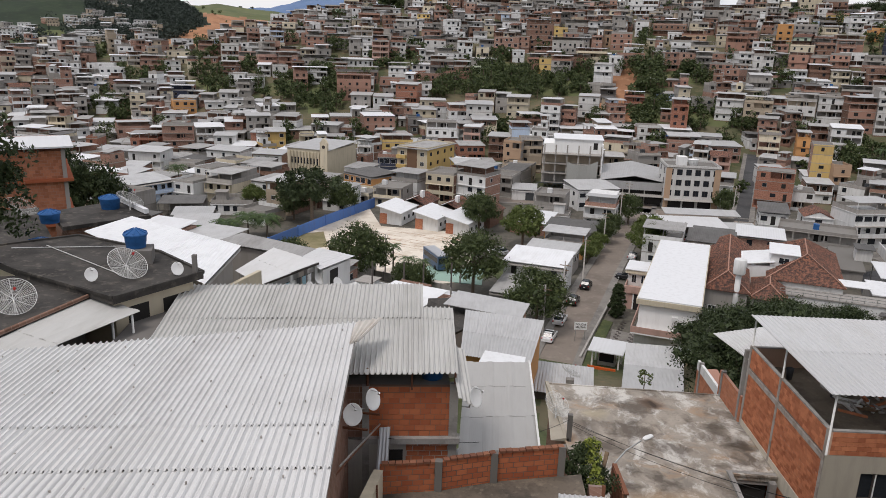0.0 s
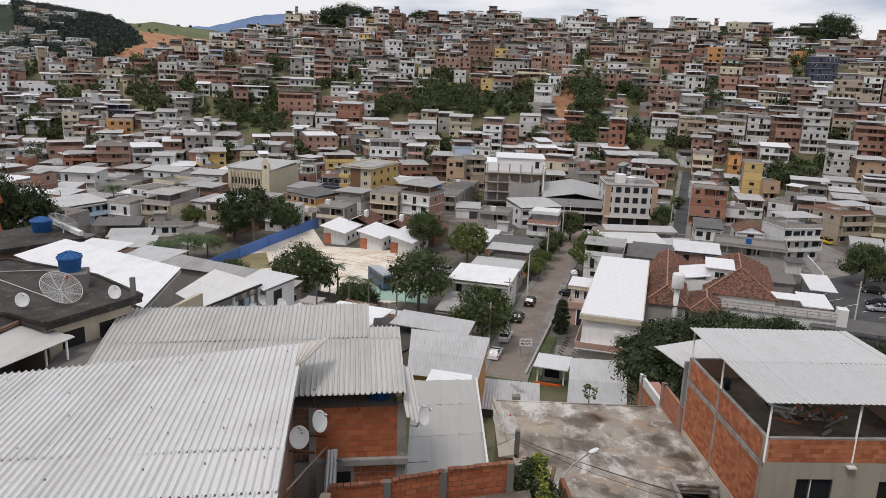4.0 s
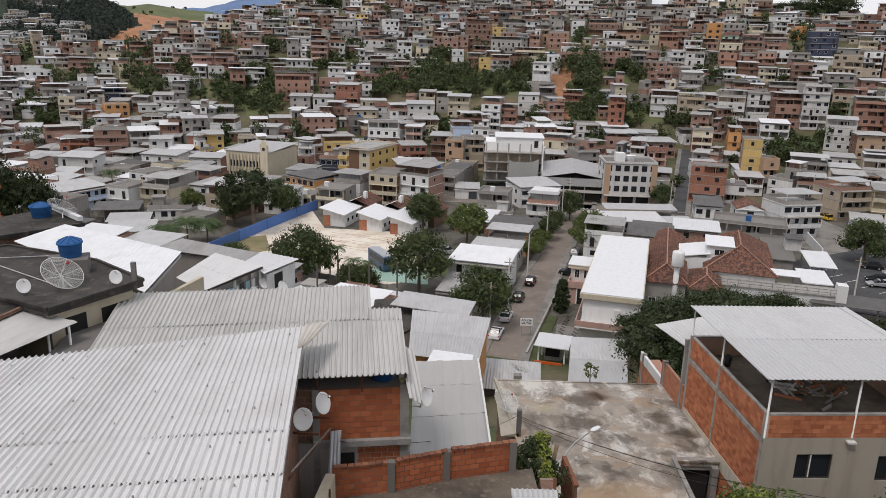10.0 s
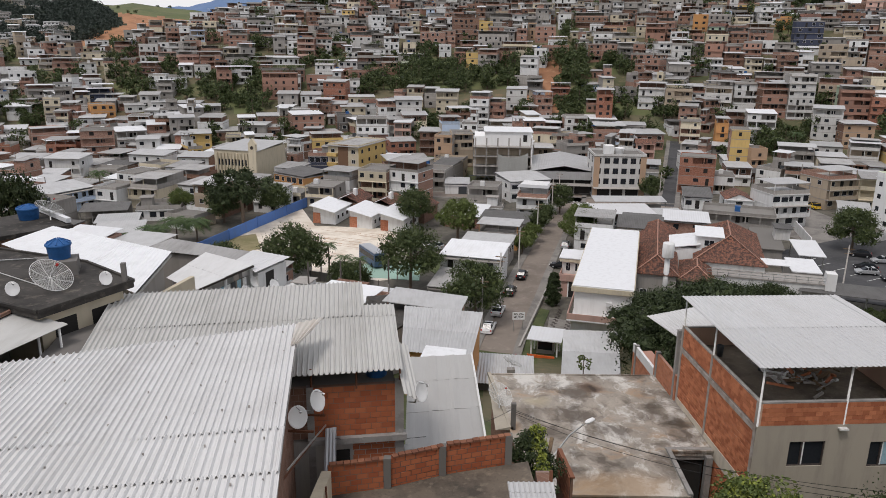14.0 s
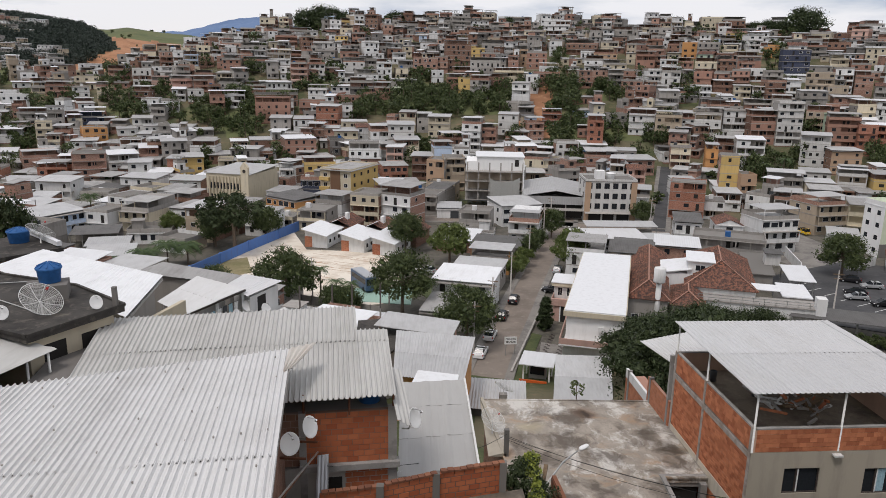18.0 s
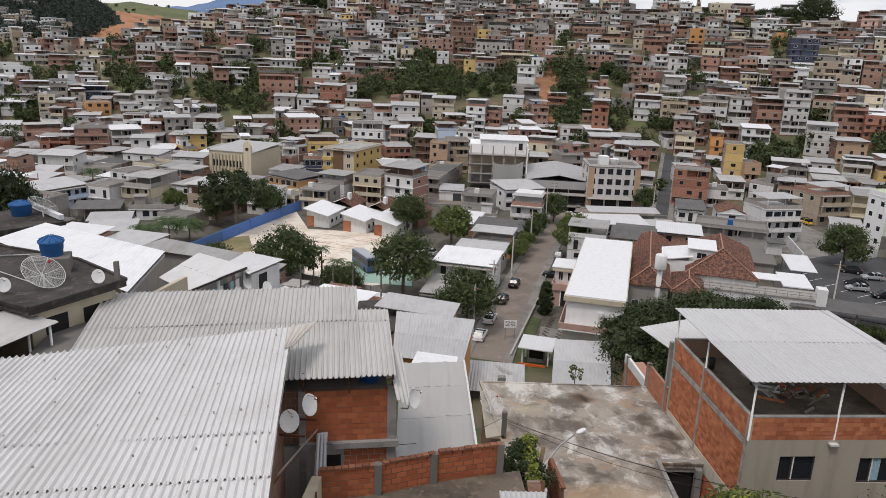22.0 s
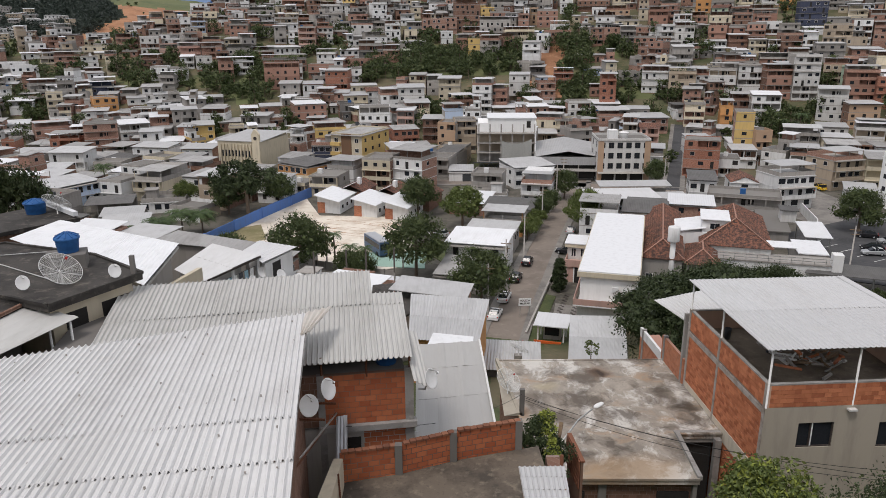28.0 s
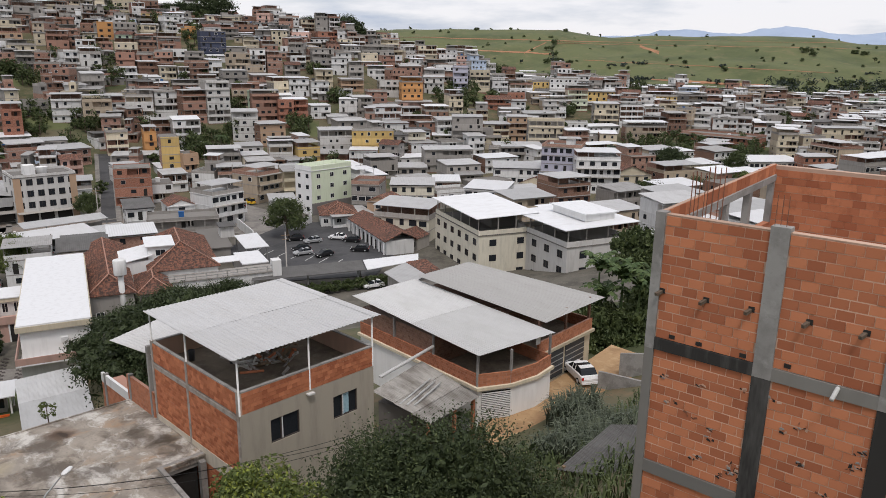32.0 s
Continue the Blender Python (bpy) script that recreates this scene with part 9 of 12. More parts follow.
def fill_valley():
    """Ordinary houses in the free plots of the valley floor."""
    rng = random.Random(21)
    n = 0
    for turn, x0, x1 in ((-16, -180, 330),):
        c, s_ = math.cos(radians(turn)), math.sin(radians(turn))
        for i in range(-24, 40):
            for j in range(0, 36):
                a, b = i * 10.2 + rng.uniform(-1, 1), 62 + j * 10.6 + rng.uniform(-1, 1)
                x, y = a * c - b * s_ - 22, a * s_ + b * c
                r, az = math.hypot(x, y), math.degrees(math.atan2(x, y))
                if not -42 < az < 78 or r > np.interp(az, AZ, BASE) + 2 or r < 88 or (r < 105 and -8 < az < 20):
                    continue
                if (az > 35 and r < 138) or (az > 17 and r < 128):
                    continue
                big = az > 21 and r > 150
                if big and i % 2:
                    continue
                w, d = (rng.uniform(10.5, 16), rng.uniform(8, 10.5)) if big else (rng.uniform(6.8, 9.8), rng.uniform(7.5, 10))
                cx, cy = x - s_ * d / 2, y + c * d / 2
                if not free(cx, cy, 6.0 if big else 4.0):
                    continue
                if big:
                    floors = rng.choices((1, 2, 3, 4), (0.2, 0.42, 0.28, 0.1))[0]
                else:
                    floors = rng.choices((1, 2, 3), (0.36, 0.50, 0.14))[0] if r > 150 else rng.choices((1, 2), (0.85, 0.15))[0]
                wall = rng.choices(WALLS, [0.04, 0.09, 0.2, 0.36, 0.12, 0.08, 0.03, 0.03, 0.02, 0.0, 0.02, 0.02, 0.0])[0]
                top = rng.choices(("terrace", "slab", "sheet", "gable"), (0.30, 0.20, 0.44, 0.06))[0]
                sheet = rng.choices(SHEETS, (0.32, 0.30, 0.26, 0.12) if az < 25 else (0.16, 0.36, 0.44, 0.04))[0]
                tw_ = turn + rng.choice((0, 0, 0, 3, -5))
                while floors and hides(span(x, y, at_ground(x, y), w, floors * 2.7 + (2.3 if top == "terrace" else 0.8))):
                    floors, top = floors - 1, rng.choice(("slab", "sheet"))
                if not floors:
                    continue
                if r > 238:
                    joined_house("far_houses", rng, x, y, at_ground(x, y), tw_, w, d, floors, wall, top, sheet, 1.5)
                elif r < 122 or (az > 25 and r < 146):
                    house(x, y, tw_, w, d, floors, wall, top, sheet, seed=n, deep=1.5, group="valley houses")
                else:
                    compact_house(rng, x, y, at_ground(x, y), tw_, w, d, floors, wall, top, sheet, 1.5, "valley houses", r > 190)
                take(cx, cy, 6.5 if big else 4.2)
                n += 1


take(-60, 149, 6), take(-54, 155, 5), take(80, 55, 12), take(92, 58, 10), take(74, 44, 8), take(95, 79, 7)
# ---- the crowded hillside ----
def polar(az, r):
    return r * math.sin(radians(az)), r * math.cos(radians(az))


def settle_hillside():
    rng = random.Random(11)
    plots = []
    r, row = 236.0, 0
    while r < 600:
        row += 1
        az = -40.0 + rng.uniform(0, 1)
        while az < 78:
            w, d = rng.uniform(4.4, 8.0) if az < 20 else rng.uniform(7, 12), rng.uniform(7, 10)
            step = math.degrees((w + rng.uniform(0.1, 1.4)) / r)
            c = az + step / 2
            az += step
            rr = r + rng.uniform(-4.2, 4.2)
            rb, rt = np.interp(c, AZ, BASE), np.interp(c, AZ, RIDGE)
            x, y = polar(c, rr)
            if rr < rb - 4 or rr > rt + 8:
                continue
            z = at_ground(x, y)
            e = elevation(x, y, z)
            up = elevation(x, y, z + 5.5)
            if any(((c - a) / (p + 0.3)) ** 2 + ((v - b) / q) ** 2 < 1 for a, b, p, q in GREEN for v in (e, (e + up) / 2, up)):
                continue
            if c > 23 and row % 2 and 262 < r < 400:
                continue
            if not free(x, y, 3.4) or rng.random() < 0.05:
                continue
            plots.append((c, rr, x, y, z, w, d))
        r += rng.uniform(8.0, 9.6)
    return plots




VALLEY_PLOTS = list(TAKEN)
def hill_house(x, y, turn, w, floors, wall, top, sheet):
    """A house that stands out among its neighbours on the hillside."""
    if any((x - a) ** 2 + (y - b) ** 2 < (w * 0.3 + c) ** 2 for a, b, c in VALLEY_PLOTS):
        return
    rng = random.Random(int(x * 31) + int(y * 17))
    d = rng.uniform(7, 10)
    z = at_ground(x, y) + 0.3
    TAKEN.append((x, y + 3, max(w, d) * 0.4))
    VIEWS.append(span(x, y, z, w, floors * 2.7 + (2.2 if top == "terrace" else 0.5)))
    if math.hypot(x, y) > 292:
        return joined_house("far_houses", rng, x, y, z, turn, w, d, floors, wall, top, sheet, 5.0, True)
    compact_house(rng, x, y, z, turn, w, d, floors, wall, top, sheet, 5.0, "hillside houses", False, True)


hill_house(-200.8, 420.0, 19, 8.0, 1, "cream_wall", "slab", "fibre_roof")
hill_house(-192.6, 423.2, 32, 11.5, 2, "white_wall", "slab", "fibre_roof")
hill_house(-162.0, 387.5, 20, 11.2, 2, "far_brick", "terrace", "fibre_roof")
hill_house(-170.3, 429.5, 25, 8.9, 1, "white_wall", "terrace", "white_roof")
hill_house(-157.7, 417.2, 8, 12.8, 1, "cement", "terrace", "white_roof")
hill_house(-178.2, 431.7, 5, 5.7, 2, "cement", "slab", "fibre_roof")
hill_house(-145.5, 409.9, 24, 6.3, 3, "far_brick", "slab", "fibre_roof")
hill_house(-138.2, 407.2, 14, 5.2, 3, "white_wall", "slab", "fibre_roof")
hill_house(-128.2, 396.8, 13, 7.0, 3, "blue_wall", "terrace", "white_roof")
hill_house(-139.2, 388.8, 15, 12.6, 2, "white_wall", "slab", "fibre_roof")
hill_house(-143.8, 466.3, 22, 9.2, 2, "white_wall", "slab", "fibre_roof")
hill_house(-131.1, 450.3, 26, 5.1, 2, "old_brick_wall", "slab", "fibre_roof")
hill_house(-155.2, 455.1, 23, 9.6, 1, "far_brick", "terrace", "white_roof")
hill_house(-121.6, 401.0, 19, 8.0, 2, "far_brick", "slab", "fibre_roof")
hill_house(-145.8, 374.6, 12, 8.9, 3, "grey_white_wall", "slab", "fibre_roof")
hill_house(-135.6, 372.1, 15, 8.9, 2, "pink_wall", "slab", "fibre_roof")
hill_house(-122.8, 364.9, 28, 9.4, 2, "pink_wall", "terrace", "fibre_roof")
hill_house(-117.0, 380.4, 1, 9.3, 1, "far_brick", "terrace", "metal_roof")
hill_house(-111.6, 362.2, 9, 9.4, 2, "far_brick", "terrace", "fibre_roof")
hill_house(-121.8, 369.4, 2, 6.3, 1, "white_wall", "slab", "fibre_roof")
hill_house(-137.4, 350.0, 4, 7.9, 2, "old_brick_wall", "terrace", "metal_roof")
hill_house(-120.5, 351.9, 14, 6.0, 2, "white_wall", "sheet", "white_roof")
hill_house(-111.6, 349.6, 22, 7.0, 2, "grey_white_wall", "slab", "fibre_roof")
hill_house(-96.8, 332.2, 18, 6.3, 3, "far_brick", "terrace", "white_roof")
hill_house(-119.5, 337.5, 21, 7.7, 2, "white_wall", "slab", "fibre_roof")
hill_house(-177.7, 383.9, 25, 11.5, 2, "cream_wall", "slab", "fibre_roof")
hill_house(-172.4, 365.4, 28, 7.5, 2, "white_wall", "slab", "fibre_roof")
hill_house(-156.5, 352.9, 21, 4.9, 3, "cream_wall", "terrace", "fibre_roof")
hill_house(-155.9, 373.8, 9, 7.3, 1, "far_brick", "slab", "fibre_roof")
hill_house(-183.3, 365.6, 16, 11.8, 2, "far_brick", "terrace", "fibre_roof")
hill_house(-209.1, 382.6, 30, 10.1, 1, "white_wall", "sheet", "white_roof")
hill_house(-196.1, 372.5, 21, 7.5, 1, "cream_wall", "slab", "fibre_roof")
hill_house(-204.9, 355.2, 22, 12.6, 2, "white_wall", "slab", "fibre_roof")
hill_house(-195.0, 348.1, 28, 11.5, 2, "white_wall", "slab", "fibre_roof")
hill_house(-198.5, 342.6, 23, 11.3, 1, "white_wall", "sheet", "white_roof")
hill_house(-171.2, 348.2, 26, 6.6, 1, "white_wall", "sheet", "white_roof")
hill_house(-151.7, 333.1, 24, 8.8, 1, "old_brick_wall", "terrace", "white_roof")
hill_house(-147.3, 319.7, 22, 9.3, 2, "navy_wall", "terrace", "white_roof")
hill_house(-152.9, 316.0, 25, 5.6, 2, "cream_wall", "terrace", "white_roof")
hill_house(-174.8, 323.8, 21, 10.8, 2, "cement", "terrace", "white_roof")
hill_house(-188.3, 318.5, 26, 4.6, 2, "white_wall", "slab", "fibre_roof")
hill_house(-156.1, 296.4, 9, 6.4, 4, "cream_wall", "slab", "fibre_roof")
hill_house(-147.9, 293.9, 16, 5.6, 3, "far_brick", "terrace", "metal_roof")
hill_house(-169.5, 307.4, 25, 5.8, 2, "far_brick", "slab", "fibre_roof")
hill_house(-136.6, 298.2, 32, 9.1, 3, "orange_wall", "slab", "fibre_roof")
hill_house(-173.6, 302.8, 14, 8.9, 2, "white_wall", "sheet", "white_roof")
hill_house(-176.2, 313.9, 22, 7.1, 1, "white_wall", "terrace", "fibre_roof")
hill_house(-124.0, 314.4, 16, 7.6, 2, "grey_white_wall", "sheet", "fibre_roof")
hill_house(-134.2, 314.6, 9, 6.6, 1, "far_brick", "terrace", "fibre_roof")
hill_house(-128.7, 310.4, 26, 7.9, 1, "white_wall", "sheet", "metal_roof")
hill_house(-118.5, 313.3, 25, 8.1, 1, "grey_white_wall", "sheet", "metal_roof")
hill_house(-107.4, 312.0, 6, 10.4, 1, "cement", "sheet", "metal_roof")
hill_house(-96.6, 307.2, 16, 9.0, 1, "cement", "sheet", "metal_roof")
hill_house(-119.6, 290.3, 9, 8.2, 2, "white_wall", "slab", "fibre_roof")
hill_house(-107.2, 283.4, 12, 6.1, 2, "old_brick_wall", "terrace", "metal_roof")
hill_house(-128.6, 294.1, 6, 6.6, 1, "far_brick", "sheet", "fibre_roof")
hill_house(-137.6, 290.0, 19, 8.9, 2, "white_wall", "sheet", "metal_roof")
hill_house(-108.3, 278.7, 22, 6.8, 2, "far_brick", "sheet", "white_roof")
hill_house(-98.3, 278.2, 21, 8.9, 3, "cement", "sheet", "metal_roof")
hill_house(-88.2, 279.4, 1, 9.4, 2, "white_wall", "terrace", "fibre_roof")
hill_house(-94.4, 265.7, 3, 5.0, 2, "red_brick", "sheet", "metal_roof")
hill_house(-87.9, 266.9, 20, 7.4, 2, "yellow_wall", "sheet", "metal_roof")
hill_house(-119.3, 253.3, 22, 10.6, 4, "far_brick", "slab", "fibre_roof")
hill_house(-115.0, 271.7, 31, 10.4, 2, "white_wall", "sheet", "white_roof")
hill_house(-143.7, 269.0, 35, 12.1, 2, "far_brick", "terrace", "metal_roof")
hill_house(-131.9, 252.6, 9, 9.7, 2, "red_brick", "terrace", "fibre_roof")
hill_house(-165.8, 283.0, 23, 9.0, 1, "white_wall", "sheet", "white_roof")
hill_house(-150.9, 251.2, 11, 4.0, 2, "red_brick", "slab", "fibre_roof")
hill_house(-152.3, 270.0, 14, 5.5, 1, "cement", "sheet", "fibre_roof")
hill_house(-127.1, 481.9, 25, 13.1, 1, "old_brick_wall", "terrace", "fibre_roof")
hill_house(-119.6, 487.6, -2, 10.5, 1, "old_brick_wall", "slab", "fibre_roof")
hill_house(-104.4, 473.6, 9, 9.2, 3, "cream_wall", "slab", "fibre_roof")
hill_house(-94.4, 471.6, 8, 11.6, 1, "white_wall", "terrace", "metal_roof")
hill_house(-83.1, 466.7, 8, 12.9, 1, "cement", "terrace", "white_roof")
hill_house(-114.1, 423.9, -1, 10.3, 2, "far_brick", "terrace", "fibre_roof")
hill_house(-105.6, 438.5, 13, 12.6, 1, "cement", "terrace", "metal_roof")
hill_house(-98.6, 411.3, 6, 13.7, 2, "cement", "terrace", "metal_roof")
hill_house(-85.1, 433.7, 14, 12.0, 2, "far_brick", "terrace", "metal_roof")
hill_house(-71.5, 425.0, 16, 7.4, 3, "old_brick_wall", "slab", "fibre_roof")
hill_house(-62.5, 423.4, 12, 11.2, 2, "grey_white_wall", "terrace", "white_roof")
hill_house(-59.8, 441.0, 20, 4.2, 2, "white_wall", "slab", "fibre_roof")
hill_house(-51.8, 457.1, -3, 11.4, 2, "cream_wall", "slab", "fibre_roof")
hill_house(-43.4, 462.0, 18, 6.8, 2, "old_brick_wall", "slab", "fibre_roof")
hill_house(-33.9, 509.0, 3, 14.2, 2, "white_wall", "slab", "fibre_roof")
hill_house(-16.5, 490.7, 1, 16.6, 1, "cement", "terrace", "metal_roof")
hill_house(-12.8, 462.8, 7, 13.7, 1, "blue_wall", "terrace", "metal_roof")
hill_house(-34.2, 404.6, 18, 7.8, 4, "white_wall", "terrace", "metal_roof")
hill_house(-28.3, 439.1, 3, 6.5, 2, "white_wall", "slab", "fibre_roof")
hill_house(-17.0, 431.7, 5, 7.7, 2, "cream_wall", "terrace", "white_roof")
hill_house(-9.2, 426.9, 7, 11.4, 1, "cement", "terrace", "fibre_roof")
hill_house(-2.9, 423.0, 3, 11.3, 2, "white_wall", "terrace", "white_roof")
hill_house(-59.7, 407.7, -6, 10.8, 2, "cement", "slab", "fibre_roof")
hill_house(-46.0, 404.4, 1, 10.2, 2, "far_brick", "terrace", "metal_roof")
hill_house(-43.5, 427.8, 7, 11.4, 1, "cement", "terrace", "fibre_roof")
hill_house(-73.5, 408.4, 11, 11.4, 1, "old_brick_wall", "terrace", "metal_roof")
hill_house(-80.8, 389.7, 9, 11.9, 3, "white_wall", "terrace", "metal_roof")
hill_house(-103.6, 383.2, -1, 9.4, 3, "salmon_wall", "terrace", "metal_roof")
hill_house(-91.8, 386.2, -2, 12.9, 2, "cement", "terrace", "white_roof")
hill_house(-53.3, 393.4, -6, 8.7, 2, "white_wall", "slab", "fibre_roof")
hill_house(-59.3, 377.4, 7, 7.8, 3, "grey_white_wall", "terrace", "metal_roof")
hill_house(-42.1, 389.7, 5, 11.0, 2, "grey_white_wall", "terrace", "metal_roof")
hill_house(-34.2, 392.5, 7, 10.5, 2, "cement", "terrace", "white_roof")
hill_house(-66.9, 369.0, 4, 8.1, 4, "pink_wall", "slab", "fibre_roof")
hill_house(-60.8, 377.1, 10, 6.1, 2, "far_brick", "slab", "fibre_roof")
hill_house(-73.5, 396.2, 11, 10.5, 1, "far_brick", "terrace", "fibre_roof")
hill_house(-25.9, 379.1, 3, 7.6, 3, "white_wall", "terrace", "metal_roof")
hill_house(-14.2, 391.7, 2, 10.5, 2, "cement", "sheet", "metal_roof")
hill_house(-17.0, 380.6, 8, 6.3, 2, "cream_wall", "slab", "fibre_roof")
hill_house(-5.4, 388.0, -7, 12.7, 3, "far_brick", "slab", "fibre_roof")
hill_house(-41.1, 379.8, -7, 13.0, 1, "cement", "sheet", "metal_roof")
hill_house(-52.5, 380.4, 2, 7.9, 2, "old_brick_wall", "slab", "fibre_roof")
hill_house(-33.5, 371.5, 18, 10.5, 2, "white_wall", "terrace", "metal_roof")
hill_house(-34.5, 352.3, 4, 11.1, 3, "cement_dark", "terrace", "fibre_roof")
hill_house(-15.7, 371.7, 2, 12.8, 1, "cement", "sheet", "metal_roof")
hill_house(-26.6, 353.0, -1, 10.1, 2, "far_brick", "terrace", "metal_roof")
hill_house(-17.4, 360.6, 8, 5.4, 1, "pale_green_wall", "slab", "fibre_roof")
hill_house(-97.2, 357.0, 3, 11.4, 2, "cement", "terrace", "fibre_roof")
hill_house(-91.1, 340.0, 14, 8.9, 2, "white_wall", "terrace", "white_roof")
hill_house(-86.4, 358.7, 10, 10.0, 1, "old_brick_wall", "terrace", "metal_roof")
hill_house(-77.0, 363.9, 18, 14.5, 1, "white_wall", "sheet", "white_roof")
hill_house(-55.1, 349.7, -1, 8.8, 2, "white_wall", "terrace", "fibre_roof")
hill_house(-44.6, 354.2, 8, 9.0, 2, "white_wall", "sheet", "white_roof")
hill_house(-72.4, 341.4, 18, 19.1, 2, "old_brick_wall", "terrace", "fibre_roof")
hill_house(-70.0, 321.5, 9, 14.7, 4, "salmon_wall", "slab", "fibre_roof")
hill_house(-66.6, 333.4, 8, 6.4, 2, "white_wall", "slab", "fibre_roof")
hill_house(-55.2, 334.5, -1, 11.5, 2, "salmon_wall", "slab", "fibre_roof")
hill_house(-46.6, 320.6, -6, 9.6, 3, "red_brick", "sheet", "metal_roof")
hill_house(-37.7, 341.9, 19, 9.8, 2, "far_brick", "slab", "fibre_roof")
hill_house(-29.7, 344.7, 4, 7.3, 2, "far_brick", "slab", "fibre_roof")
hill_house(-39.0, 330.7, 8, 4.5, 2, "white_wall", "slab", "fibre_roof")
hill_house(-65.0, 312.3, 5, 8.4, 2, "cement", "sheet", "metal_roof")
hill_house(-55.3, 312.1, 8, 8.4, 2, "white_wall", "sheet", "metal_roof")
hill_house(-48.6, 301.1, -1, 6.8, 2, "old_brick_wall", "terrace", "metal_roof")
hill_house(-33.7, 310.2, 8, 10.8, 2, "cream_wall", "sheet", "metal_roof")
hill_house(-43.2, 301.9, 2, 8.2, 2, "far_brick", "sheet", "metal_roof")
hill_house(-35.9, 298.8, 11, 9.5, 2, "cream_wall", "sheet", "metal_roof")
hill_house(-56.4, 295.7, 8, 7.1, 2, "white_wall", "slab", "fibre_roof")
hill_house(-51.0, 280.4, 22, 11.9, 3, "salmon_wall", "sheet", "white_roof")
hill_house(-21.2, 291.2, 12, 8.0, 3, "white_wall", "terrace", "metal_roof")
hill_house(-13.2, 290.7, 5, 10.2, 4, "grey_white_wall", "sheet", "metal_roof")
hill_house(-10.4, 280.8, 8, 9.0, 3, "cream_wall", "sheet", "metal_roof")
hill_house(-25.7, 267.8, 4, 11.1, 4, "white_wall", "slab", "fibre_roof")
hill_house(-77.6, 292.9, 17, 6.5, 1, "cream_wall", "sheet", "white_roof")
hill_house(-67.4, 286.2, 16, 7.7, 2, "old_brick_wall", "sheet", "metal_roof")
hill_house(-71.5, 275.9, -1, 10.3, 2, "cement", "sheet", "metal_roof")
hill_house(-79.3, 277.9, 18, 11.6, 1, "old_brick_wall", "sheet", "fibre_roof")
hill_house(-67.2, 264.6, 11, 11.1, 1, "grey_white_wall", "terrace", "fibre_roof")
hill_house(-40.5, 258.8, 16, 11.1, 2, "yellow_wall", "terrace", "fibre_roof")
hill_house(-30.9, 269.2, 19, 11.6, 1, "cement", "sheet", "metal_roof")
hill_house(-23.1, 266.0, 10, 7.0, 2, "far_brick", "sheet", "metal_roof")
hill_house(-13.7, 257.6, 16, 9.2, 2, "red_brick", "sheet", "fibre_roof")
hill_house(-10.4, 195.7, -27, 9.1, 3, "white_wall", "terrace", "fibre_roof")
hill_house(-9.1, 246.8, 11, 7.7, 1, "cement", "sheet", "fibre_roof")
hill_house(8.7, 484.9, -1, 13.5, 2, "cement", "terrace", "white_roof")
hill_house(16.0, 480.7, 13, 12.0, 3, "cement", "slab", "fibre_roof")
hill_house(28.7, 485.2, 0, 16.4, 2, "white_wall", "sheet", "white_roof")
hill_house(46.7, 511.0, -4, 10.5, 2, "white_wall", "slab", "fibre_roof")
hill_house(56.2, 509.2, -13, 13.4, 2, "cement", "slab", "fibre_roof")
hill_house(64.3, 507.4, -5, 13.3, 1, "white_wall", "sheet", "white_roof")
hill_house(72.9, 460.3, -15, 16.0, 3, "white_wall", "slab", "fibre_roof")
hill_house(99.5, 497.3, -8, 10.0, 2, "grey_white_wall", "slab", "fibre_roof")
hill_house(87.2, 469.0, -20, 15.6, 1, "old_brick_wall", "terrace", "fibre_roof")
hill_house(126.2, 487.7, 3, 18.7, 1, "white_wall", "sheet", "white_roof")
hill_house(110.9, 439.2, -5, 16.3, 2, "cement", "terrace", "fibre_roof")
hill_house(123.2, 443.2, -24, 11.3, 2, "cream_wall", "terrace", "white_roof")
hill_house(3.5, 452.0, -12, 11.3, 2, "white_wall", "slab", "fibre_roof")
hill_house(17.4, 447.7, -10, 12.5, 2, "old_brick_wall", "terrace", "metal_roof")
hill_house(30.5, 446.0, 11, 11.8, 2, "cement", "terrace", "fibre_roof")
hill_house(45.8, 448.7, -4, 12.5, 2, "cement", "terrace", "metal_roof")
hill_house(57.5, 446.3, -18, 11.8, 2, "cream_wall", "slab", "fibre_roof")
hill_house(86.2, 459.0, 6, 15.3, 1, "white_wall", "sheet", "white_roof")
hill_house(71.5, 438.2, -1, 8.9, 1, "cement", "terrace", "white_roof")
hill_house(65.2, 411.9, -19, 6.9, 3, "white_wall", "slab", "fibre_roof")
hill_house(79.8, 413.4, -16, 16.8, 2, "old_brick_wall", "terrace", "white_roof")
hill_house(95.1, 414.2, -7, 9.6, 2, "cream_wall", "slab", "fibre_roof")
hill_house(88.7, 394.1, -10, 12.0, 2, "tan_wall", "terrace", "fibre_roof")
hill_house(12.1, 400.8, 8, 13.1, 4, "old_brick_wall", "terrace", "white_roof")
hill_house(19.2, 417.6, -14, 6.2, 2, "yellow_wall", "slab", "fibre_roof")
hill_house(22.4, 402.4, 1, 7.2, 3, "yellow_wall", "slab", "fibre_roof")
hill_house(31.9, 418.8, -3, 13.0, 2, "cement", "terrace", "fibre_roof")
hill_house(29.1, 403.0, 11, 10.7, 2, "far_brick", "terrace", "fibre_roof")
hill_house(44.5, 397.5, -9, 7.6, 3, "tan_wall", "terrace", "fibre_roof")
hill_house(52.6, 392.5, -6, 10.4, 3, "salmon_wall", "slab", "fibre_roof")
hill_house(80.2, 398.0, -9, 7.5, 2, "white_wall", "slab", "fibre_roof")
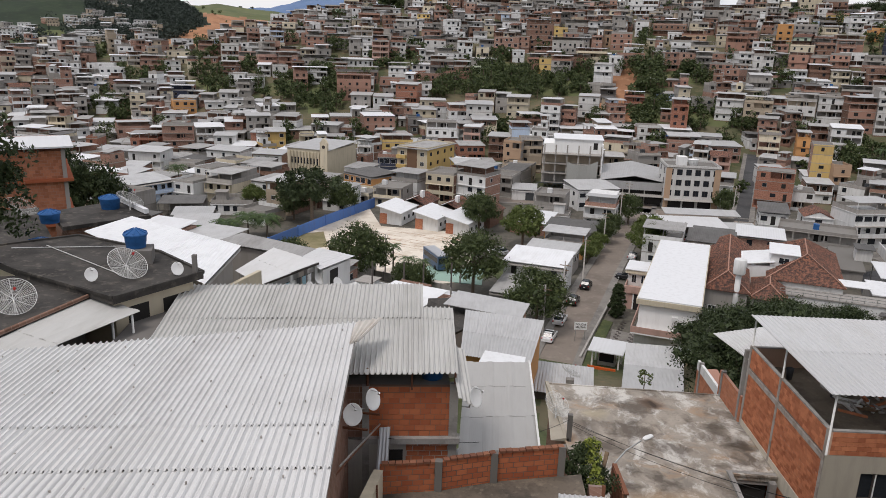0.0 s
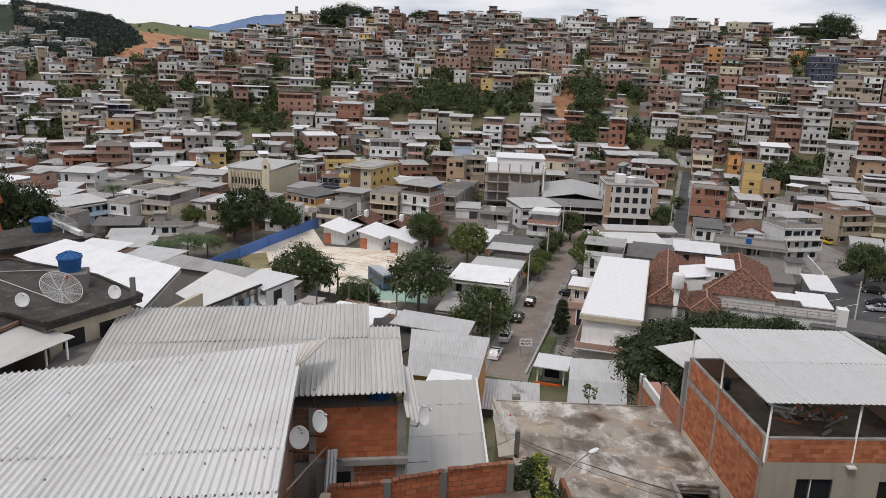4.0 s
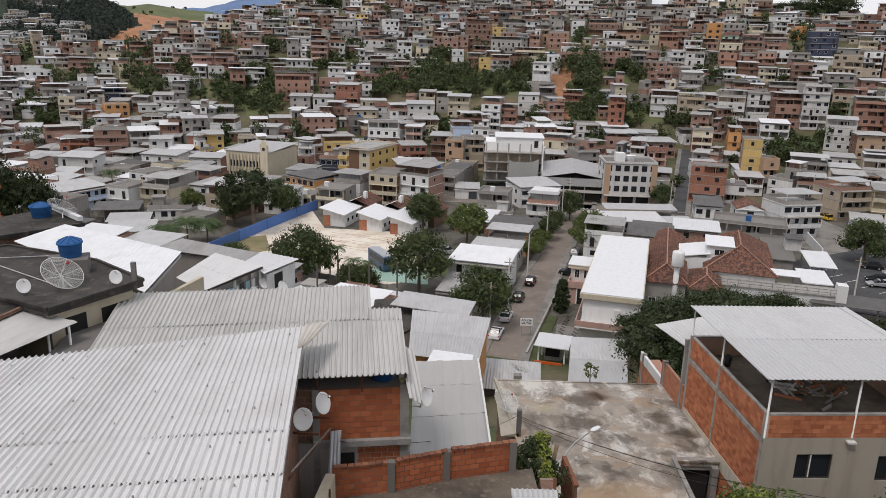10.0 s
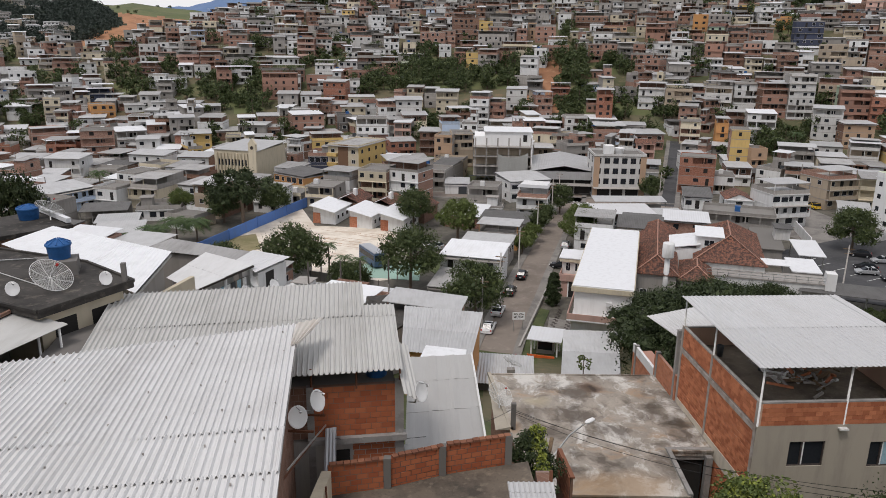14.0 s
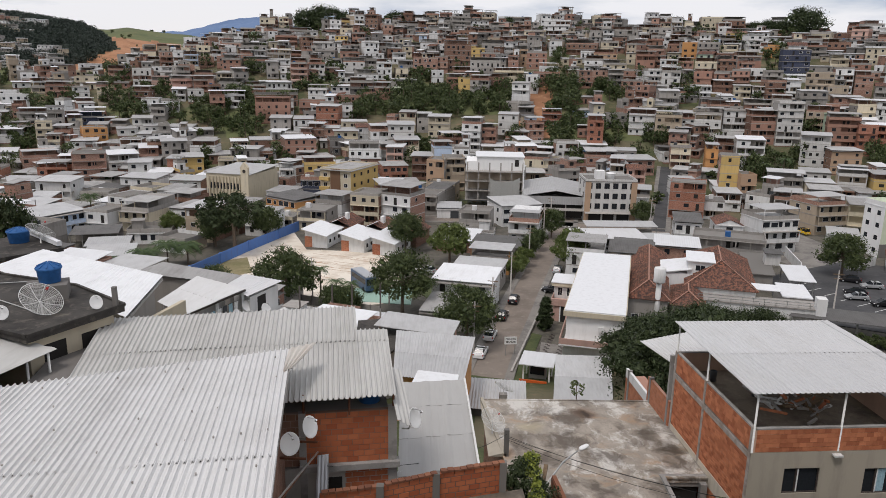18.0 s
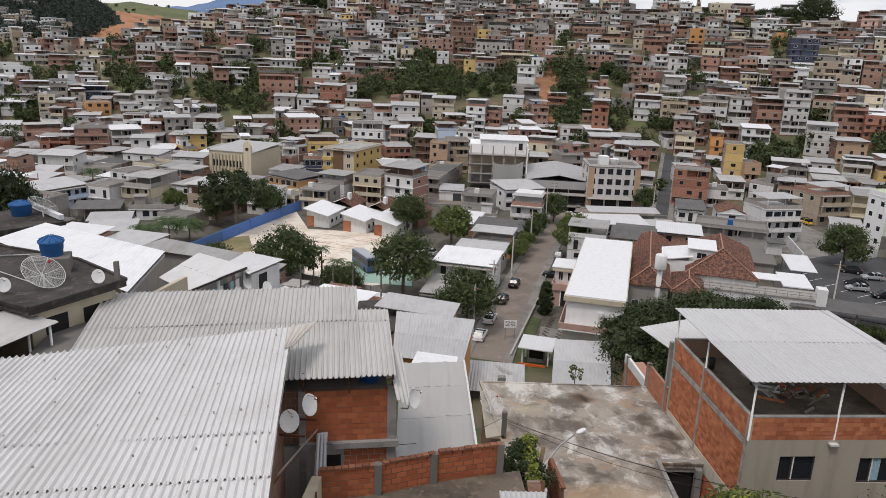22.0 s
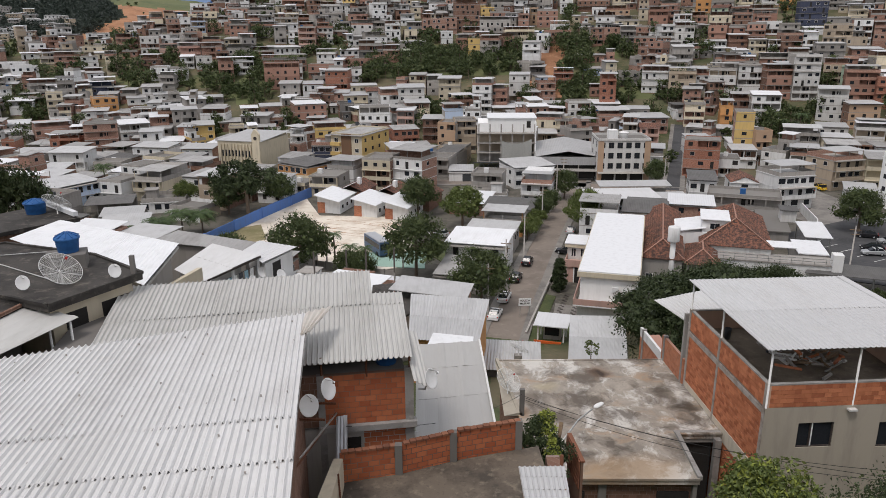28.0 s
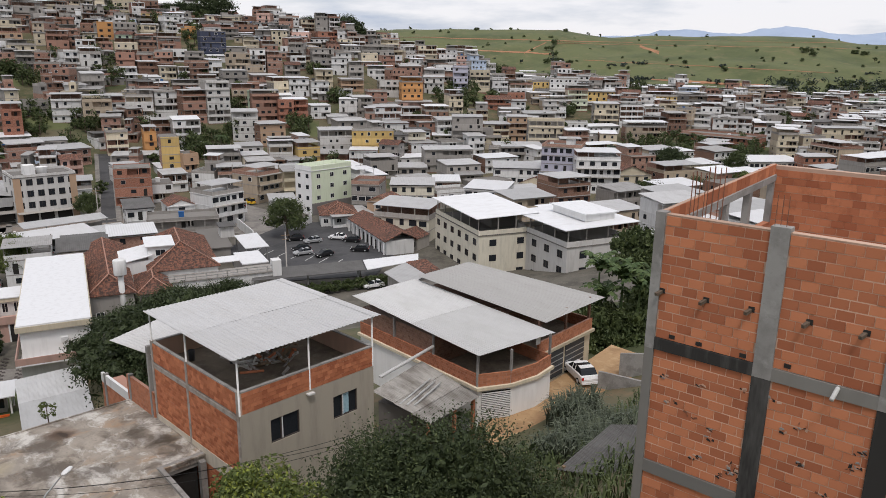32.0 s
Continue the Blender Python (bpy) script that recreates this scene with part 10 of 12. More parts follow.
hill_house(82.1, 384.3, -21, 12.3, 2, "white_wall", "terrace", "fibre_roof")
hill_house(71.9, 396.5, 1, 10.5, 1, "cream_wall", "sheet", "metal_roof")
hill_house(90.1, 376.4, -4, 10.9, 2, "cream_wall", "terrace", "white_roof")
hill_house(105.2, 377.6, -12, 9.2, 3, "salmon_wall", "terrace", "fibre_roof")
hill_house(25.1, 381.2, -3, 15.3, 3, "cement", "terrace", "fibre_roof")
hill_house(57.7, 376.6, 7, 7.8, 2, "white_wall", "terrace", "white_roof")
hill_house(36.7, 373.2, 2, 14.4, 2, "cream_wall", "terrace", "white_roof")
hill_house(44.1, 378.4, -17, 12.4, 1, "white_wall", "sheet", "white_roof")
hill_house(7.7, 393.9, 8, 10.6, 2, "old_brick_wall", "slab", "fibre_roof")
hill_house(3.0, 390.0, 3, 6.4, 3, "far_brick", "slab", "fibre_roof")
hill_house(13.9, 383.7, -14, 10.3, 1, "far_brick", "terrace", "fibre_roof")
hill_house(9.2, 365.9, -13, 7.7, 2, "salmon_wall", "terrace", "fibre_roof")
hill_house(13.9, 358.7, -10, 5.9, 3, "yellow_wall", "slab", "fibre_roof")
hill_house(20.9, 355.4, -11, 9.0, 3, "cement", "terrace", "fibre_roof")
hill_house(28.9, 364.9, -15, 9.3, 2, "far_brick", "terrace", "metal_roof")
hill_house(46.2, 359.0, -13, 5.9, 3, "white_wall", "slab", "fibre_roof")
hill_house(55.6, 368.8, 8, 11.5, 2, "salmon_wall", "slab", "fibre_roof")
hill_house(1.0, 376.0, 14, 6.2, 2, "white_wall", "slab", "fibre_roof")
hill_house(72.4, 361.8, 1, 6.4, 3, "salmon_wall", "slab", "fibre_roof")
hill_house(79.1, 360.4, -6, 7.4, 3, "far_brick", "slab", "fibre_roof")
hill_house(85.3, 353.9, -7, 6.7, 3, "cement_dark", "terrace", "fibre_roof")
hill_house(95.8, 365.7, -19, 7.9, 2, "far_brick", "slab", "fibre_roof")
hill_house(92.6, 352.0, -8, 9.7, 2, "far_brick", "slab", "fibre_roof")
hill_house(101.7, 363.0, -6, 8.4, 2, "white_wall", "slab", "fibre_roof")
hill_house(67.7, 342.4, -2, 13.7, 1, "far_brick", "sheet", "fibre_roof")
hill_house(50.1, 317.1, -7, 8.1, 2, "red_brick", "terrace", "white_roof")
hill_house(64.3, 326.7, -5, 7.8, 1, "blue_wall", "sheet", "fibre_roof")
hill_house(63.4, 290.2, -9, 6.0, 4, "red_brick", "terrace", "metal_roof")
hill_house(77.2, 312.6, -7, 9.2, 2, "cement", "slab", "fibre_roof")
hill_house(84.9, 303.3, -20, 10.2, 3, "white_wall", "terrace", "metal_roof")
hill_house(1.7, 301.0, -4, 8.7, 4, "cream_wall", "sheet", "metal_roof")
hill_house(14.4, 292.6, -14, 7.6, 4, "white_wall", "terrace", "white_roof")
hill_house(21.2, 294.2, -11, 6.3, 3, "far_brick", "terrace", "metal_roof")
hill_house(30.0, 302.5, -8, 8.2, 4, "grey_white_wall", "sheet", "metal_roof")
hill_house(33.4, 298.1, -17, 9.5, 2, "salmon_wall", "sheet", "metal_roof")
hill_house(40.9, 299.2, 3, 6.8, 3, "far_brick", "terrace", "metal_roof")
hill_house(7.1, 290.9, 13, 8.0, 2, "old_brick_wall", "terrace", "white_roof")
hill_house(24.4, 289.0, 2, 11.1, 1, "white_wall", "sheet", "white_roof")
hill_house(19.5, 272.3, -15, 9.2, 2, "white_wall", "slab", "fibre_roof")
hill_house(6.8, 247.9, 5, 7.3, 4, "beige_wall", "slab", "fibre_roof")
hill_house(0.3, 244.0, -12, 6.0, 4, "tan_wall", "slab", "fibre_roof")
hill_house(42.4, 290.9, -3, 10.6, 1, "cement", "sheet", "metal_roof")
hill_house(49.9, 274.5, 1, 8.3, 3, "grey_white_wall", "slab", "fibre_roof")
hill_house(62.0, 287.4, -6, 10.8, 1, "white_wall", "sheet", "white_roof")
hill_house(60.8, 266.1, -4, 11.2, 2, "far_brick", "terrace", "metal_roof")
hill_house(35.8, 256.5, -18, 8.6, 3, "cream_wall", "terrace", "metal_roof")
hill_house(41.5, 254.6, -7, 7.0, 3, "cream_wall", "slab", "fibre_roof")
hill_house(69.8, 272.2, -11, 10.5, 2, "cement", "sheet", "metal_roof")
hill_house(73.8, 261.8, 2, 10.9, 2, "far_brick", "sheet", "metal_roof")
hill_house(130.3, 440.1, -12, 13.1, 2, "cement", "slab", "fibre_roof")
hill_house(145.2, 442.8, -22, 17.4, 1, "old_brick_wall", "sheet", "fibre_roof")
hill_house(168.1, 461.3, -9, 14.0, 3, "cream_wall", "slab", "fibre_roof")
hill_house(194.1, 456.4, -17, 17.3, 2, "grey_white_wall", "slab", "fibre_roof")
hill_house(215.5, 441.9, -13, 26.0, 1, "cream_wall", "gable", "fibre_roof")
hill_house(166.1, 419.3, -28, 10.9, 2, "yellow_wall", "terrace", "fibre_roof")
hill_house(158.0, 417.1, -13, 13.2, 1, "cement", "terrace", "metal_roof")
hill_house(169.0, 399.7, -3, 7.6, 3, "white_wall", "sheet", "white_roof")
hill_house(188.2, 414.3, -18, 12.8, 1, "white_wall", "sheet", "metal_roof")
hill_house(173.1, 394.7, -26, 6.9, 2, "white_wall", "slab", "fibre_roof")
hill_house(172.8, 386.1, -9, 5.7, 2, "orange_wall", "slab", "fibre_roof")
hill_house(197.6, 392.0, -6, 9.8, 2, "white_wall", "terrace", "fibre_roof")
hill_house(190.6, 379.9, -28, 11.5, 2, "cement", "terrace", "metal_roof")
hill_house(222.0, 410.9, -18, 7.5, 2, "old_brick_wall", "slab", "fibre_roof")
hill_house(205.5, 384.5, -7, 11.5, 2, "old_brick_wall", "terrace", "white_roof")
hill_house(209.6, 375.5, -30, 8.7, 2, "cement_dark", "sheet", "white_roof")
hill_house(128.4, 400.9, -25, 10.7, 2, "old_brick_wall", "terrace", "white_roof")
hill_house(132.2, 393.4, -5, 7.7, 3, "orange_wall", "slab", "fibre_roof")
hill_house(140.8, 390.4, -19, 10.9, 3, "cement", "slab", "fibre_roof")
hill_house(152.5, 393.5, -16, 9.2, 2, "cream_wall", "slab", "fibre_roof")
hill_house(173.1, 360.6, -13, 12.5, 4, "navy_wall", "slab", "fibre_roof")
hill_house(199.4, 379.9, -33, 10.0, 1, "white_wall", "sheet", "white_roof")
hill_house(192.9, 358.4, -29, 8.0, 2, "cream_wall", "terrace", "white_roof")
hill_house(199.1, 350.4, -30, 8.2, 2, "far_brick", "terrace", "white_roof")
hill_house(114.4, 368.7, -17, 8.4, 3, "white_wall", "terrace", "metal_roof")
hill_house(123.5, 371.0, -11, 7.3, 2, "far_brick", "terrace", "fibre_roof")
hill_house(112.2, 385.0, -24, 8.2, 3, "far_brick", "terrace", "fibre_roof")
hill_house(152.2, 364.5, -8, 11.0, 3, "salmon_wall", "terrace", "fibre_roof")
hill_house(143.2, 369.2, -16, 10.7, 2, "old_brick_wall", "terrace", "metal_roof")
hill_house(132.7, 368.8, -27, 10.3, 2, "cream_wall", "terrace", "fibre_roof")
hill_house(104.2, 356.1, 2, 6.6, 3, "white_wall", "slab", "fibre_roof")
hill_house(110.8, 352.0, -13, 8.5, 3, "grey_white_wall", "terrace", "white_roof")
hill_house(124.4, 348.4, -23, 7.8, 3, "salmon_wall", "slab", "fibre_roof")
hill_house(135.1, 353.0, -2, 7.4, 2, "salmon_wall", "slab", "fibre_roof")
hill_house(141.6, 347.2, -25, 7.7, 3, "salmon_wall", "slab", "fibre_roof")
hill_house(158.3, 349.8, -4, 8.6, 2, "cement", "slab", "fibre_roof")
hill_house(151.2, 330.0, -4, 8.1, 3, "old_brick_wall", "terrace", "fibre_roof")
hill_house(158.3, 330.0, -16, 6.7, 3, "white_wall", "sheet", "white_roof")
hill_house(182.6, 358.1, -24, 12.4, 1, "cement", "sheet", "metal_roof")
hill_house(169.5, 328.9, -28, 11.4, 4, "beige_wall", "slab", "fibre_roof")
hill_house(181.5, 331.6, -22, 7.4, 4, "white_wall", "slab", "fibre_roof")
hill_house(188.5, 327.6, -22, 7.2, 3, "far_brick", "terrace", "fibre_roof")
hill_house(121.7, 338.8, -6, 7.7, 2, "white_wall", "slab", "fibre_roof")
hill_house(132.6, 343.3, -10, 8.2, 2, "old_brick_wall", "sheet", "white_roof")
hill_house(138.4, 335.6, -17, 7.0, 2, "cream_wall", "sheet", "metal_roof")
hill_house(145.6, 333.6, -15, 6.4, 2, "white_wall", "slab", "fibre_roof")
hill_house(113.4, 339.6, -8, 7.7, 1, "white_wall", "terrace", "white_roof")
hill_house(103.3, 328.1, -10, 8.5, 3, "cement", "sheet", "metal_roof")
hill_house(113.8, 335.2, 0, 9.1, 1, "cement", "sheet", "metal_roof")
hill_house(119.5, 323.6, -23, 8.7, 2, "cement_dark", "terrace", "metal_roof")
hill_house(130.1, 332.4, -10, 6.5, 1, "white_wall", "sheet", "white_roof")
hill_house(140.2, 320.7, -18, 12.0, 1, "salmon_wall", "terrace", "white_roof")
hill_house(147.8, 316.2, -23, 7.8, 2, "cement", "terrace", "metal_roof")
hill_house(174.8, 313.6, -16, 11.1, 2, "far_brick", "sheet", "metal_roof")
hill_house(174.1, 297.9, -9, 7.0, 3, "cream_wall", "terrace", "white_roof")
hill_house(92.4, 291.7, -17, 10.1, 4, "beige_wall", "terrace", "metal_roof")
hill_house(101.6, 296.0, -18, 5.5, 3, "white_wall", "terrace", "metal_roof")
hill_house(108.3, 292.6, -23, 10.0, 4, "grey_white_wall", "terrace", "fibre_roof")
hill_house(120.7, 295.3, -8, 10.3, 4, "white_wall", "slab", "fibre_roof")
hill_house(128.5, 287.6, -4, 9.5, 4, "salmon_wall", "terrace", "metal_roof")
hill_house(137.3, 284.6, -10, 9.3, 6, "grey_white_wall", "slab", "fibre_roof")
hill_house(153.5, 295.5, -25, 8.7, 3, "beige_wall", "terrace", "white_roof")
hill_house(155.7, 279.5, -22, 11.1, 4, "salmon_wall", "terrace", "fibre_roof")
hill_house(160.9, 272.0, -23, 6.4, 4, "red_brick", "slab", "fibre_roof")
hill_house(138.3, 265.1, -25, 9.7, 4, "grey_white_wall", "sheet", "metal_roof")
hill_house(145.5, 256.6, -8, 10.3, 3, "tan_wall", "sheet", "metal_roof")
hill_house(114.0, 263.4, -15, 9.6, 4, "white_wall", "sheet", "white_roof")
hill_house(96.5, 237.1, -17, 5.7, 5, "yellow_wall", "slab", "fibre_roof")
hill_house(101.4, 232.9, -4, 5.0, 3, "tan_wall", "slab", "fibre_roof")
hill_house(89.8, 266.3, -14, 7.0, 3, "cream_wall", "slab", "fibre_roof")
hill_house(99.6, 261.7, -16, 4.1, 3, "orange_wall", "terrace", "metal_roof")
hill_house(109.7, 274.9, -16, 7.0, 2, "old_brick_wall", "terrace", "fibre_roof")
hill_house(91.4, 256.2, -27, 14.2, 1, "cement", "sheet", "metal_roof")
hill_house(73.4, 208.5, -20, 9.8, 4, "red_brick", "slab", "fibre_roof")
hill_house(97.7, 239.9, -8, 8.3, 1, "white_wall", "sheet", "white_roof")
hill_house(91.1, 222.0, -11, 7.4, 2, "white_wall", "sheet", "metal_roof")
hill_house(128.7, 244.1, -21, 9.4, 2, "grey_white_wall", "sheet", "metal_roof")
hill_house(110.6, 202.8, -19, 7.8, 3, "peach_wall", "terrace", "fibre_roof")
hill_house(136.0, 234.4, -20, 7.8, 3, "grey_white_wall", "terrace", "fibre_roof")
hill_house(104.7, 212.6, -25, 7.1, 2, "white_wall", "terrace", "metal_roof")
hill_house(-118.3, 225.9, -4, 11.2, 2, "white_wall", "sheet", "metal_roof")
hill_house(-138.8, 238.6, -1, 10.6, 1, "white_wall", "sheet", "metal_roof")
hill_house(-95.6, 235.3, -12, 12.9, 2, "white_wall", "sheet", "metal_roof")
hill_house(-103.9, 221.9, -2, 8.8, 1, "cement", "slab", "fibre_roof")
hill_house(-115.7, 211.4, 4, 7.3, 1, "old_brick_wall", "sheet", "metal_roof")
hill_house(-89.0, 203.4, -23, 6.7, 2, "white_wall", "slab", "fibre_roof")
hill_house(-79.3, 231.8, -3, 9.9, 2, "white_wall", "sheet", "metal_roof")
hill_house(-96.8, 257.4, 7, 7.5, 1, "white_wall", "sheet", "white_roof")
hill_house(248.4, 369.2, -19, 12.9, 2, "red_brick", "slab", "fibre_roof")
hill_house(240.6, 381.5, -15, 17.5, 1, "old_brick_wall", "terrace", "fibre_roof")
hill_house(248.0, 352.5, -26, 7.6, 2, "cream_wall", "slab", "fibre_roof")
hill_house(281.0, 383.5, -27, 9.7, 2, "white_wall", "slab", "fibre_roof")
hill_house(238.6, 350.5, -26, 19.2, 1, "cement", "terrace", "fibre_roof")
hill_house(215.1, 325.3, -25, 10.8, 4, "cement", "slab", "fibre_roof")
hill_house(231.6, 331.0, -26, 8.3, 2, "white_wall", "slab", "fibre_roof")
hill_house(259.7, 337.7, -28, 18.3, 3, "cement", "slab", "fibre_roof")
hill_house(220.6, 304.5, -31, 7.2, 3, "cement", "terrace", "metal_roof")
hill_house(202.6, 306.0, -29, 8.1, 3, "cream_wall", "sheet", "white_roof")
hill_house(239.0, 309.5, -40, 12.8, 2, "white_wall", "terrace", "white_roof")
hill_house(258.8, 307.6, -30, 12.0, 3, "far_brick", "sheet", "metal_roof")
hill_house(287.5, 339.7, -34, 13.3, 2, "white_wall", "slab", "fibre_roof")
hill_house(296.2, 328.0, -29, 11.9, 1, "old_brick_wall", "terrace", "fibre_roof")
hill_house(275.0, 306.8, -35, 11.1, 2, "grey_white_wall", "sheet", "metal_roof")
hill_house(272.9, 284.2, -41, 7.7, 5, "lilac_wall", "terrace", "metal_roof")
hill_house(287.9, 284.8, -42, 10.9, 4, "cream_wall", "terrace", "fibre_roof")
hill_house(235.4, 279.0, -30, 10.4, 4, "orange_wall", "terrace", "fibre_roof")
hill_house(232.5, 291.7, -29, 11.8, 3, "grey_white_wall", "slab", "fibre_roof")
hill_house(257.9, 288.5, -43, 10.5, 3, "grey_white_wall", "sheet", "metal_roof")
hill_house(243.8, 256.6, -24, 7.0, 4, "cream_wall", "terrace", "metal_roof")
hill_house(212.5, 296.7, -24, 10.8, 2, "tan_wall", "sheet", "metal_roof")
hill_house(202.1, 288.2, -38, 6.3, 2, "white_wall", "slab", "fibre_roof")
hill_house(191.6, 271.2, -38, 7.9, 3, "grey_white_wall", "sheet", "white_roof")
hill_house(199.2, 270.6, -24, 9.1, 3, "cement", "sheet", "metal_roof")
hill_house(213.2, 277.6, -25, 8.9, 3, "salmon_wall", "slab", "fibre_roof")
hill_house(165.0, 271.8, -17, 11.1, 4, "red_brick", "sheet", "white_roof")
hill_house(180.1, 275.3, -19, 8.8, 2, "white_wall", "sheet", "white_roof")
hill_house(205.1, 261.0, -20, 14.6, 3, "white_wall", "sheet", "metal_roof")
hill_house(233.4, 275.4, -38, 17.5, 1, "pink_wall", "sheet", "metal_roof")
hill_house(184.0, 267.9, -26, 9.2, 1, "cement", "sheet", "metal_roof")
hill_house(182.6, 255.5, -18, 12.8, 2, "cement", "sheet", "metal_roof")
hill_house(212.4, 248.6, -34, 13.5, 2, "old_brick_wall", "terrace", "metal_roof")
hill_house(216.3, 243.9, -17, 11.0, 2, "salmon_wall", "sheet", "metal_roof")
hill_house(219.8, 236.7, -29, 8.9, 3, "white_wall", "sheet", "metal_roof")
hill_house(217.8, 222.0, -41, 12.8, 5, "cement", "sheet", "metal_roof")
hill_house(165.4, 241.8, -26, 13.7, 3, "grey_white_wall", "sheet", "metal_roof")
hill_house(173.1, 228.9, -36, 16.1, 4, "yellow_wall", "slab", "fibre_roof")
hill_house(194.4, 228.5, -24, 9.2, 3, "pale_cream_wall", "sheet", "metal_roof")
hill_house(142.3, 225.9, -15, 8.0, 3, "yellow_wall", "terrace", "fibre_roof")
hill_house(134.4, 231.9, -23, 8.3, 3, "grey_white_wall", "terrace", "white_roof")
hill_house(158.1, 202.6, -21, 9.9, 2, "cement", "terrace", "metal_roof")
hill_house(181.9, 215.5, -21, 13.1, 1, "white_wall", "sheet", "white_roof")
hill_house(186.3, 199.5, -32, 18.1, 3, "cement", "sheet", "metal_roof")
hill_house(141.5, 167.1, -24, 13.7, 2, "cream_wall", "sheet", "metal_roof")
hill_house(306.2, 271.2, -33, 12.8, 3, "white_wall", "terrace", "fibre_roof")
hill_house(296.3, 265.7, -22, 10.1, 2, "red_brick", "slab", "fibre_roof")
hill_house(357.5, 311.3, -45, 9.8, 1, "cement", "terrace", "white_roof")
hill_house(369.1, 308.5, -29, 18.5, 1, "cream_wall", "slab", "fibre_roof")
hill_house(323.1, 271.5, -23, 10.0, 3, "yellow_wall", "slab", "fibre_roof")
hill_house(332.5, 263.1, -36, 15.6, 4, "white_wall", "slab", "fibre_roof")
hill_house(320.1, 243.2, -40, 10.6, 4, "pale_green_wall", "terrace", "fibre_roof")
hill_house(340.1, 243.0, -45, 15.1, 3, "yellow_wall", "sheet", "metal_roof")
hill_house(408.6, 292.0, -45, 21.7, 1, "cream_wall", "slab", "fibre_roof")
hill_house(367.6, 254.4, -38, 10.2, 3, "white_wall", "terrace", "fibre_roof")
hill_house(429.2, 277.4, -34, 10.1, 1, "white_wall", "sheet", "white_roof")
hill_house(452.0, 269.3, -52, 26.0, 1, "cement", "terrace", "fibre_roof")
hill_house(382.9, 230.6, -48, 16.2, 3, "yellow_wall", "terrace", "white_roof")
hill_house(277.9, 260.6, -32, 12.6, 2, "red_brick", "gable", "fibre_roof")
hill_house(309.0, 247.6, -32, 15.8, 2, "grey_white_wall", "terrace", "white_roof")
hill_house(330.0, 243.3, -26, 13.2, 1, "cement", "sheet", "metal_roof")
hill_house(312.8, 219.2, -41, 12.2, 4, "cream_wall", "sheet", "metal_roof")
hill_house(324.7, 212.3, -34, 12.7, 4, "white_wall", "terrace", "fibre_roof")
hill_house(346.9, 212.8, -35, 10.9, 3, "white_wall", "slab", "fibre_roof")
hill_house(287.8, 242.0, -37, 15.8, 1, "cement", "sheet", "metal_roof")
hill_house(247.0, 203.4, -42, 15.3, 5, "cream_wall", "slab", "fibre_roof")
hill_house(284.2, 216.0, -48, 11.1, 2, "white_wall", "slab", "fibre_roof")
hill_house(249.5, 222.1, -44, 9.1, 4, "tan_wall", "sheet", "metal_roof")
hill_house(238.1, 224.1, -39, 11.0, 3, "cream_wall", "sheet", "metal_roof")
hill_house(301.8, 212.3, -27, 16.7, 1, "white_wall", "sheet", "white_roof")
hill_house(303.6, 189.7, -38, 19.3, 3, "beige_wall", "terrace", "white_roof")
hill_house(409.7, 226.2, -43, 20.4, 3, "cement_dark", "slab", "fibre_roof")
hill_house(481.1, 250.6, -55, 19.5, 2, "salmon_wall", "slab", "fibre_roof")
hill_house(448.6, 213.9, -48, 18.1, 3, "old_brick_wall", "terrace", "metal_roof")
hill_house(464.2, 201.4, -62, 12.8, 2, "cement", "terrace", "metal_roof")
hill_house(472.8, 196.4, -55, 16.0, 1, "cement", "sheet", "metal_roof")
hill_house(483.5, 180.3, -43, 18.1, 1, "cement", "terrace", "fibre_roof")
hill_house(501.2, 156.2, -55, 13.7, 3, "grey_white_wall", "terrace", "white_roof")
hill_house(428.4, 198.1, -49, 14.1, 1, "white_wall", "sheet", "white_roof")
hill_house(335.6, 173.9, -44, 26.0, 3, "salmon_wall", "terrace", "white_roof")
hill_house(394.3, 169.0, -47, 9.8, 3, "cement", "slab", "fibre_roof")
hill_house(430.7, 169.8, -45, 11.4, 2, "cement", "gable", "fibre_roof")
hill_house(369.4, 125.2, -44, 23.0, 4, "cream_wall", "sheet", "metal_roof")
hill_house(347.2, 130.8, -38, 10.4, 3, "cream_wall", "slab", "fibre_roof")
hill_house(303.3, 111.1, -38, 13.0, 2, "red_brick", "sheet", "metal_roof")


def build_hillside():
    rng = random.Random(5)
    plots = settle_hillside()
    for i, (c, r, x, y, z, w, d) in enumerate(plots):
        floors = rng.choices((1, 2, 3, 4), (0.20, 0.46, 0.28, 0.06) if c < 23 else (0.08, 0.32, 0.4, 0.2))[0]
        wall = rng.choices(WALLS, SHARE if -10 < c < 23 else [0.05, 0.11, 0.15, 0.42, 0.16, 0.05, 0.02, 0.02, 0.01, 0.004, 0.008, 0.012, 0.0])[0]
        top = rng.choices(("terrace", "slab", "sheet", "gable"), (0.40, 0.32, 0.24, 0.04))[0]
        sheet = rng.choices(SHEETS, SHEET_SHARE if c < 23 else (0.22, 0.36, 0.38, 0.04))[0]
        turn = -c * 0.8 + rng.gauss(0, 14)
        while floors and hides(span(x, y, z, w, floors * 2.7 + (2.3 if top == "terrace" else 0.8))):
            floors, top = floors - 1, rng.choice(("slab", "sheet"))
        if not floors:
            continue
        joined_house("far_houses", rng, x, y, z + 0.3, turn, w, d, floors, wall, top, sheet, 4.5)
    lone("far_houses", BULK["far_houses"], "crowded brick and rendered houses covering the hillside", "houses", kind="stuff")


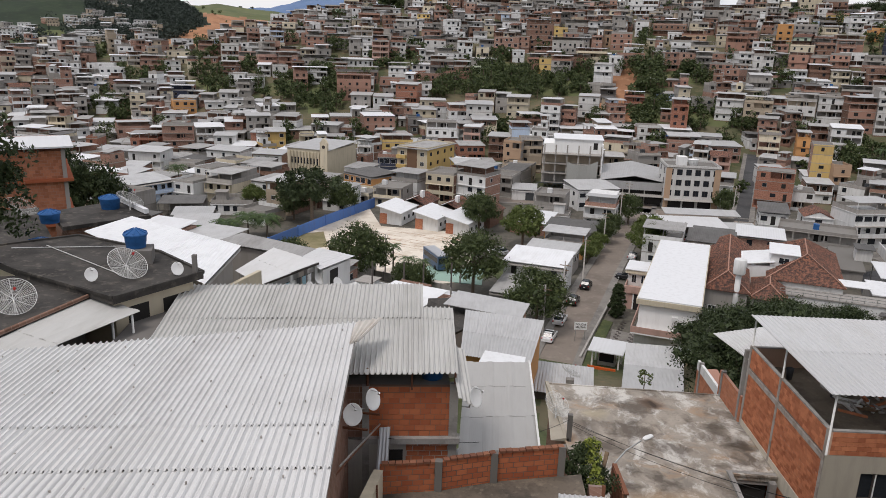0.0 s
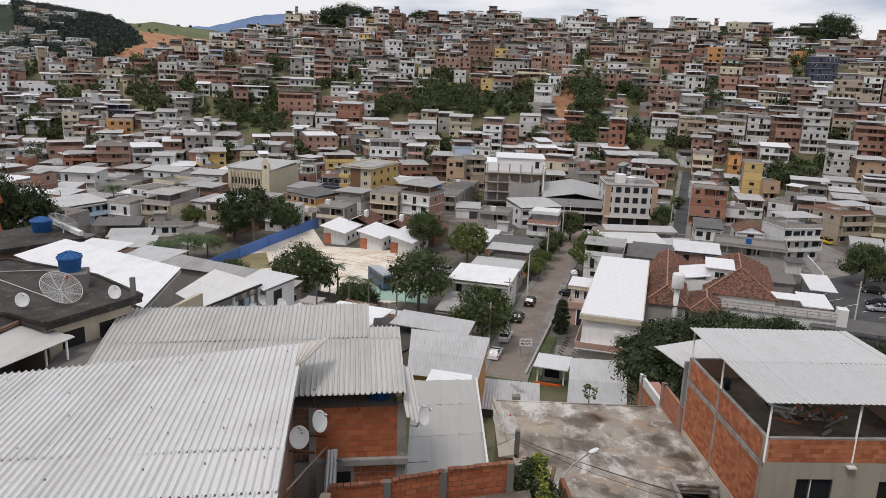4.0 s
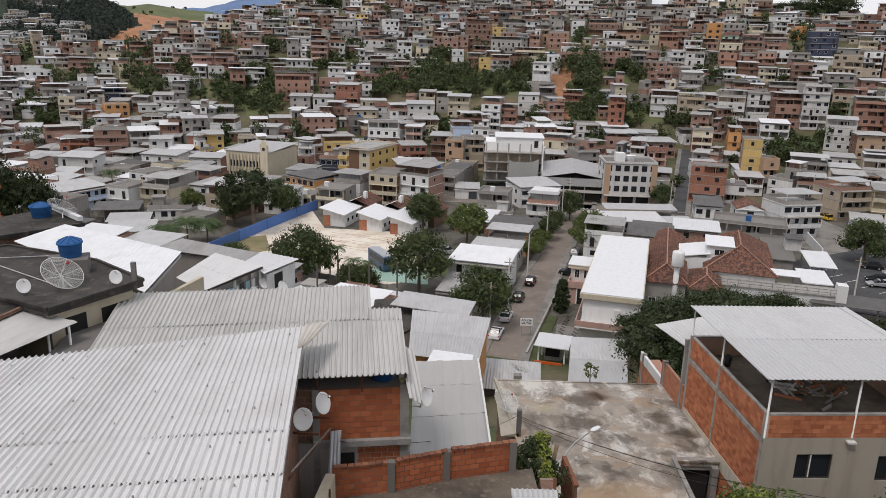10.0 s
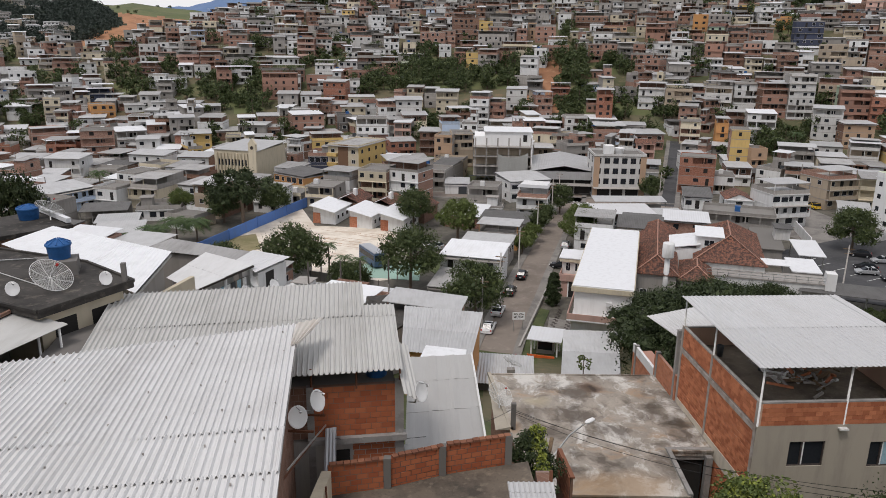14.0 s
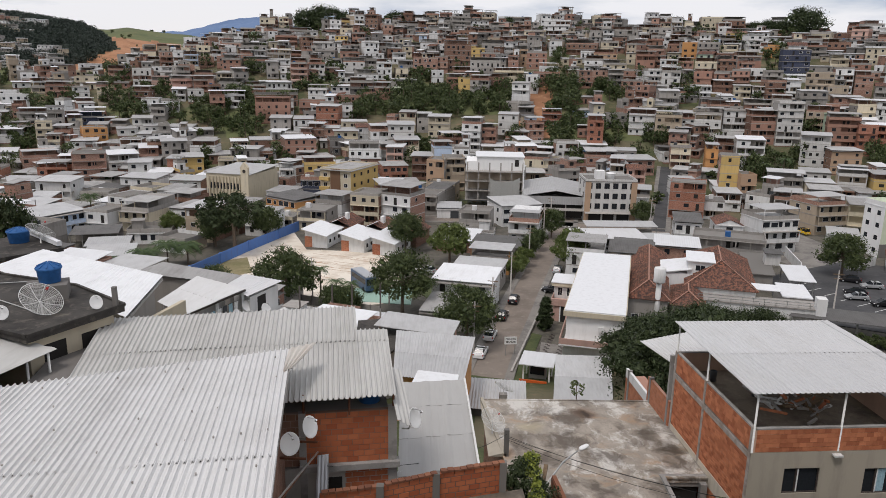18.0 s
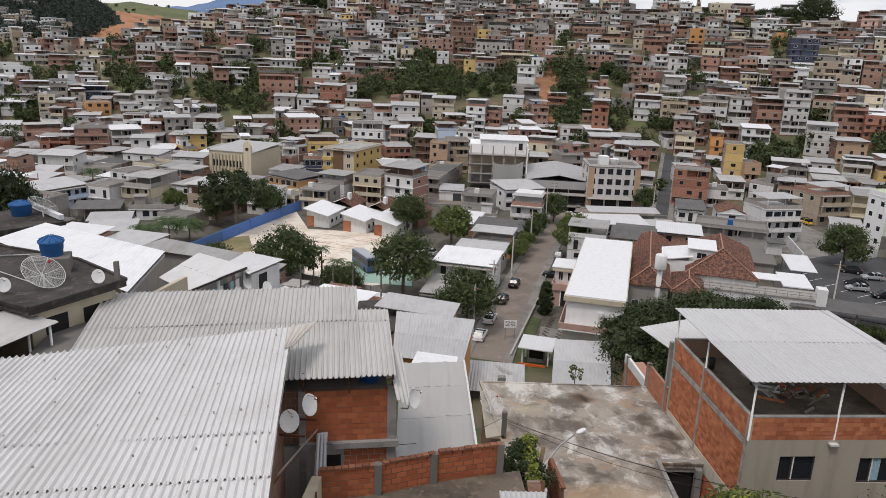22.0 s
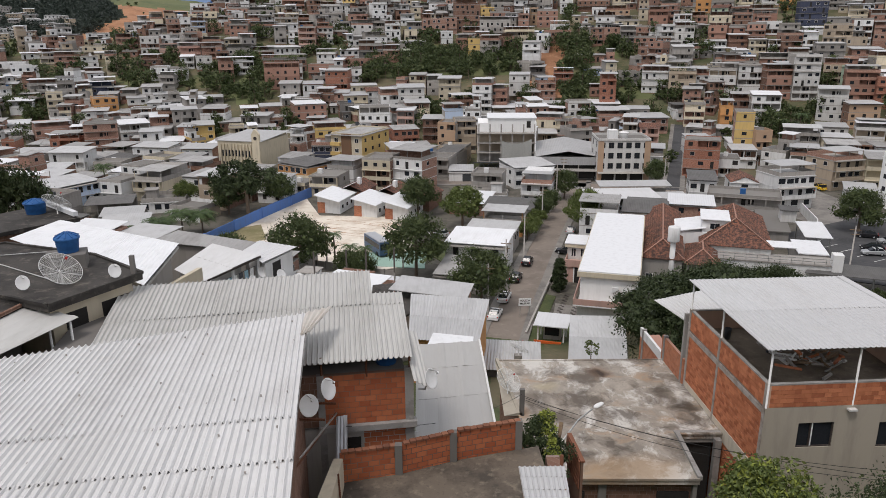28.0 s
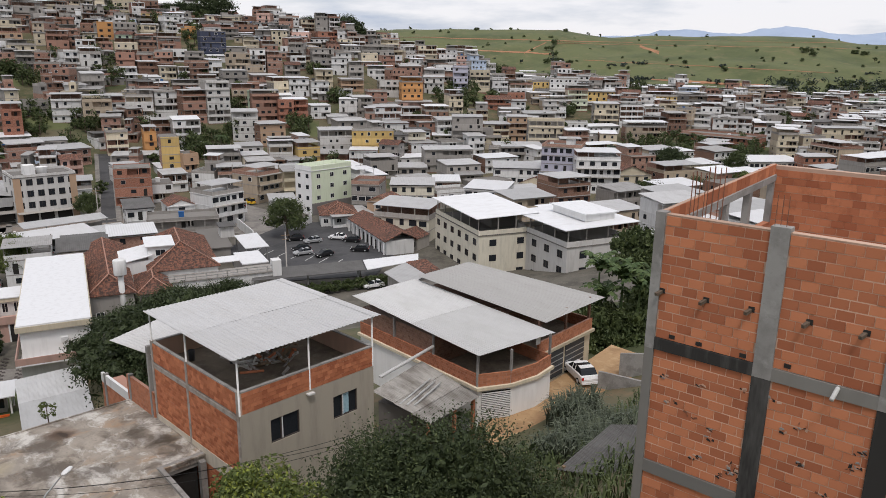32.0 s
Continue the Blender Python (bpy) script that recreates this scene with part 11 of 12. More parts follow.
def far_suburb():
    """Pale houses strung along the slopes of the next valley."""
    rng = random.Random(91)
    for k in range(210):
        a, r = rng.choice(((-29.5, 870), (-31.0, 860), (-27.6, 850), (-30.0, 800), (-28.2, 760), (-34.0, 700), (-32.5, 690), (-35.5, 680), (-30.5, 640), (-28.4, 620), (-29.0, 1000), (-29.2, 950), (-35.0, 820)))
        a, r = a + rng.gauss(0, 0.75), r + rng.gauss(0, 10)
        x, y = polar(a, r)
        joined_house("far_suburb", rng, x, y, at_ground(x, y), -a + rng.gauss(0, 20), rng.uniform(7, 14), 8, rng.choice((1, 2, 2, 3)), rng.choice(("white_wall", "cream_wall", "white_wall", "beige_wall", "cement")), "sheet", rng.choice(("white_roof", "metal_roof", "fibre_roof")), 5)
    lone("far_suburb", BULK["far_suburb"], "pale houses strung along the next valley's slopes", "houses", kind="stuff")


fill_valley()
build_hillside()
far_suburb()

# ---- trees and plants ----
def leaf_mesh(name, clumps, per, size, mat, seed, flat=0.75):
    """Many small pointed leaves gathered in clumps; clumps: rows of centre and radius."""
    rng = np.random.default_rng(seed)
    c = np.repeat(np.array([k[:3] for k in clumps], float), per, 0)
    r = np.repeat(np.array([k[3] for k in clumps], float), per)
    n = len(c)
    d = rng.normal(size=(n, 3))
    d /= np.linalg.norm(d, axis=1, keepdims=True)
    d[:, 2] *= flat
    p = c + d * (r * rng.uniform(0.55, 1.08, n))[:, None]
    a = rng.normal(size=(n, 3)) + d * 0.6 - np.array([0, 0, 0.35])
    a /= np.linalg.norm(a, axis=1, keepdims=True)
    b = np.cross(a, rng.normal(size=(n, 3)))
    b /= np.linalg.norm(b, axis=1, keepdims=True)
    s = size * rng.uniform(0.6, 1.35, n)[:, None]
    v = np.stack([p - a * s * 0.5, p + b * s * 0.24, p + a * s * 0.5, p - b * s * 0.24], 1)
    f = np.arange(4 * n).reshape(n, 4)
    return mesh_of(name, v, f, [mat])


def leafy_crown(name, clumps, per, size, mat, seed, core=14, big=3.2):
    """Small leaves round a core of larger ones, which closes the crown."""
    fine = leaf_mesh(name, clumps, per, size, mat, seed)
    dense = leaf_mesh(name, [(x, y, z - 0.1 * q, q * 0.72) for x, y, z, q in clumps], core, size * big, mat, seed + 500)
    v, n = [], 0
    for me in (fine, dense):
        co = np.empty(len(me.vertices) * 3, np.float32)
        me.vertices.foreach_get("co", co)
        v.append(co.reshape(-1, 3))
        n += len(me.vertices)
        bpy.data.meshes.remove(me)
    return mesh_of(name, np.concatenate(v), np.arange(n).reshape(-1, 4), [mat])


def crown_clumps(seed, rx, ry, rz, count, small=0.34):
    rng = random.Random(seed)
    out = []
    for k in range(count):
        a, u = rng.uniform(0, 2 * math.pi), rng.uniform(-0.55, 1)
        q = math.sqrt(max(0.05, 1 - u * u)) * rng.uniform(0.45, 1.0)
        out.append((rx * q * math.cos(a), ry * q * math.sin(a), rz * u * rng.uniform(0.7, 1.05), min(rx, rz * 1.4) * small * rng.uniform(0.6, 1.35)))
    return out


TREE_KINDS = {}


def tree_kind(key, h, r, rz, count, per, leaf, mat, seed, trunk_h=None, small=0.34):
    """A trunk with limbs and a leafy crown, to be stood in several places."""
    clumps = crown_clumps(seed, r, r, rz, count, small)
    th = trunk_h or h - rz
    crown = leafy_crown("crown", [(x, y, z + h - rz * 0.9, q) for x, y, z, q in clumps], per, leaf, mat, seed)
    rng = random.Random(seed)
    limbs = [tube([(0, 0, -0.6), (0.05, 0.02, th * 0.5), (0.0, 0.1, th), (0.1, 0.0, h * 0.8)], (0.05 * r + 0.08, 0.04 * r + 0.06, 0.03 * r + 0.05, 0.03), 8, "trunk", "trunk")]
    for k in range(5):
        x, y, z, q = clumps[rng.randrange(len(clumps))]
        limbs.append(tube([(0, 0.05, th * rng.uniform(0.65, 1.0)), (x * 0.45, y * 0.45, (th + z + h - rz) * 0.5), (x * 0.9, y * 0.9, z + h - rz * 0.9)], (0.06 * r * 0.5 + 0.04, 0.05, 0.02), 6, "trunk", "limb"))
    vs, fs, off = [], [], 0
    for me in limbs:
        co = np.empty(len(me.vertices) * 3, np.float32)
        me.vertices.foreach_get("co", co)
        fi = np.empty(len(me.loops), np.int32)
        me.loops.foreach_get("vertex_index", fi)
        vs.append(co.reshape(-1, 3))
        fs.append(fi.reshape(-1, 4) + off)
        off += len(me.vertices)
    TREE_KINDS[key] = (crown, mesh_of("trunk", np.concatenate(vs), np.concatenate(fs), ["trunk"], smooth=True))


def tree(key, x, y, z=None, scale=1.0, turn=0.0, label="broad green tree with a dense crown", group="trees", sx=1.0):
    crown, limbs = TREE_KINDS[key]
    t = thing("tree", label, "tree", Matrix.Translation((x, y, at_ground(x, y) if z is None else z)) @ pose(0, 0, 0, 0, 0, turn) @ Matrix.Diagonal((scale * sx, scale * sx, scale, 1)), group)
    part("crown", crown, t)
    part("trunk", limbs, t)
    return t


tree_kind("broad", 9.5, 5.0, 3.6, 80, 120, 0.30, "leaf_dark", 1)
tree_kind("leafy", 9.5, 5.0, 3.8, 84, 130, 0.30, "leaf_mid", 11)
tree_kind("round", 8.0, 4.2, 3.2, 64, 150, 0.30, "leaf_mid", 2)
tree_kind("light", 8.0, 4.6, 3.0, 60, 130, 0.30, "leaf_light", 3)
tree_kind("low", 6.6, 6.8, 2.8, 100, 110, 0.32, "leaf_mid", 4)
tree_kind("wide", 9.0, 7.2, 3.6, 130, 150, 0.29, "leaf_dark", 6)
tree_kind("cedar", 9.5, 6.0, 2.6, 64, 130, 0.32, "leaf_dark", 7, small=0.3)
tree_kind("shrub", 4.0, 3.2, 2.0, 28, 80, 0.38, "leaf_mid", 8, trunk_h=1.5)
tree_kind("scrub", 5.0, 3.6, 2.6, 40, 130, 0.38, "leaf_mid", 9, trunk_h=1.8)
for args in (("leafy", -5.4, 123.2, 0, 1.08), ("leafy", -26.0, 124.5, 0, 1.05), ("round", -17.4, 122.5, 0, 0.6), ("round", -15.0, 121.5, 0, 0.62), ("cedar", -46.0, 165, 0, 1.35), ("round", -52, 170, 0, 1.0), ("round", -41.5, 177, 0, 0.95), ("round", -6.6, 167.5, 0, 1.05), ("light", 3.6, 156.5, 0, 1.05), ("leafy", 5.4, 107.4, 0, 0.95), ("light", 29.6, 152, 0, 0.9), ("light", 31.4, 161, 0, 0.85), ("wide", 29.5, 91, 1.5, 0.95), ("wide", 40.0, 101, 0, 0.95), ("wide", 51, 107, 0, 0.7), ("round", 88.4, 151.2, -0.8, 1.15), ("light", 16.9, 146, 0, 0.5), ("light", 18.3, 150.5, 0, 0.5), ("light", 20.0, 155.5, 0, 0.5), ("round", 22.2, 163, 0, 0.6), ("round", 24.6, 170, 0, 0.62), ("round", 58.5, 200, 0, 0.8), ("round", 30.5, 184, 0, 0.85), ("round", -57, 184, 0, 0.9), ("light", -64.5, 178, 0, 0.75), ("broad", -38.6, 58.2, None, 33.0, 0.72), ("broad", -35.8, 59.4, None, 31.2, 0.66), ("round", -40, 128, 0, 0.8), ("low", 196, 120, 0, 0.9), ("low", 215, 112, 0, 1.0), ("low", 235, 118, 0, 1.1), ("wide", 250, 145, 0, 1.0), ("round", 268, 128, 0, 1.0), ("light", 222, 104, 0, 1.0)):
    if args[3] is None:
        base = at_ground(args[1], args[2])
        hill_tree = tree(args[0], args[1], args[2], args[4] - 9.3 * 0.8, 0.8, args[1] * 13 % 360, "dark tree rising behind a brick house", sx=args[5])
        part("lower_trunk", tube([(0, 0, (base - args[4]) / 0.8 + 8.8), (0, 0, 0)], (0.4, 0.3), 8, "trunk"), hill_tree)
        continue
    tree(*args, turn=args[1] * 13 % 360)
cypress = thing("tree", "dense dark cypress clipped to a narrow cone", "tree", pose(18.9, 116.0, 0))
rng = random.Random(5)
cone = []
for k in range(120):
    z, a = rng.uniform(0.35, 5.6), rng.uniform(0, 2 * math.pi)
    r = 1.35 * math.sin(math.pi * min(1, 0.22 + 0.78 * (z / 6.2))) * rng.uniform(0.45, 1.0)
    cone.append((r * math.cos(a), r * math.sin(a), z, 0.42))
part("crown", leafy_crown("crown", cone, 110, 0.16, "leaf_dark", 5), cypress)
part("trunk", tube([(0, 0, -0.3), (0, 0, 4.5)], (0.16, 0.05), 8, "trunk"), cypress)
for k in range(9):
    tree("shrub", 67 + k * 2.1, 110.4 - k * 0.62, 0, 0.5, k * 40, "clipped round street bush", "hedge bushes")


def frond(length, width, drop, mat, name="frond", leaflets=16):
    """An arching feather leaf."""
    s_v, s_f = [], []
    rib = [Vector((0, length * q, length * (0.42 * q - drop * q * q))) for q in np.linspace(0, 1, leaflets)]
    for i, p in enumerate(rib[1:-1], 1):
        d = (rib[i + 1] - rib[i - 1]).normalized()
        w = width * math.sin(math.pi * min(1, 0.12 + i / leaflets)) + 0.05
        for sg in (-1, 1):
            tip = p + Vector((sg * w, 0, -0.32 * w)) + d * w * 0.55
            a = len(s_v)
            hw = d * length / leaflets * 0.42
            s_v += [p - hw, p + hw, tip + hw * 0.2, tip - hw * 0.2]
            s_f.append((a, a + 1, a + 2, a + 3))
    return mesh_of(name, s_v, s_f, [mat])


def banana_leaf(length, width, mat, tears=9):
    """A broad arching leaf, torn across into strips on both sides of its rib."""
    v, f = [], []
    way = lambda q: Vector((0, length * (0.2 * q + 0.5 * q * q), length * (0.95 * q - 0.55 * q ** 3)))
    for i in range(tears):
        q0, q1 = 0.12 + 0.88 * i / tears, 0.12 + 0.88 * (i + 0.94) / tears
        w = width * math.sin(math.pi * min(0.97, 0.16 + 0.8 * i / tears))
        for sg in (-1, 1):
            a, b = way(q0), way(q1)
            tip = Vector((sg * w, 0.12 * length / tears, -w * (0.25 + 0.22 * ((i * 5 + sg) % 3))))
            n = len(v)
            v += [a, b, b + tip, a + tip]
            f.append((n, n + 1, n + 2, n + 3))
    return mesh_of("leaf", v, f, [mat])


def banana(x, y, z, h, leaf, count, turn):
    t = thing("banana_plant", "banana plant with broad torn green leaves", "banana plant", pose(x, y, z, 0, 0, turn), "banana plants")
    part("stem", tube([(0, 0, -0.5), (0.05, 0.04, h * 0.5), (0, 0, h)], (0.22, 0.18, 0.1), 8, "leaf_banana"), t)
    for k in range(count):
        part("leaf", leaf, t, m=Matrix.Translation((0, 0, h - 0.1 * (k % 4))) @ pose(0, 0, 0, -8 + 9 * (k % 4), 0, 360 * k / count + 17 * (k % 3)))
    return t


def palm(x, y, z, h, fr, n, label, group="palms", width=0.6, drop=0.75, mat="leaf_palm", trunk=0.16):
    t = thing("palm", label, "palm tree", pose(x, y, z), group)
    part("trunk", tube([(0, 0, -0.3), (0.08, 0.05, h * 0.5), (0.0, 0.0, h)], (trunk * 1.25, trunk, trunk * 0.8), 8, "trunk"), t)
    me = frond(fr, width, drop, mat)
    for k in range(n):
        part("frond", me, t, m=Matrix.Translation((0, 0, h)) @ pose(0, 0, 0, (-18 + 30 * ((k * 7) % 5) / 4), 0, 360 * k / n + 13 * (k % 3)))
    return t


palm(-95, 200, 0, 6.5, 3.6, 26, "tall palm with a round feathery crown")
palm(-60, 147, 0, 4.5, 4.3, 36, "low spreading palm beside grey roofs", width=0.95)
palm(-57, 152, 0, 5.0, 4.3, 36, "low spreading palm beside grey roofs", width=0.95)
palm(-53, 153, 0, 4.6, 4.3, 36, "low spreading palm beside grey roofs", width=0.95)
palm(-64, 146, 0, 3.4, 3.0, 14, "low spreading palm beside grey roofs", width=0.95)
palm(-20.5, 127.5, 0, 7.0, 2.2, 14, "slender palm by the ball court")
palm(-17.5, 126.5, 0, 5.0, 2.2, 14, "slender palm by the ball court")
palm(-14.8, 126.0, 0, 4.8, 2.2, 14, "slender palm by the ball court")
palm(118, 245, 8, 6, 3.4, 16, "palm standing among hillside houses")
palm(-8, 205, 0, 4.5, 3.0, 14, "palm beside a white house")
paddle = banana_leaf(4.2, 0.55, "leaf_banana")
for k in range(5):
    x, y = 65.8 + (k % 4) * 1.15 + 0.5 * (k // 4), 44.7 - (k % 4) * 1.5 + (k // 4) * 1.2
    g = at_ground(x, y) - 0.2
    banana(x, y, g, max(2.5, 16.6 + (k * 5 % 7) * 0.5 - g), paddle, 11, 40 * k)
for k in range(6):
    x, y = 64.2 + k * 1.25, 44.0 - k * 1.5
    tree("scrub", x, y, 16.6 - 0.5 * (k % 3) - 5.2 * 1.4, 1.4, 50 * k, "low dark scrub at the foot of banana plants", sx=0.8)
for k, (x, y, top) in enumerate(((77.0, 47.3, 22.5), (78.6, 45.5, 22.0), (75.3, 44.0, 17.0), (78, 42.5, 19.5), (74, 42, 14.5))):
    q = tree("scrub", x, y, top - 5.2 * 1.35, 1.35, 20 + 70 * k, "dark scrub thicket behind banana plants", sx=0.85)
    part("lower_trunk", tube([(0, 0, (at_ground(x, y) - top) / 1.35 + 5.0), (0, 0, 0.3)], (0.3, 0.25), 7, "trunk"), q)

shade_tree = thing("tree", "large spreading dark tree beside the terrace house", "tree", pose(20.4, 55.5, 7.0))
cl = crown_clumps(71, 5.2, 4.4, 3.6, 150, 0.27)
part("crown", leafy_crown("crown", [(x + (1.4 if z > 0 else -0.9), y, z * (1 if z > 0 else 1.7) + 13.2, q) for x, y, z, q in cl], 230, 0.24, "leaf_dark", 71), shade_tree)
part("trunk", tube([(0, 0, -1), (0.2, 0, 5), (0, 0.2, 13)], (0.5, 0.38, 0.2), 8, "trunk"), shade_tree)
for k in range(5):
    x, y, z, q = cl[k * 9]
    part("limb", tube([(0.1, 0.1, 7.5 + k * 0.6), (x * 0.5, y * 0.5, 10.5), (x, y, z + 13)], (0.22, 0.15, 0.05), 6, "trunk"), shade_tree)

# the bush under the tower, with a lighter mango crown beside it
bush = thing("bush", "large dense dark green bush on the slope", "bush", pose(16.8, 19.2, 22.9))
cl = crown_clumps(31, 6.6, 4.4, 4.2, 150, 0.26)
part("foliage", leaf_mesh("foliage", [(x, y, z + 1.4, q) for x, y, z, q in cl], 420, 0.13, "leaf_dark", 31), bush)
# lighter green leaves on the upper clumps only
part("young_foliage", leaf_mesh("young_foliage", [(x, y, z + 1.5, q) for x, y, z, q in cl if z > 0.8], 110, 0.13, "leaf_mid", 39), bush)
part("inner_foliage", leaf_mesh("inner_foliage", [(x * 0.8, y * 0.8, z * 0.8 + 1.2, q * 1.2) for x, y, z, q in cl], 90, 0.4, "leaf_dark", 32), bush)
for k in range(4):
    part("stem", tube([(k * 1.5 - 2.4, 0.3 * k, -2.5), (k * 1.7 - 2.6, 0.2, 0), (k * 2.2 - 3.4, 0.4, 2.2)], (0.16, 0.12, 0.05), 7, "trunk"), bush)
mango = thing("mango_tree", "young mango tree with bright yellow-green leaves", "tree", pose(10.3, 20.5, 24.1))
cl = crown_clumps(33, 2.2, 2.0, 2.4, 60, 0.3)
part("crown", leaf_mesh("crown", [(x, y, z + 2.6, q) for x, y, z, q in cl], 300, 0.17, "leaf_light", 33), mango)
part("young_leaves", leaf_mesh("young_leaves", [(x * 1.04, y * 1.04, z + 2.75, q * 0.7) for x, y, z, q in cl if z > 0.2], 60, 0.17, "leaf_lime", 34), mango)
part("trunk", tube([(0, 0, -7), (0.1, 0, 1.0), (0, 0.1, 3)], (0.18, 0.14, 0.06), 8, "trunk"), mango)
vine = thing("creeper", "rough creeper and weeds hanging over the end of the yard wall", "creeper", pose(2.95, 20.5, 29.1))
cl = crown_clumps(35, 0.95, 1.5, 1.5, 64, 0.28)
part("foliage", leaf_mesh("foliage", [(x, y, z + 0.5, q) for x, y, z, q in cl], 150, 0.1, "leaf_dark", 35), vine)
part("young_foliage", leaf_mesh("young_foliage", [(x, y, z + 0.6, q * 0.9) for x, y, z, q in cl if z > 0.75 and x > -0.1], 200, 0.1, "leaf_lime", 40), vine, "yellow-green young leaves")
part("stem", tube([(0.1, 0.2, -6), (0, 0, 0.5)], 0.05, 6, "trunk"), vine)
left_tree = thing("tree", "dark leafy tree leaning over a blackened roof", "tree", pose(-21.8, 27.6, 30.5))
cl = crown_clumps(37, 2.2, 2.2, 3.4, 60, 0.3)
part("crown", leaf_mesh("crown", [(x, y, z + 6.0, q) for x, y, z, q in cl], 110, 0.24, "leaf_dark", 37), left_tree)
part("trunk", tube([(0, 0, -3), (0.1, 0, 3.0), (0, 0.1, 6.5)], (0.2, 0.16, 0.06), 8, "trunk"), left_tree)
sapling = thing("sapling", "thin sapling on the edge of the flat roof", "sapling", pose(9.05, 42.3, 19.9))
cl = crown_clumps(38, 0.5, 0.5, 0.6, 14, 0.3)
part("crown", leaf_mesh("crown", [(x, y, z + 3.5, q) for x, y, z, q in cl], 18, 0.16, "leaf_light", 38), sapling)
part("trunk", tube([(0, 0, -1), (0.05, 0, 2.0), (0, 0, 3.8)], (0.06, 0.05, 0.02), 6, "trunk"), sapling)


def reeds(name, label, x0, x1, y0, y1, count, h, mat, seed):
    """Long arching grass blades standing on the slope."""
    rng = np.random.default_rng(seed)
    v, f = [], []
    for k in range(count):
        x, y = rng.uniform(x0, x1), rng.uniform(y0, y1)
        z = at_ground(x, y)
        a, hh, w = rng.uniform(0, 6.28), h * rng.uniform(0.5, 1.2), rng.uniform(0.03, 0.06)
        dx, dy = math.cos(a), math.sin(a)
        pts = [(x + dx * hh * o, y + dy * hh * o, z + hh * q) for o, q in ((0, 0), (0.12, 0.55), (0.35, 0.95), (0.7, 0.85))]
        off = len(v)
        for i, p in enumerate(pts):
            ww = w * (1, 1, 0.8, 0.15)[i]
            v += [(p[0] - dy * ww, p[1] + dx * ww, p[2]), (p[0] + dy * ww, p[1] - dx * ww, p[2])]
        for i in range(3):
            f.append((off + 2 * i, off + 2 * i + 1, off + 2 * i + 3, off + 2 * i + 2))
    tagged(lone(name, mesh_of(name, v, f, [mat]), label, "grass"), kind="stuff")


reeds("tall_grass", "tall grey-green grass beside the driveway", 38.5, 42.0, 28.0, 30.5, 800, 1.9, "leaf_grey", 41)
reeds("tall_grass", "tall grey-green grass on the slope by the shed", 32, 39, 21.5, 27, 1500, 1.5, "leaf_grey", 44)
reeds("weeds", "low weeds and grass on the slope", 22, 45, 15, 27, 2600, 1.0, "leaf_mid", 42)
reeds("weeds", "low weeds on the bank under the flat roof", -1, 4, 19.5, 27, 1200, 0.9, "leaf_mid", 43)


WOODS = [[], []]


def joined_tree(x, y, z, scale, wide=1.0):
    """Adds a far tree, a lumpy crown of leaf clumps on a stem, to one joined mesh."""
    rng = random.Random(int(x * 10 + y * 7))
    h, r = 6.0 * scale, 2.6 * scale * wide
    for k in range(9):
        a, q = rng.uniform(0, 6.28), r * math.sqrt(rng.uniform(0, 1)) * 0.8
        WOODS[0].append((x + q * math.cos(a), y + q * math.sin(a), z + h * rng.uniform(0.35, 0.95) - 0.35 * q, r * rng.uniform(0.35, 0.6)))
    WOODS[1].append((x, y, z, h))


from mathutils.bvhtree import BVHTree


def on_hill(a, e, far=560):
    """Where a sight line from the balcony at this bearing and elevation meets the far pasture."""
    way = Vector((math.sin(radians(a)), math.cos(radians(a)), math.tan(radians(e))))
    hit = SLOPE.ray_cast(Vector((0, 0, EYE)) + way * far, way.normalized())
    return hit[0]


sheet_ = bpy.data.objects["ground"].data
SLOPE = BVHTree.FromPolygons([v.co for v in sheet_.vertices], [p.vertices for p in sheet_.polygons])
PASTURE = [(50.8, 0.75, 2.6), (50.6, 0.3, 2.2), (51.0, -0.1, 1.8), (51.2, -0.5, 2.0), (50.2, -0.6, 1.6), (51.9, -0.5, 1.4), (45.0, 1.75, 1.4), (51.6, 1.7, 1.5), (68.1, 0.45, 2.4), (68.6, 0.2, 1.8), (71.0, 0.4, 2.2), (71.6, 0.3, 2.0), (60.2, -0.4, 1.5), (63.0, -0.9, 1.4), (62.0, -0.2, 1.2)]
rng_ = random.Random(41)
PASTURE += [(rng_.uniform(66.5, 74), rng_.uniform(-3.0, -1.5), rng_.uniform(1.0, 1.9)) for k in range(46)]


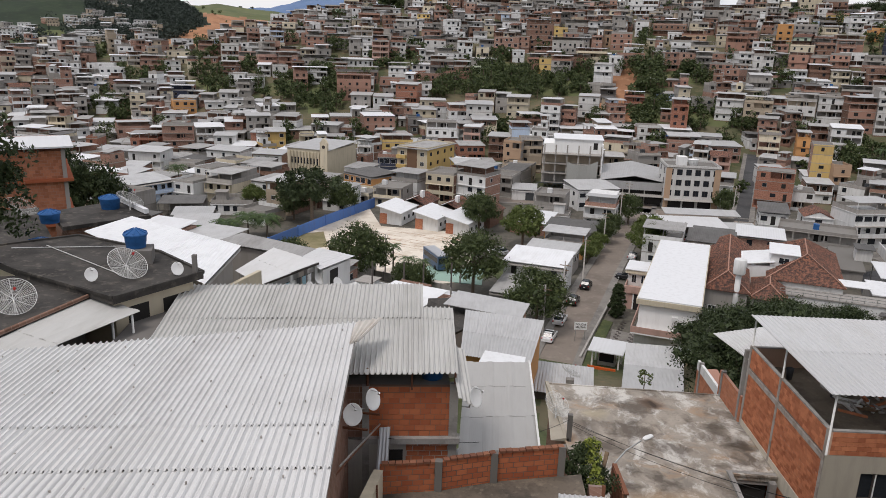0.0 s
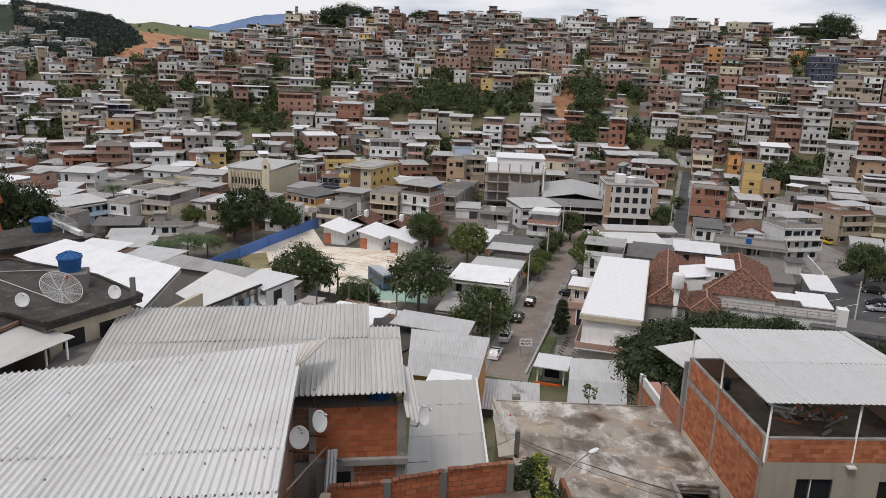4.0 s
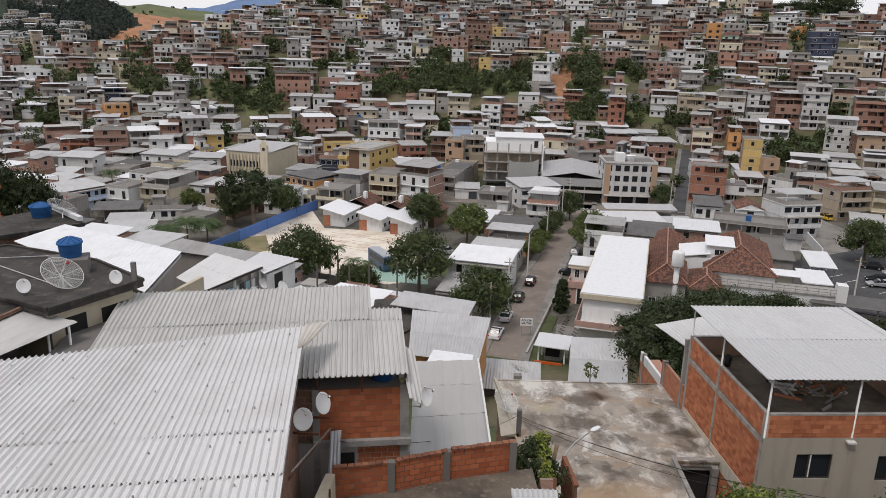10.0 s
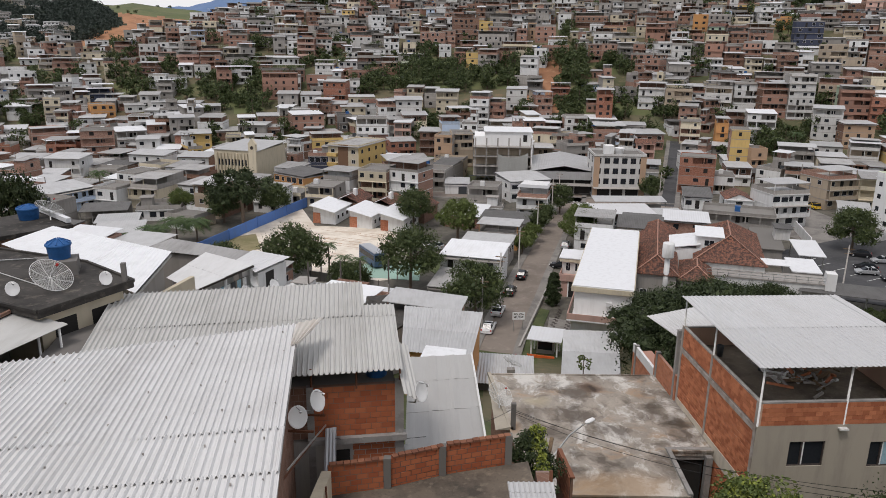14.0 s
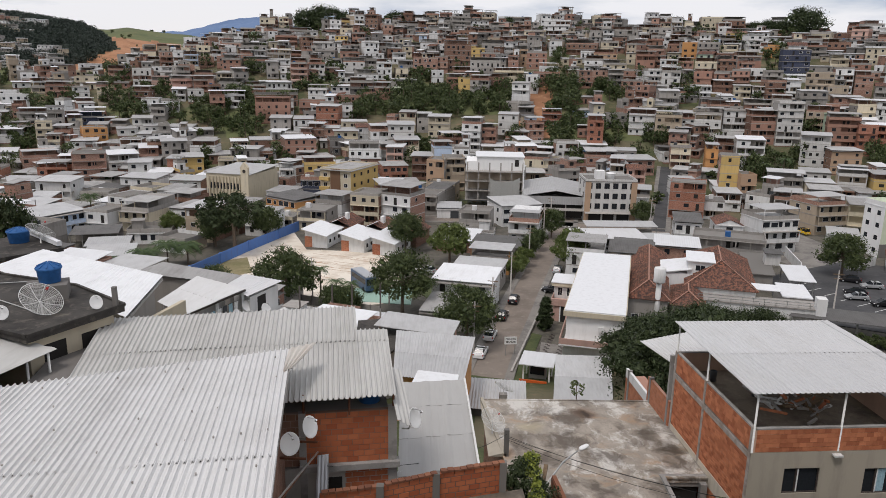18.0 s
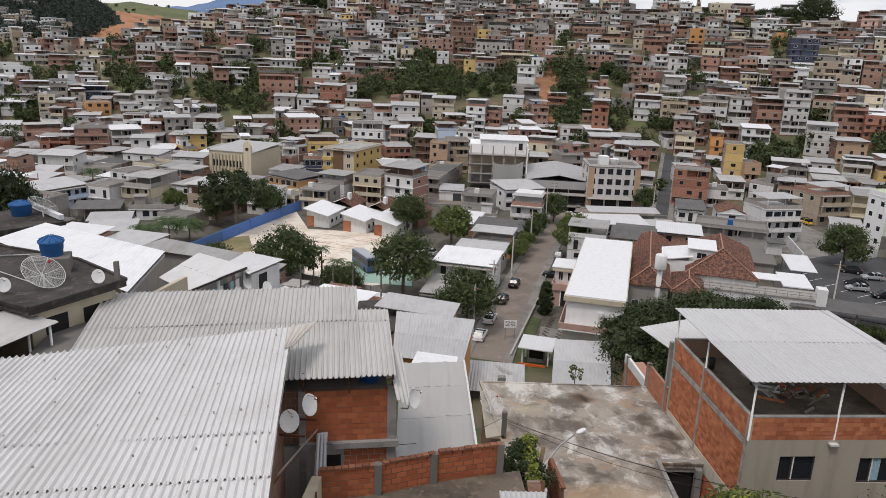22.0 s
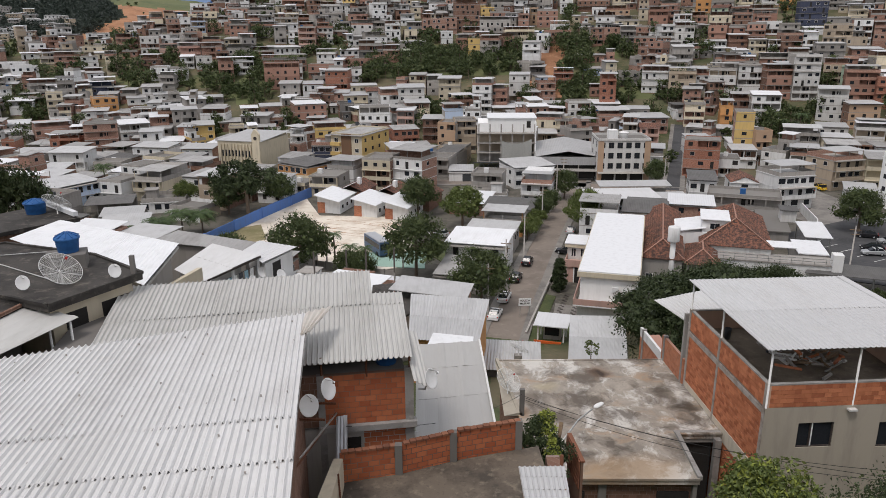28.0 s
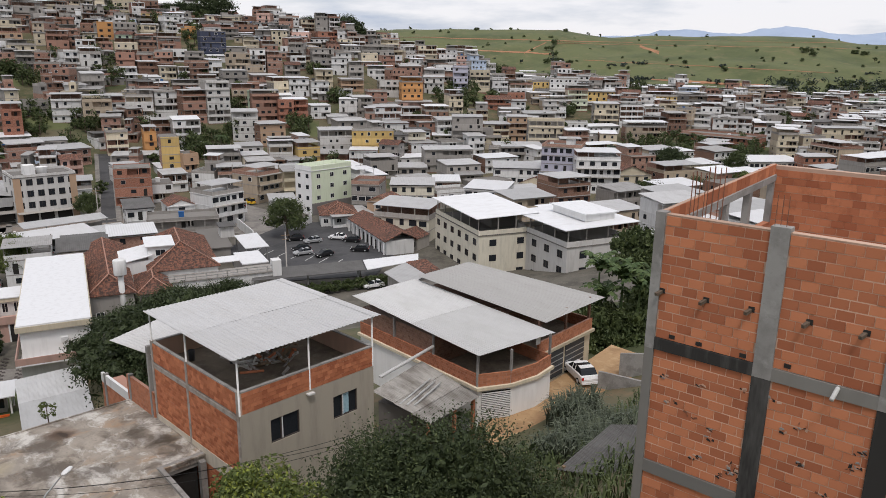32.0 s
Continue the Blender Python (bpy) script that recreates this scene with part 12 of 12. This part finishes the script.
def dirt_tracks():
    """Worn cattle tracks and a dirt road across the pasture."""
    rng = random.Random(4)
    verts, faces = [], []
    for a0, a1, e0, e1, width in ((36.0, 56.5, 1.25, 1.0, 4.0), (41.0, 50.6, 0.45, 0.12, 6.0), (48.6, 50.2, 0.15, 0.95, 6.5), (57.0, 58.4, 0.75, 0.3, 15.0), (51, 72, 0.9, 0.7, 2.2), (53, 70, -0.3, -0.9, 1.8), (36.0, 38.4, 0.9, 1.5, 7.0), (56, 73, 1.2, 1.05, 1.8), (58, 66, -1.6, -1.9, 9.0)):
        n, last = int((a1 - a0) / 0.25) + 2, None
        for k in range(n):
            f = k / (n - 1)
            hit = on_hill(a0 + (a1 - a0) * f, e0 + (e1 - e0) * f + 0.05 * noise.noise(Vector((f * 9, a0, 1))))
            if hit is None or hit.length > 1300:
                last = None
                continue
            out = Vector((hit.x, hit.y, 0)).normalized() * width * rng.uniform(0.7, 1.1)
            row = []
            for s_ in (-0.5, 0.0, 0.5):
                q = hit + out * s_
                up = SLOPE.ray_cast(Vector((q.x, q.y, 900)), Vector((0, 0, -1)))[0]
                row.append((q.x, q.y, (up.z if up else q.z) + 0.25))
            o = len(verts)
            verts += row
            if last is not None:
                faces += [(last, o, o + 1, last + 1), (last + 1, o + 1, o + 2, last + 2)]
            last = o
    lone("dirt_track", mesh_of("dirt_track", verts, faces, ["red_earth"]), "worn reddish dirt tracks crossing the green pasture hill", "track", kind="structure")


def hillside_trees():
    rng = random.Random(77)
    spots = []
    for a, e, p, q in GREEN:
        for k in range(int(13 * p * q) + 4):
            t_, rho = rng.uniform(0, 2 * math.pi), math.sqrt(rng.uniform(0, 1)) * 1.05
            spots.append((a + p * rho * math.cos(t_), e + q * rho * math.sin(t_), rng.uniform(0.7, 1.5)))
    for a, e, sc in spots:
        lo, hi = np.interp(a, AZ, BASE), np.interp(a, AZ, RIDGE)
        rs_ = np.linspace(lo, hi, 60)
        zs = land(rs_ * math.sin(radians(a)), rs_ * math.cos(radians(a)))
        el = np.degrees(np.arctan2(zs - EYE, rs_))
        k = int(np.argmin(np.abs(el - e)))
        x, y = polar(a, float(rs_[k]))
        joined_tree(x, y, float(zs[k]) - 0.3, sc)
    for k in range(170):
        a = rng.uniform(-36, 70)
        r = rng.uniform(np.interp(a, AZ, BASE), np.interp(a, AZ, RIDGE) * 0.97)
        x, y = polar(a, r)
        joined_tree(x, y, at_ground(x, y), rng.choice((0.6, 0.8, 1.1, 1.5)))
    for a, sc in ((-9.6, 1.9), (-8.3, 2.2), (-7.2, 1.8), (-3.1, 1.5), (5.4, 0.9), (12.1, 1.3), (17.6, 1.2), (19.6, 1.2), (20.8, 1.1), (25.9, 2.3), (24.5, 1.2), (23.6, 1.2), (22.7, 1.0), (32.4, 1.3), (33.4, 1.4), (35.3, 1.9), (36.2, 1.1), (37.2, 1.2), (38.4, 0.9), (31.5, 0.9)):
        r = np.interp(a, AZ, RIDGE) - 2
        x, y = polar(a, r)
        tree("broad", x, y, at_ground(x, y) - 3.4 * sc, sc, a * 31 % 360, "dark tree standing on the ridge line", "ridge trees")
    for a, e, sc in PASTURE:
        hit = on_hill(a, e)
        if hit:
            for k in range(int(sc * 2.2)):
                x, y = hit[0] + rng.gauss(0, sc), hit[1] + rng.gauss(0, sc)
                joined_tree(x, y, at_ground(x, y) - 0.6, 0.45 + 0.22 * sc, 1.2)
    for k in range(130):
        left = k < 16
        a = rng.uniform(-23, -17) if left else rng.uniform(37, 76)
        r = rng.uniform(700, 1150) if left else rng.uniform(640, 1080)
        x, y = polar(a, r)
        joined_tree(x, y, at_ground(x, y) - 0.5, rng.uniform(0.3, 0.75), 1.3)


dirt_tracks()


def far_forest():
    """Wooded far hill: leaf clumps standing on the slope."""
    rng = random.Random(9)
    clumps = []
    for k in range(6000):
        a = rng.uniform(-30.5, -22.4)
        r = rng.uniform(640, 1160)
        x, y = polar(a, r)
        z = at_ground(x, y)
        el = elevation(x, y, z)
        if a < wood_edge(el + 0.1) - 0.1 and el > -0.1 * (a + 34) and len(clumps) < 2600:
            clumps.append((x, y, z + rng.uniform(0, 4), rng.uniform(3, 6)))
    for k in range(680):
        a, r = rng.choice(((-32.5, 1050), (-35.5, 1080), (-30.5, 820), (-33.5, 780), (-28.5, 730), (-26.6, 700), (-30.0, 680), (-36.5, 740)))
        a, r = a + rng.gauss(0, 0.8), r + rng.gauss(0, 28)
        x, y = polar(a, r)
        clumps.append((x, y, at_ground(x, y) + rng.uniform(0, 4), rng.uniform(3, 6)))
    for k in range(120):
        a, r = rng.uniform(38, 76), rng.choice((640, 690, 740, 800)) + rng.gauss(0, 9)
        x, y = polar(a, r)
        for j in range(rng.randrange(1, 5)):
            clumps.append((x + rng.gauss(0, 5), y + rng.gauss(0, 3), at_ground(x, y) + rng.uniform(0, 1.5), rng.uniform(1.5, 3.2)))
    for k in range(260):
        a = rng.uniform(66, 80)
        r = rng.uniform(600, 760)
        x, y = polar(a, r)
        clumps.append((x, y, at_ground(x, y) + rng.uniform(0, 4), rng.uniform(4, 7)))
    tagged(lone("far_woods", leaf_mesh("far_woods", clumps, 30, 2.3, "leaf_far_haze", 51), "dense dark woods on the far hill, haze put into the leaf colour", "woods"), kind="stuff")


hillside_trees()
far_forest()
tagged(lone("hillside_woods", leafy_crown("hillside_woods", WOODS[0], 20, 0.8, "leaf_mid", 61, 9, 1.6), "trees and thickets between the hillside houses", "trees"), kind="stuff")
stems = Solid()
for x, y, z, h in WOODS[1]:
    stems.beam((x, y, z - 0.5), (x, y, z + h * 0.7), 0.14, "trunk")
tagged(lone("hillside_stems", stems, "trunks of the hillside trees", "trunks"), kind="stuff")
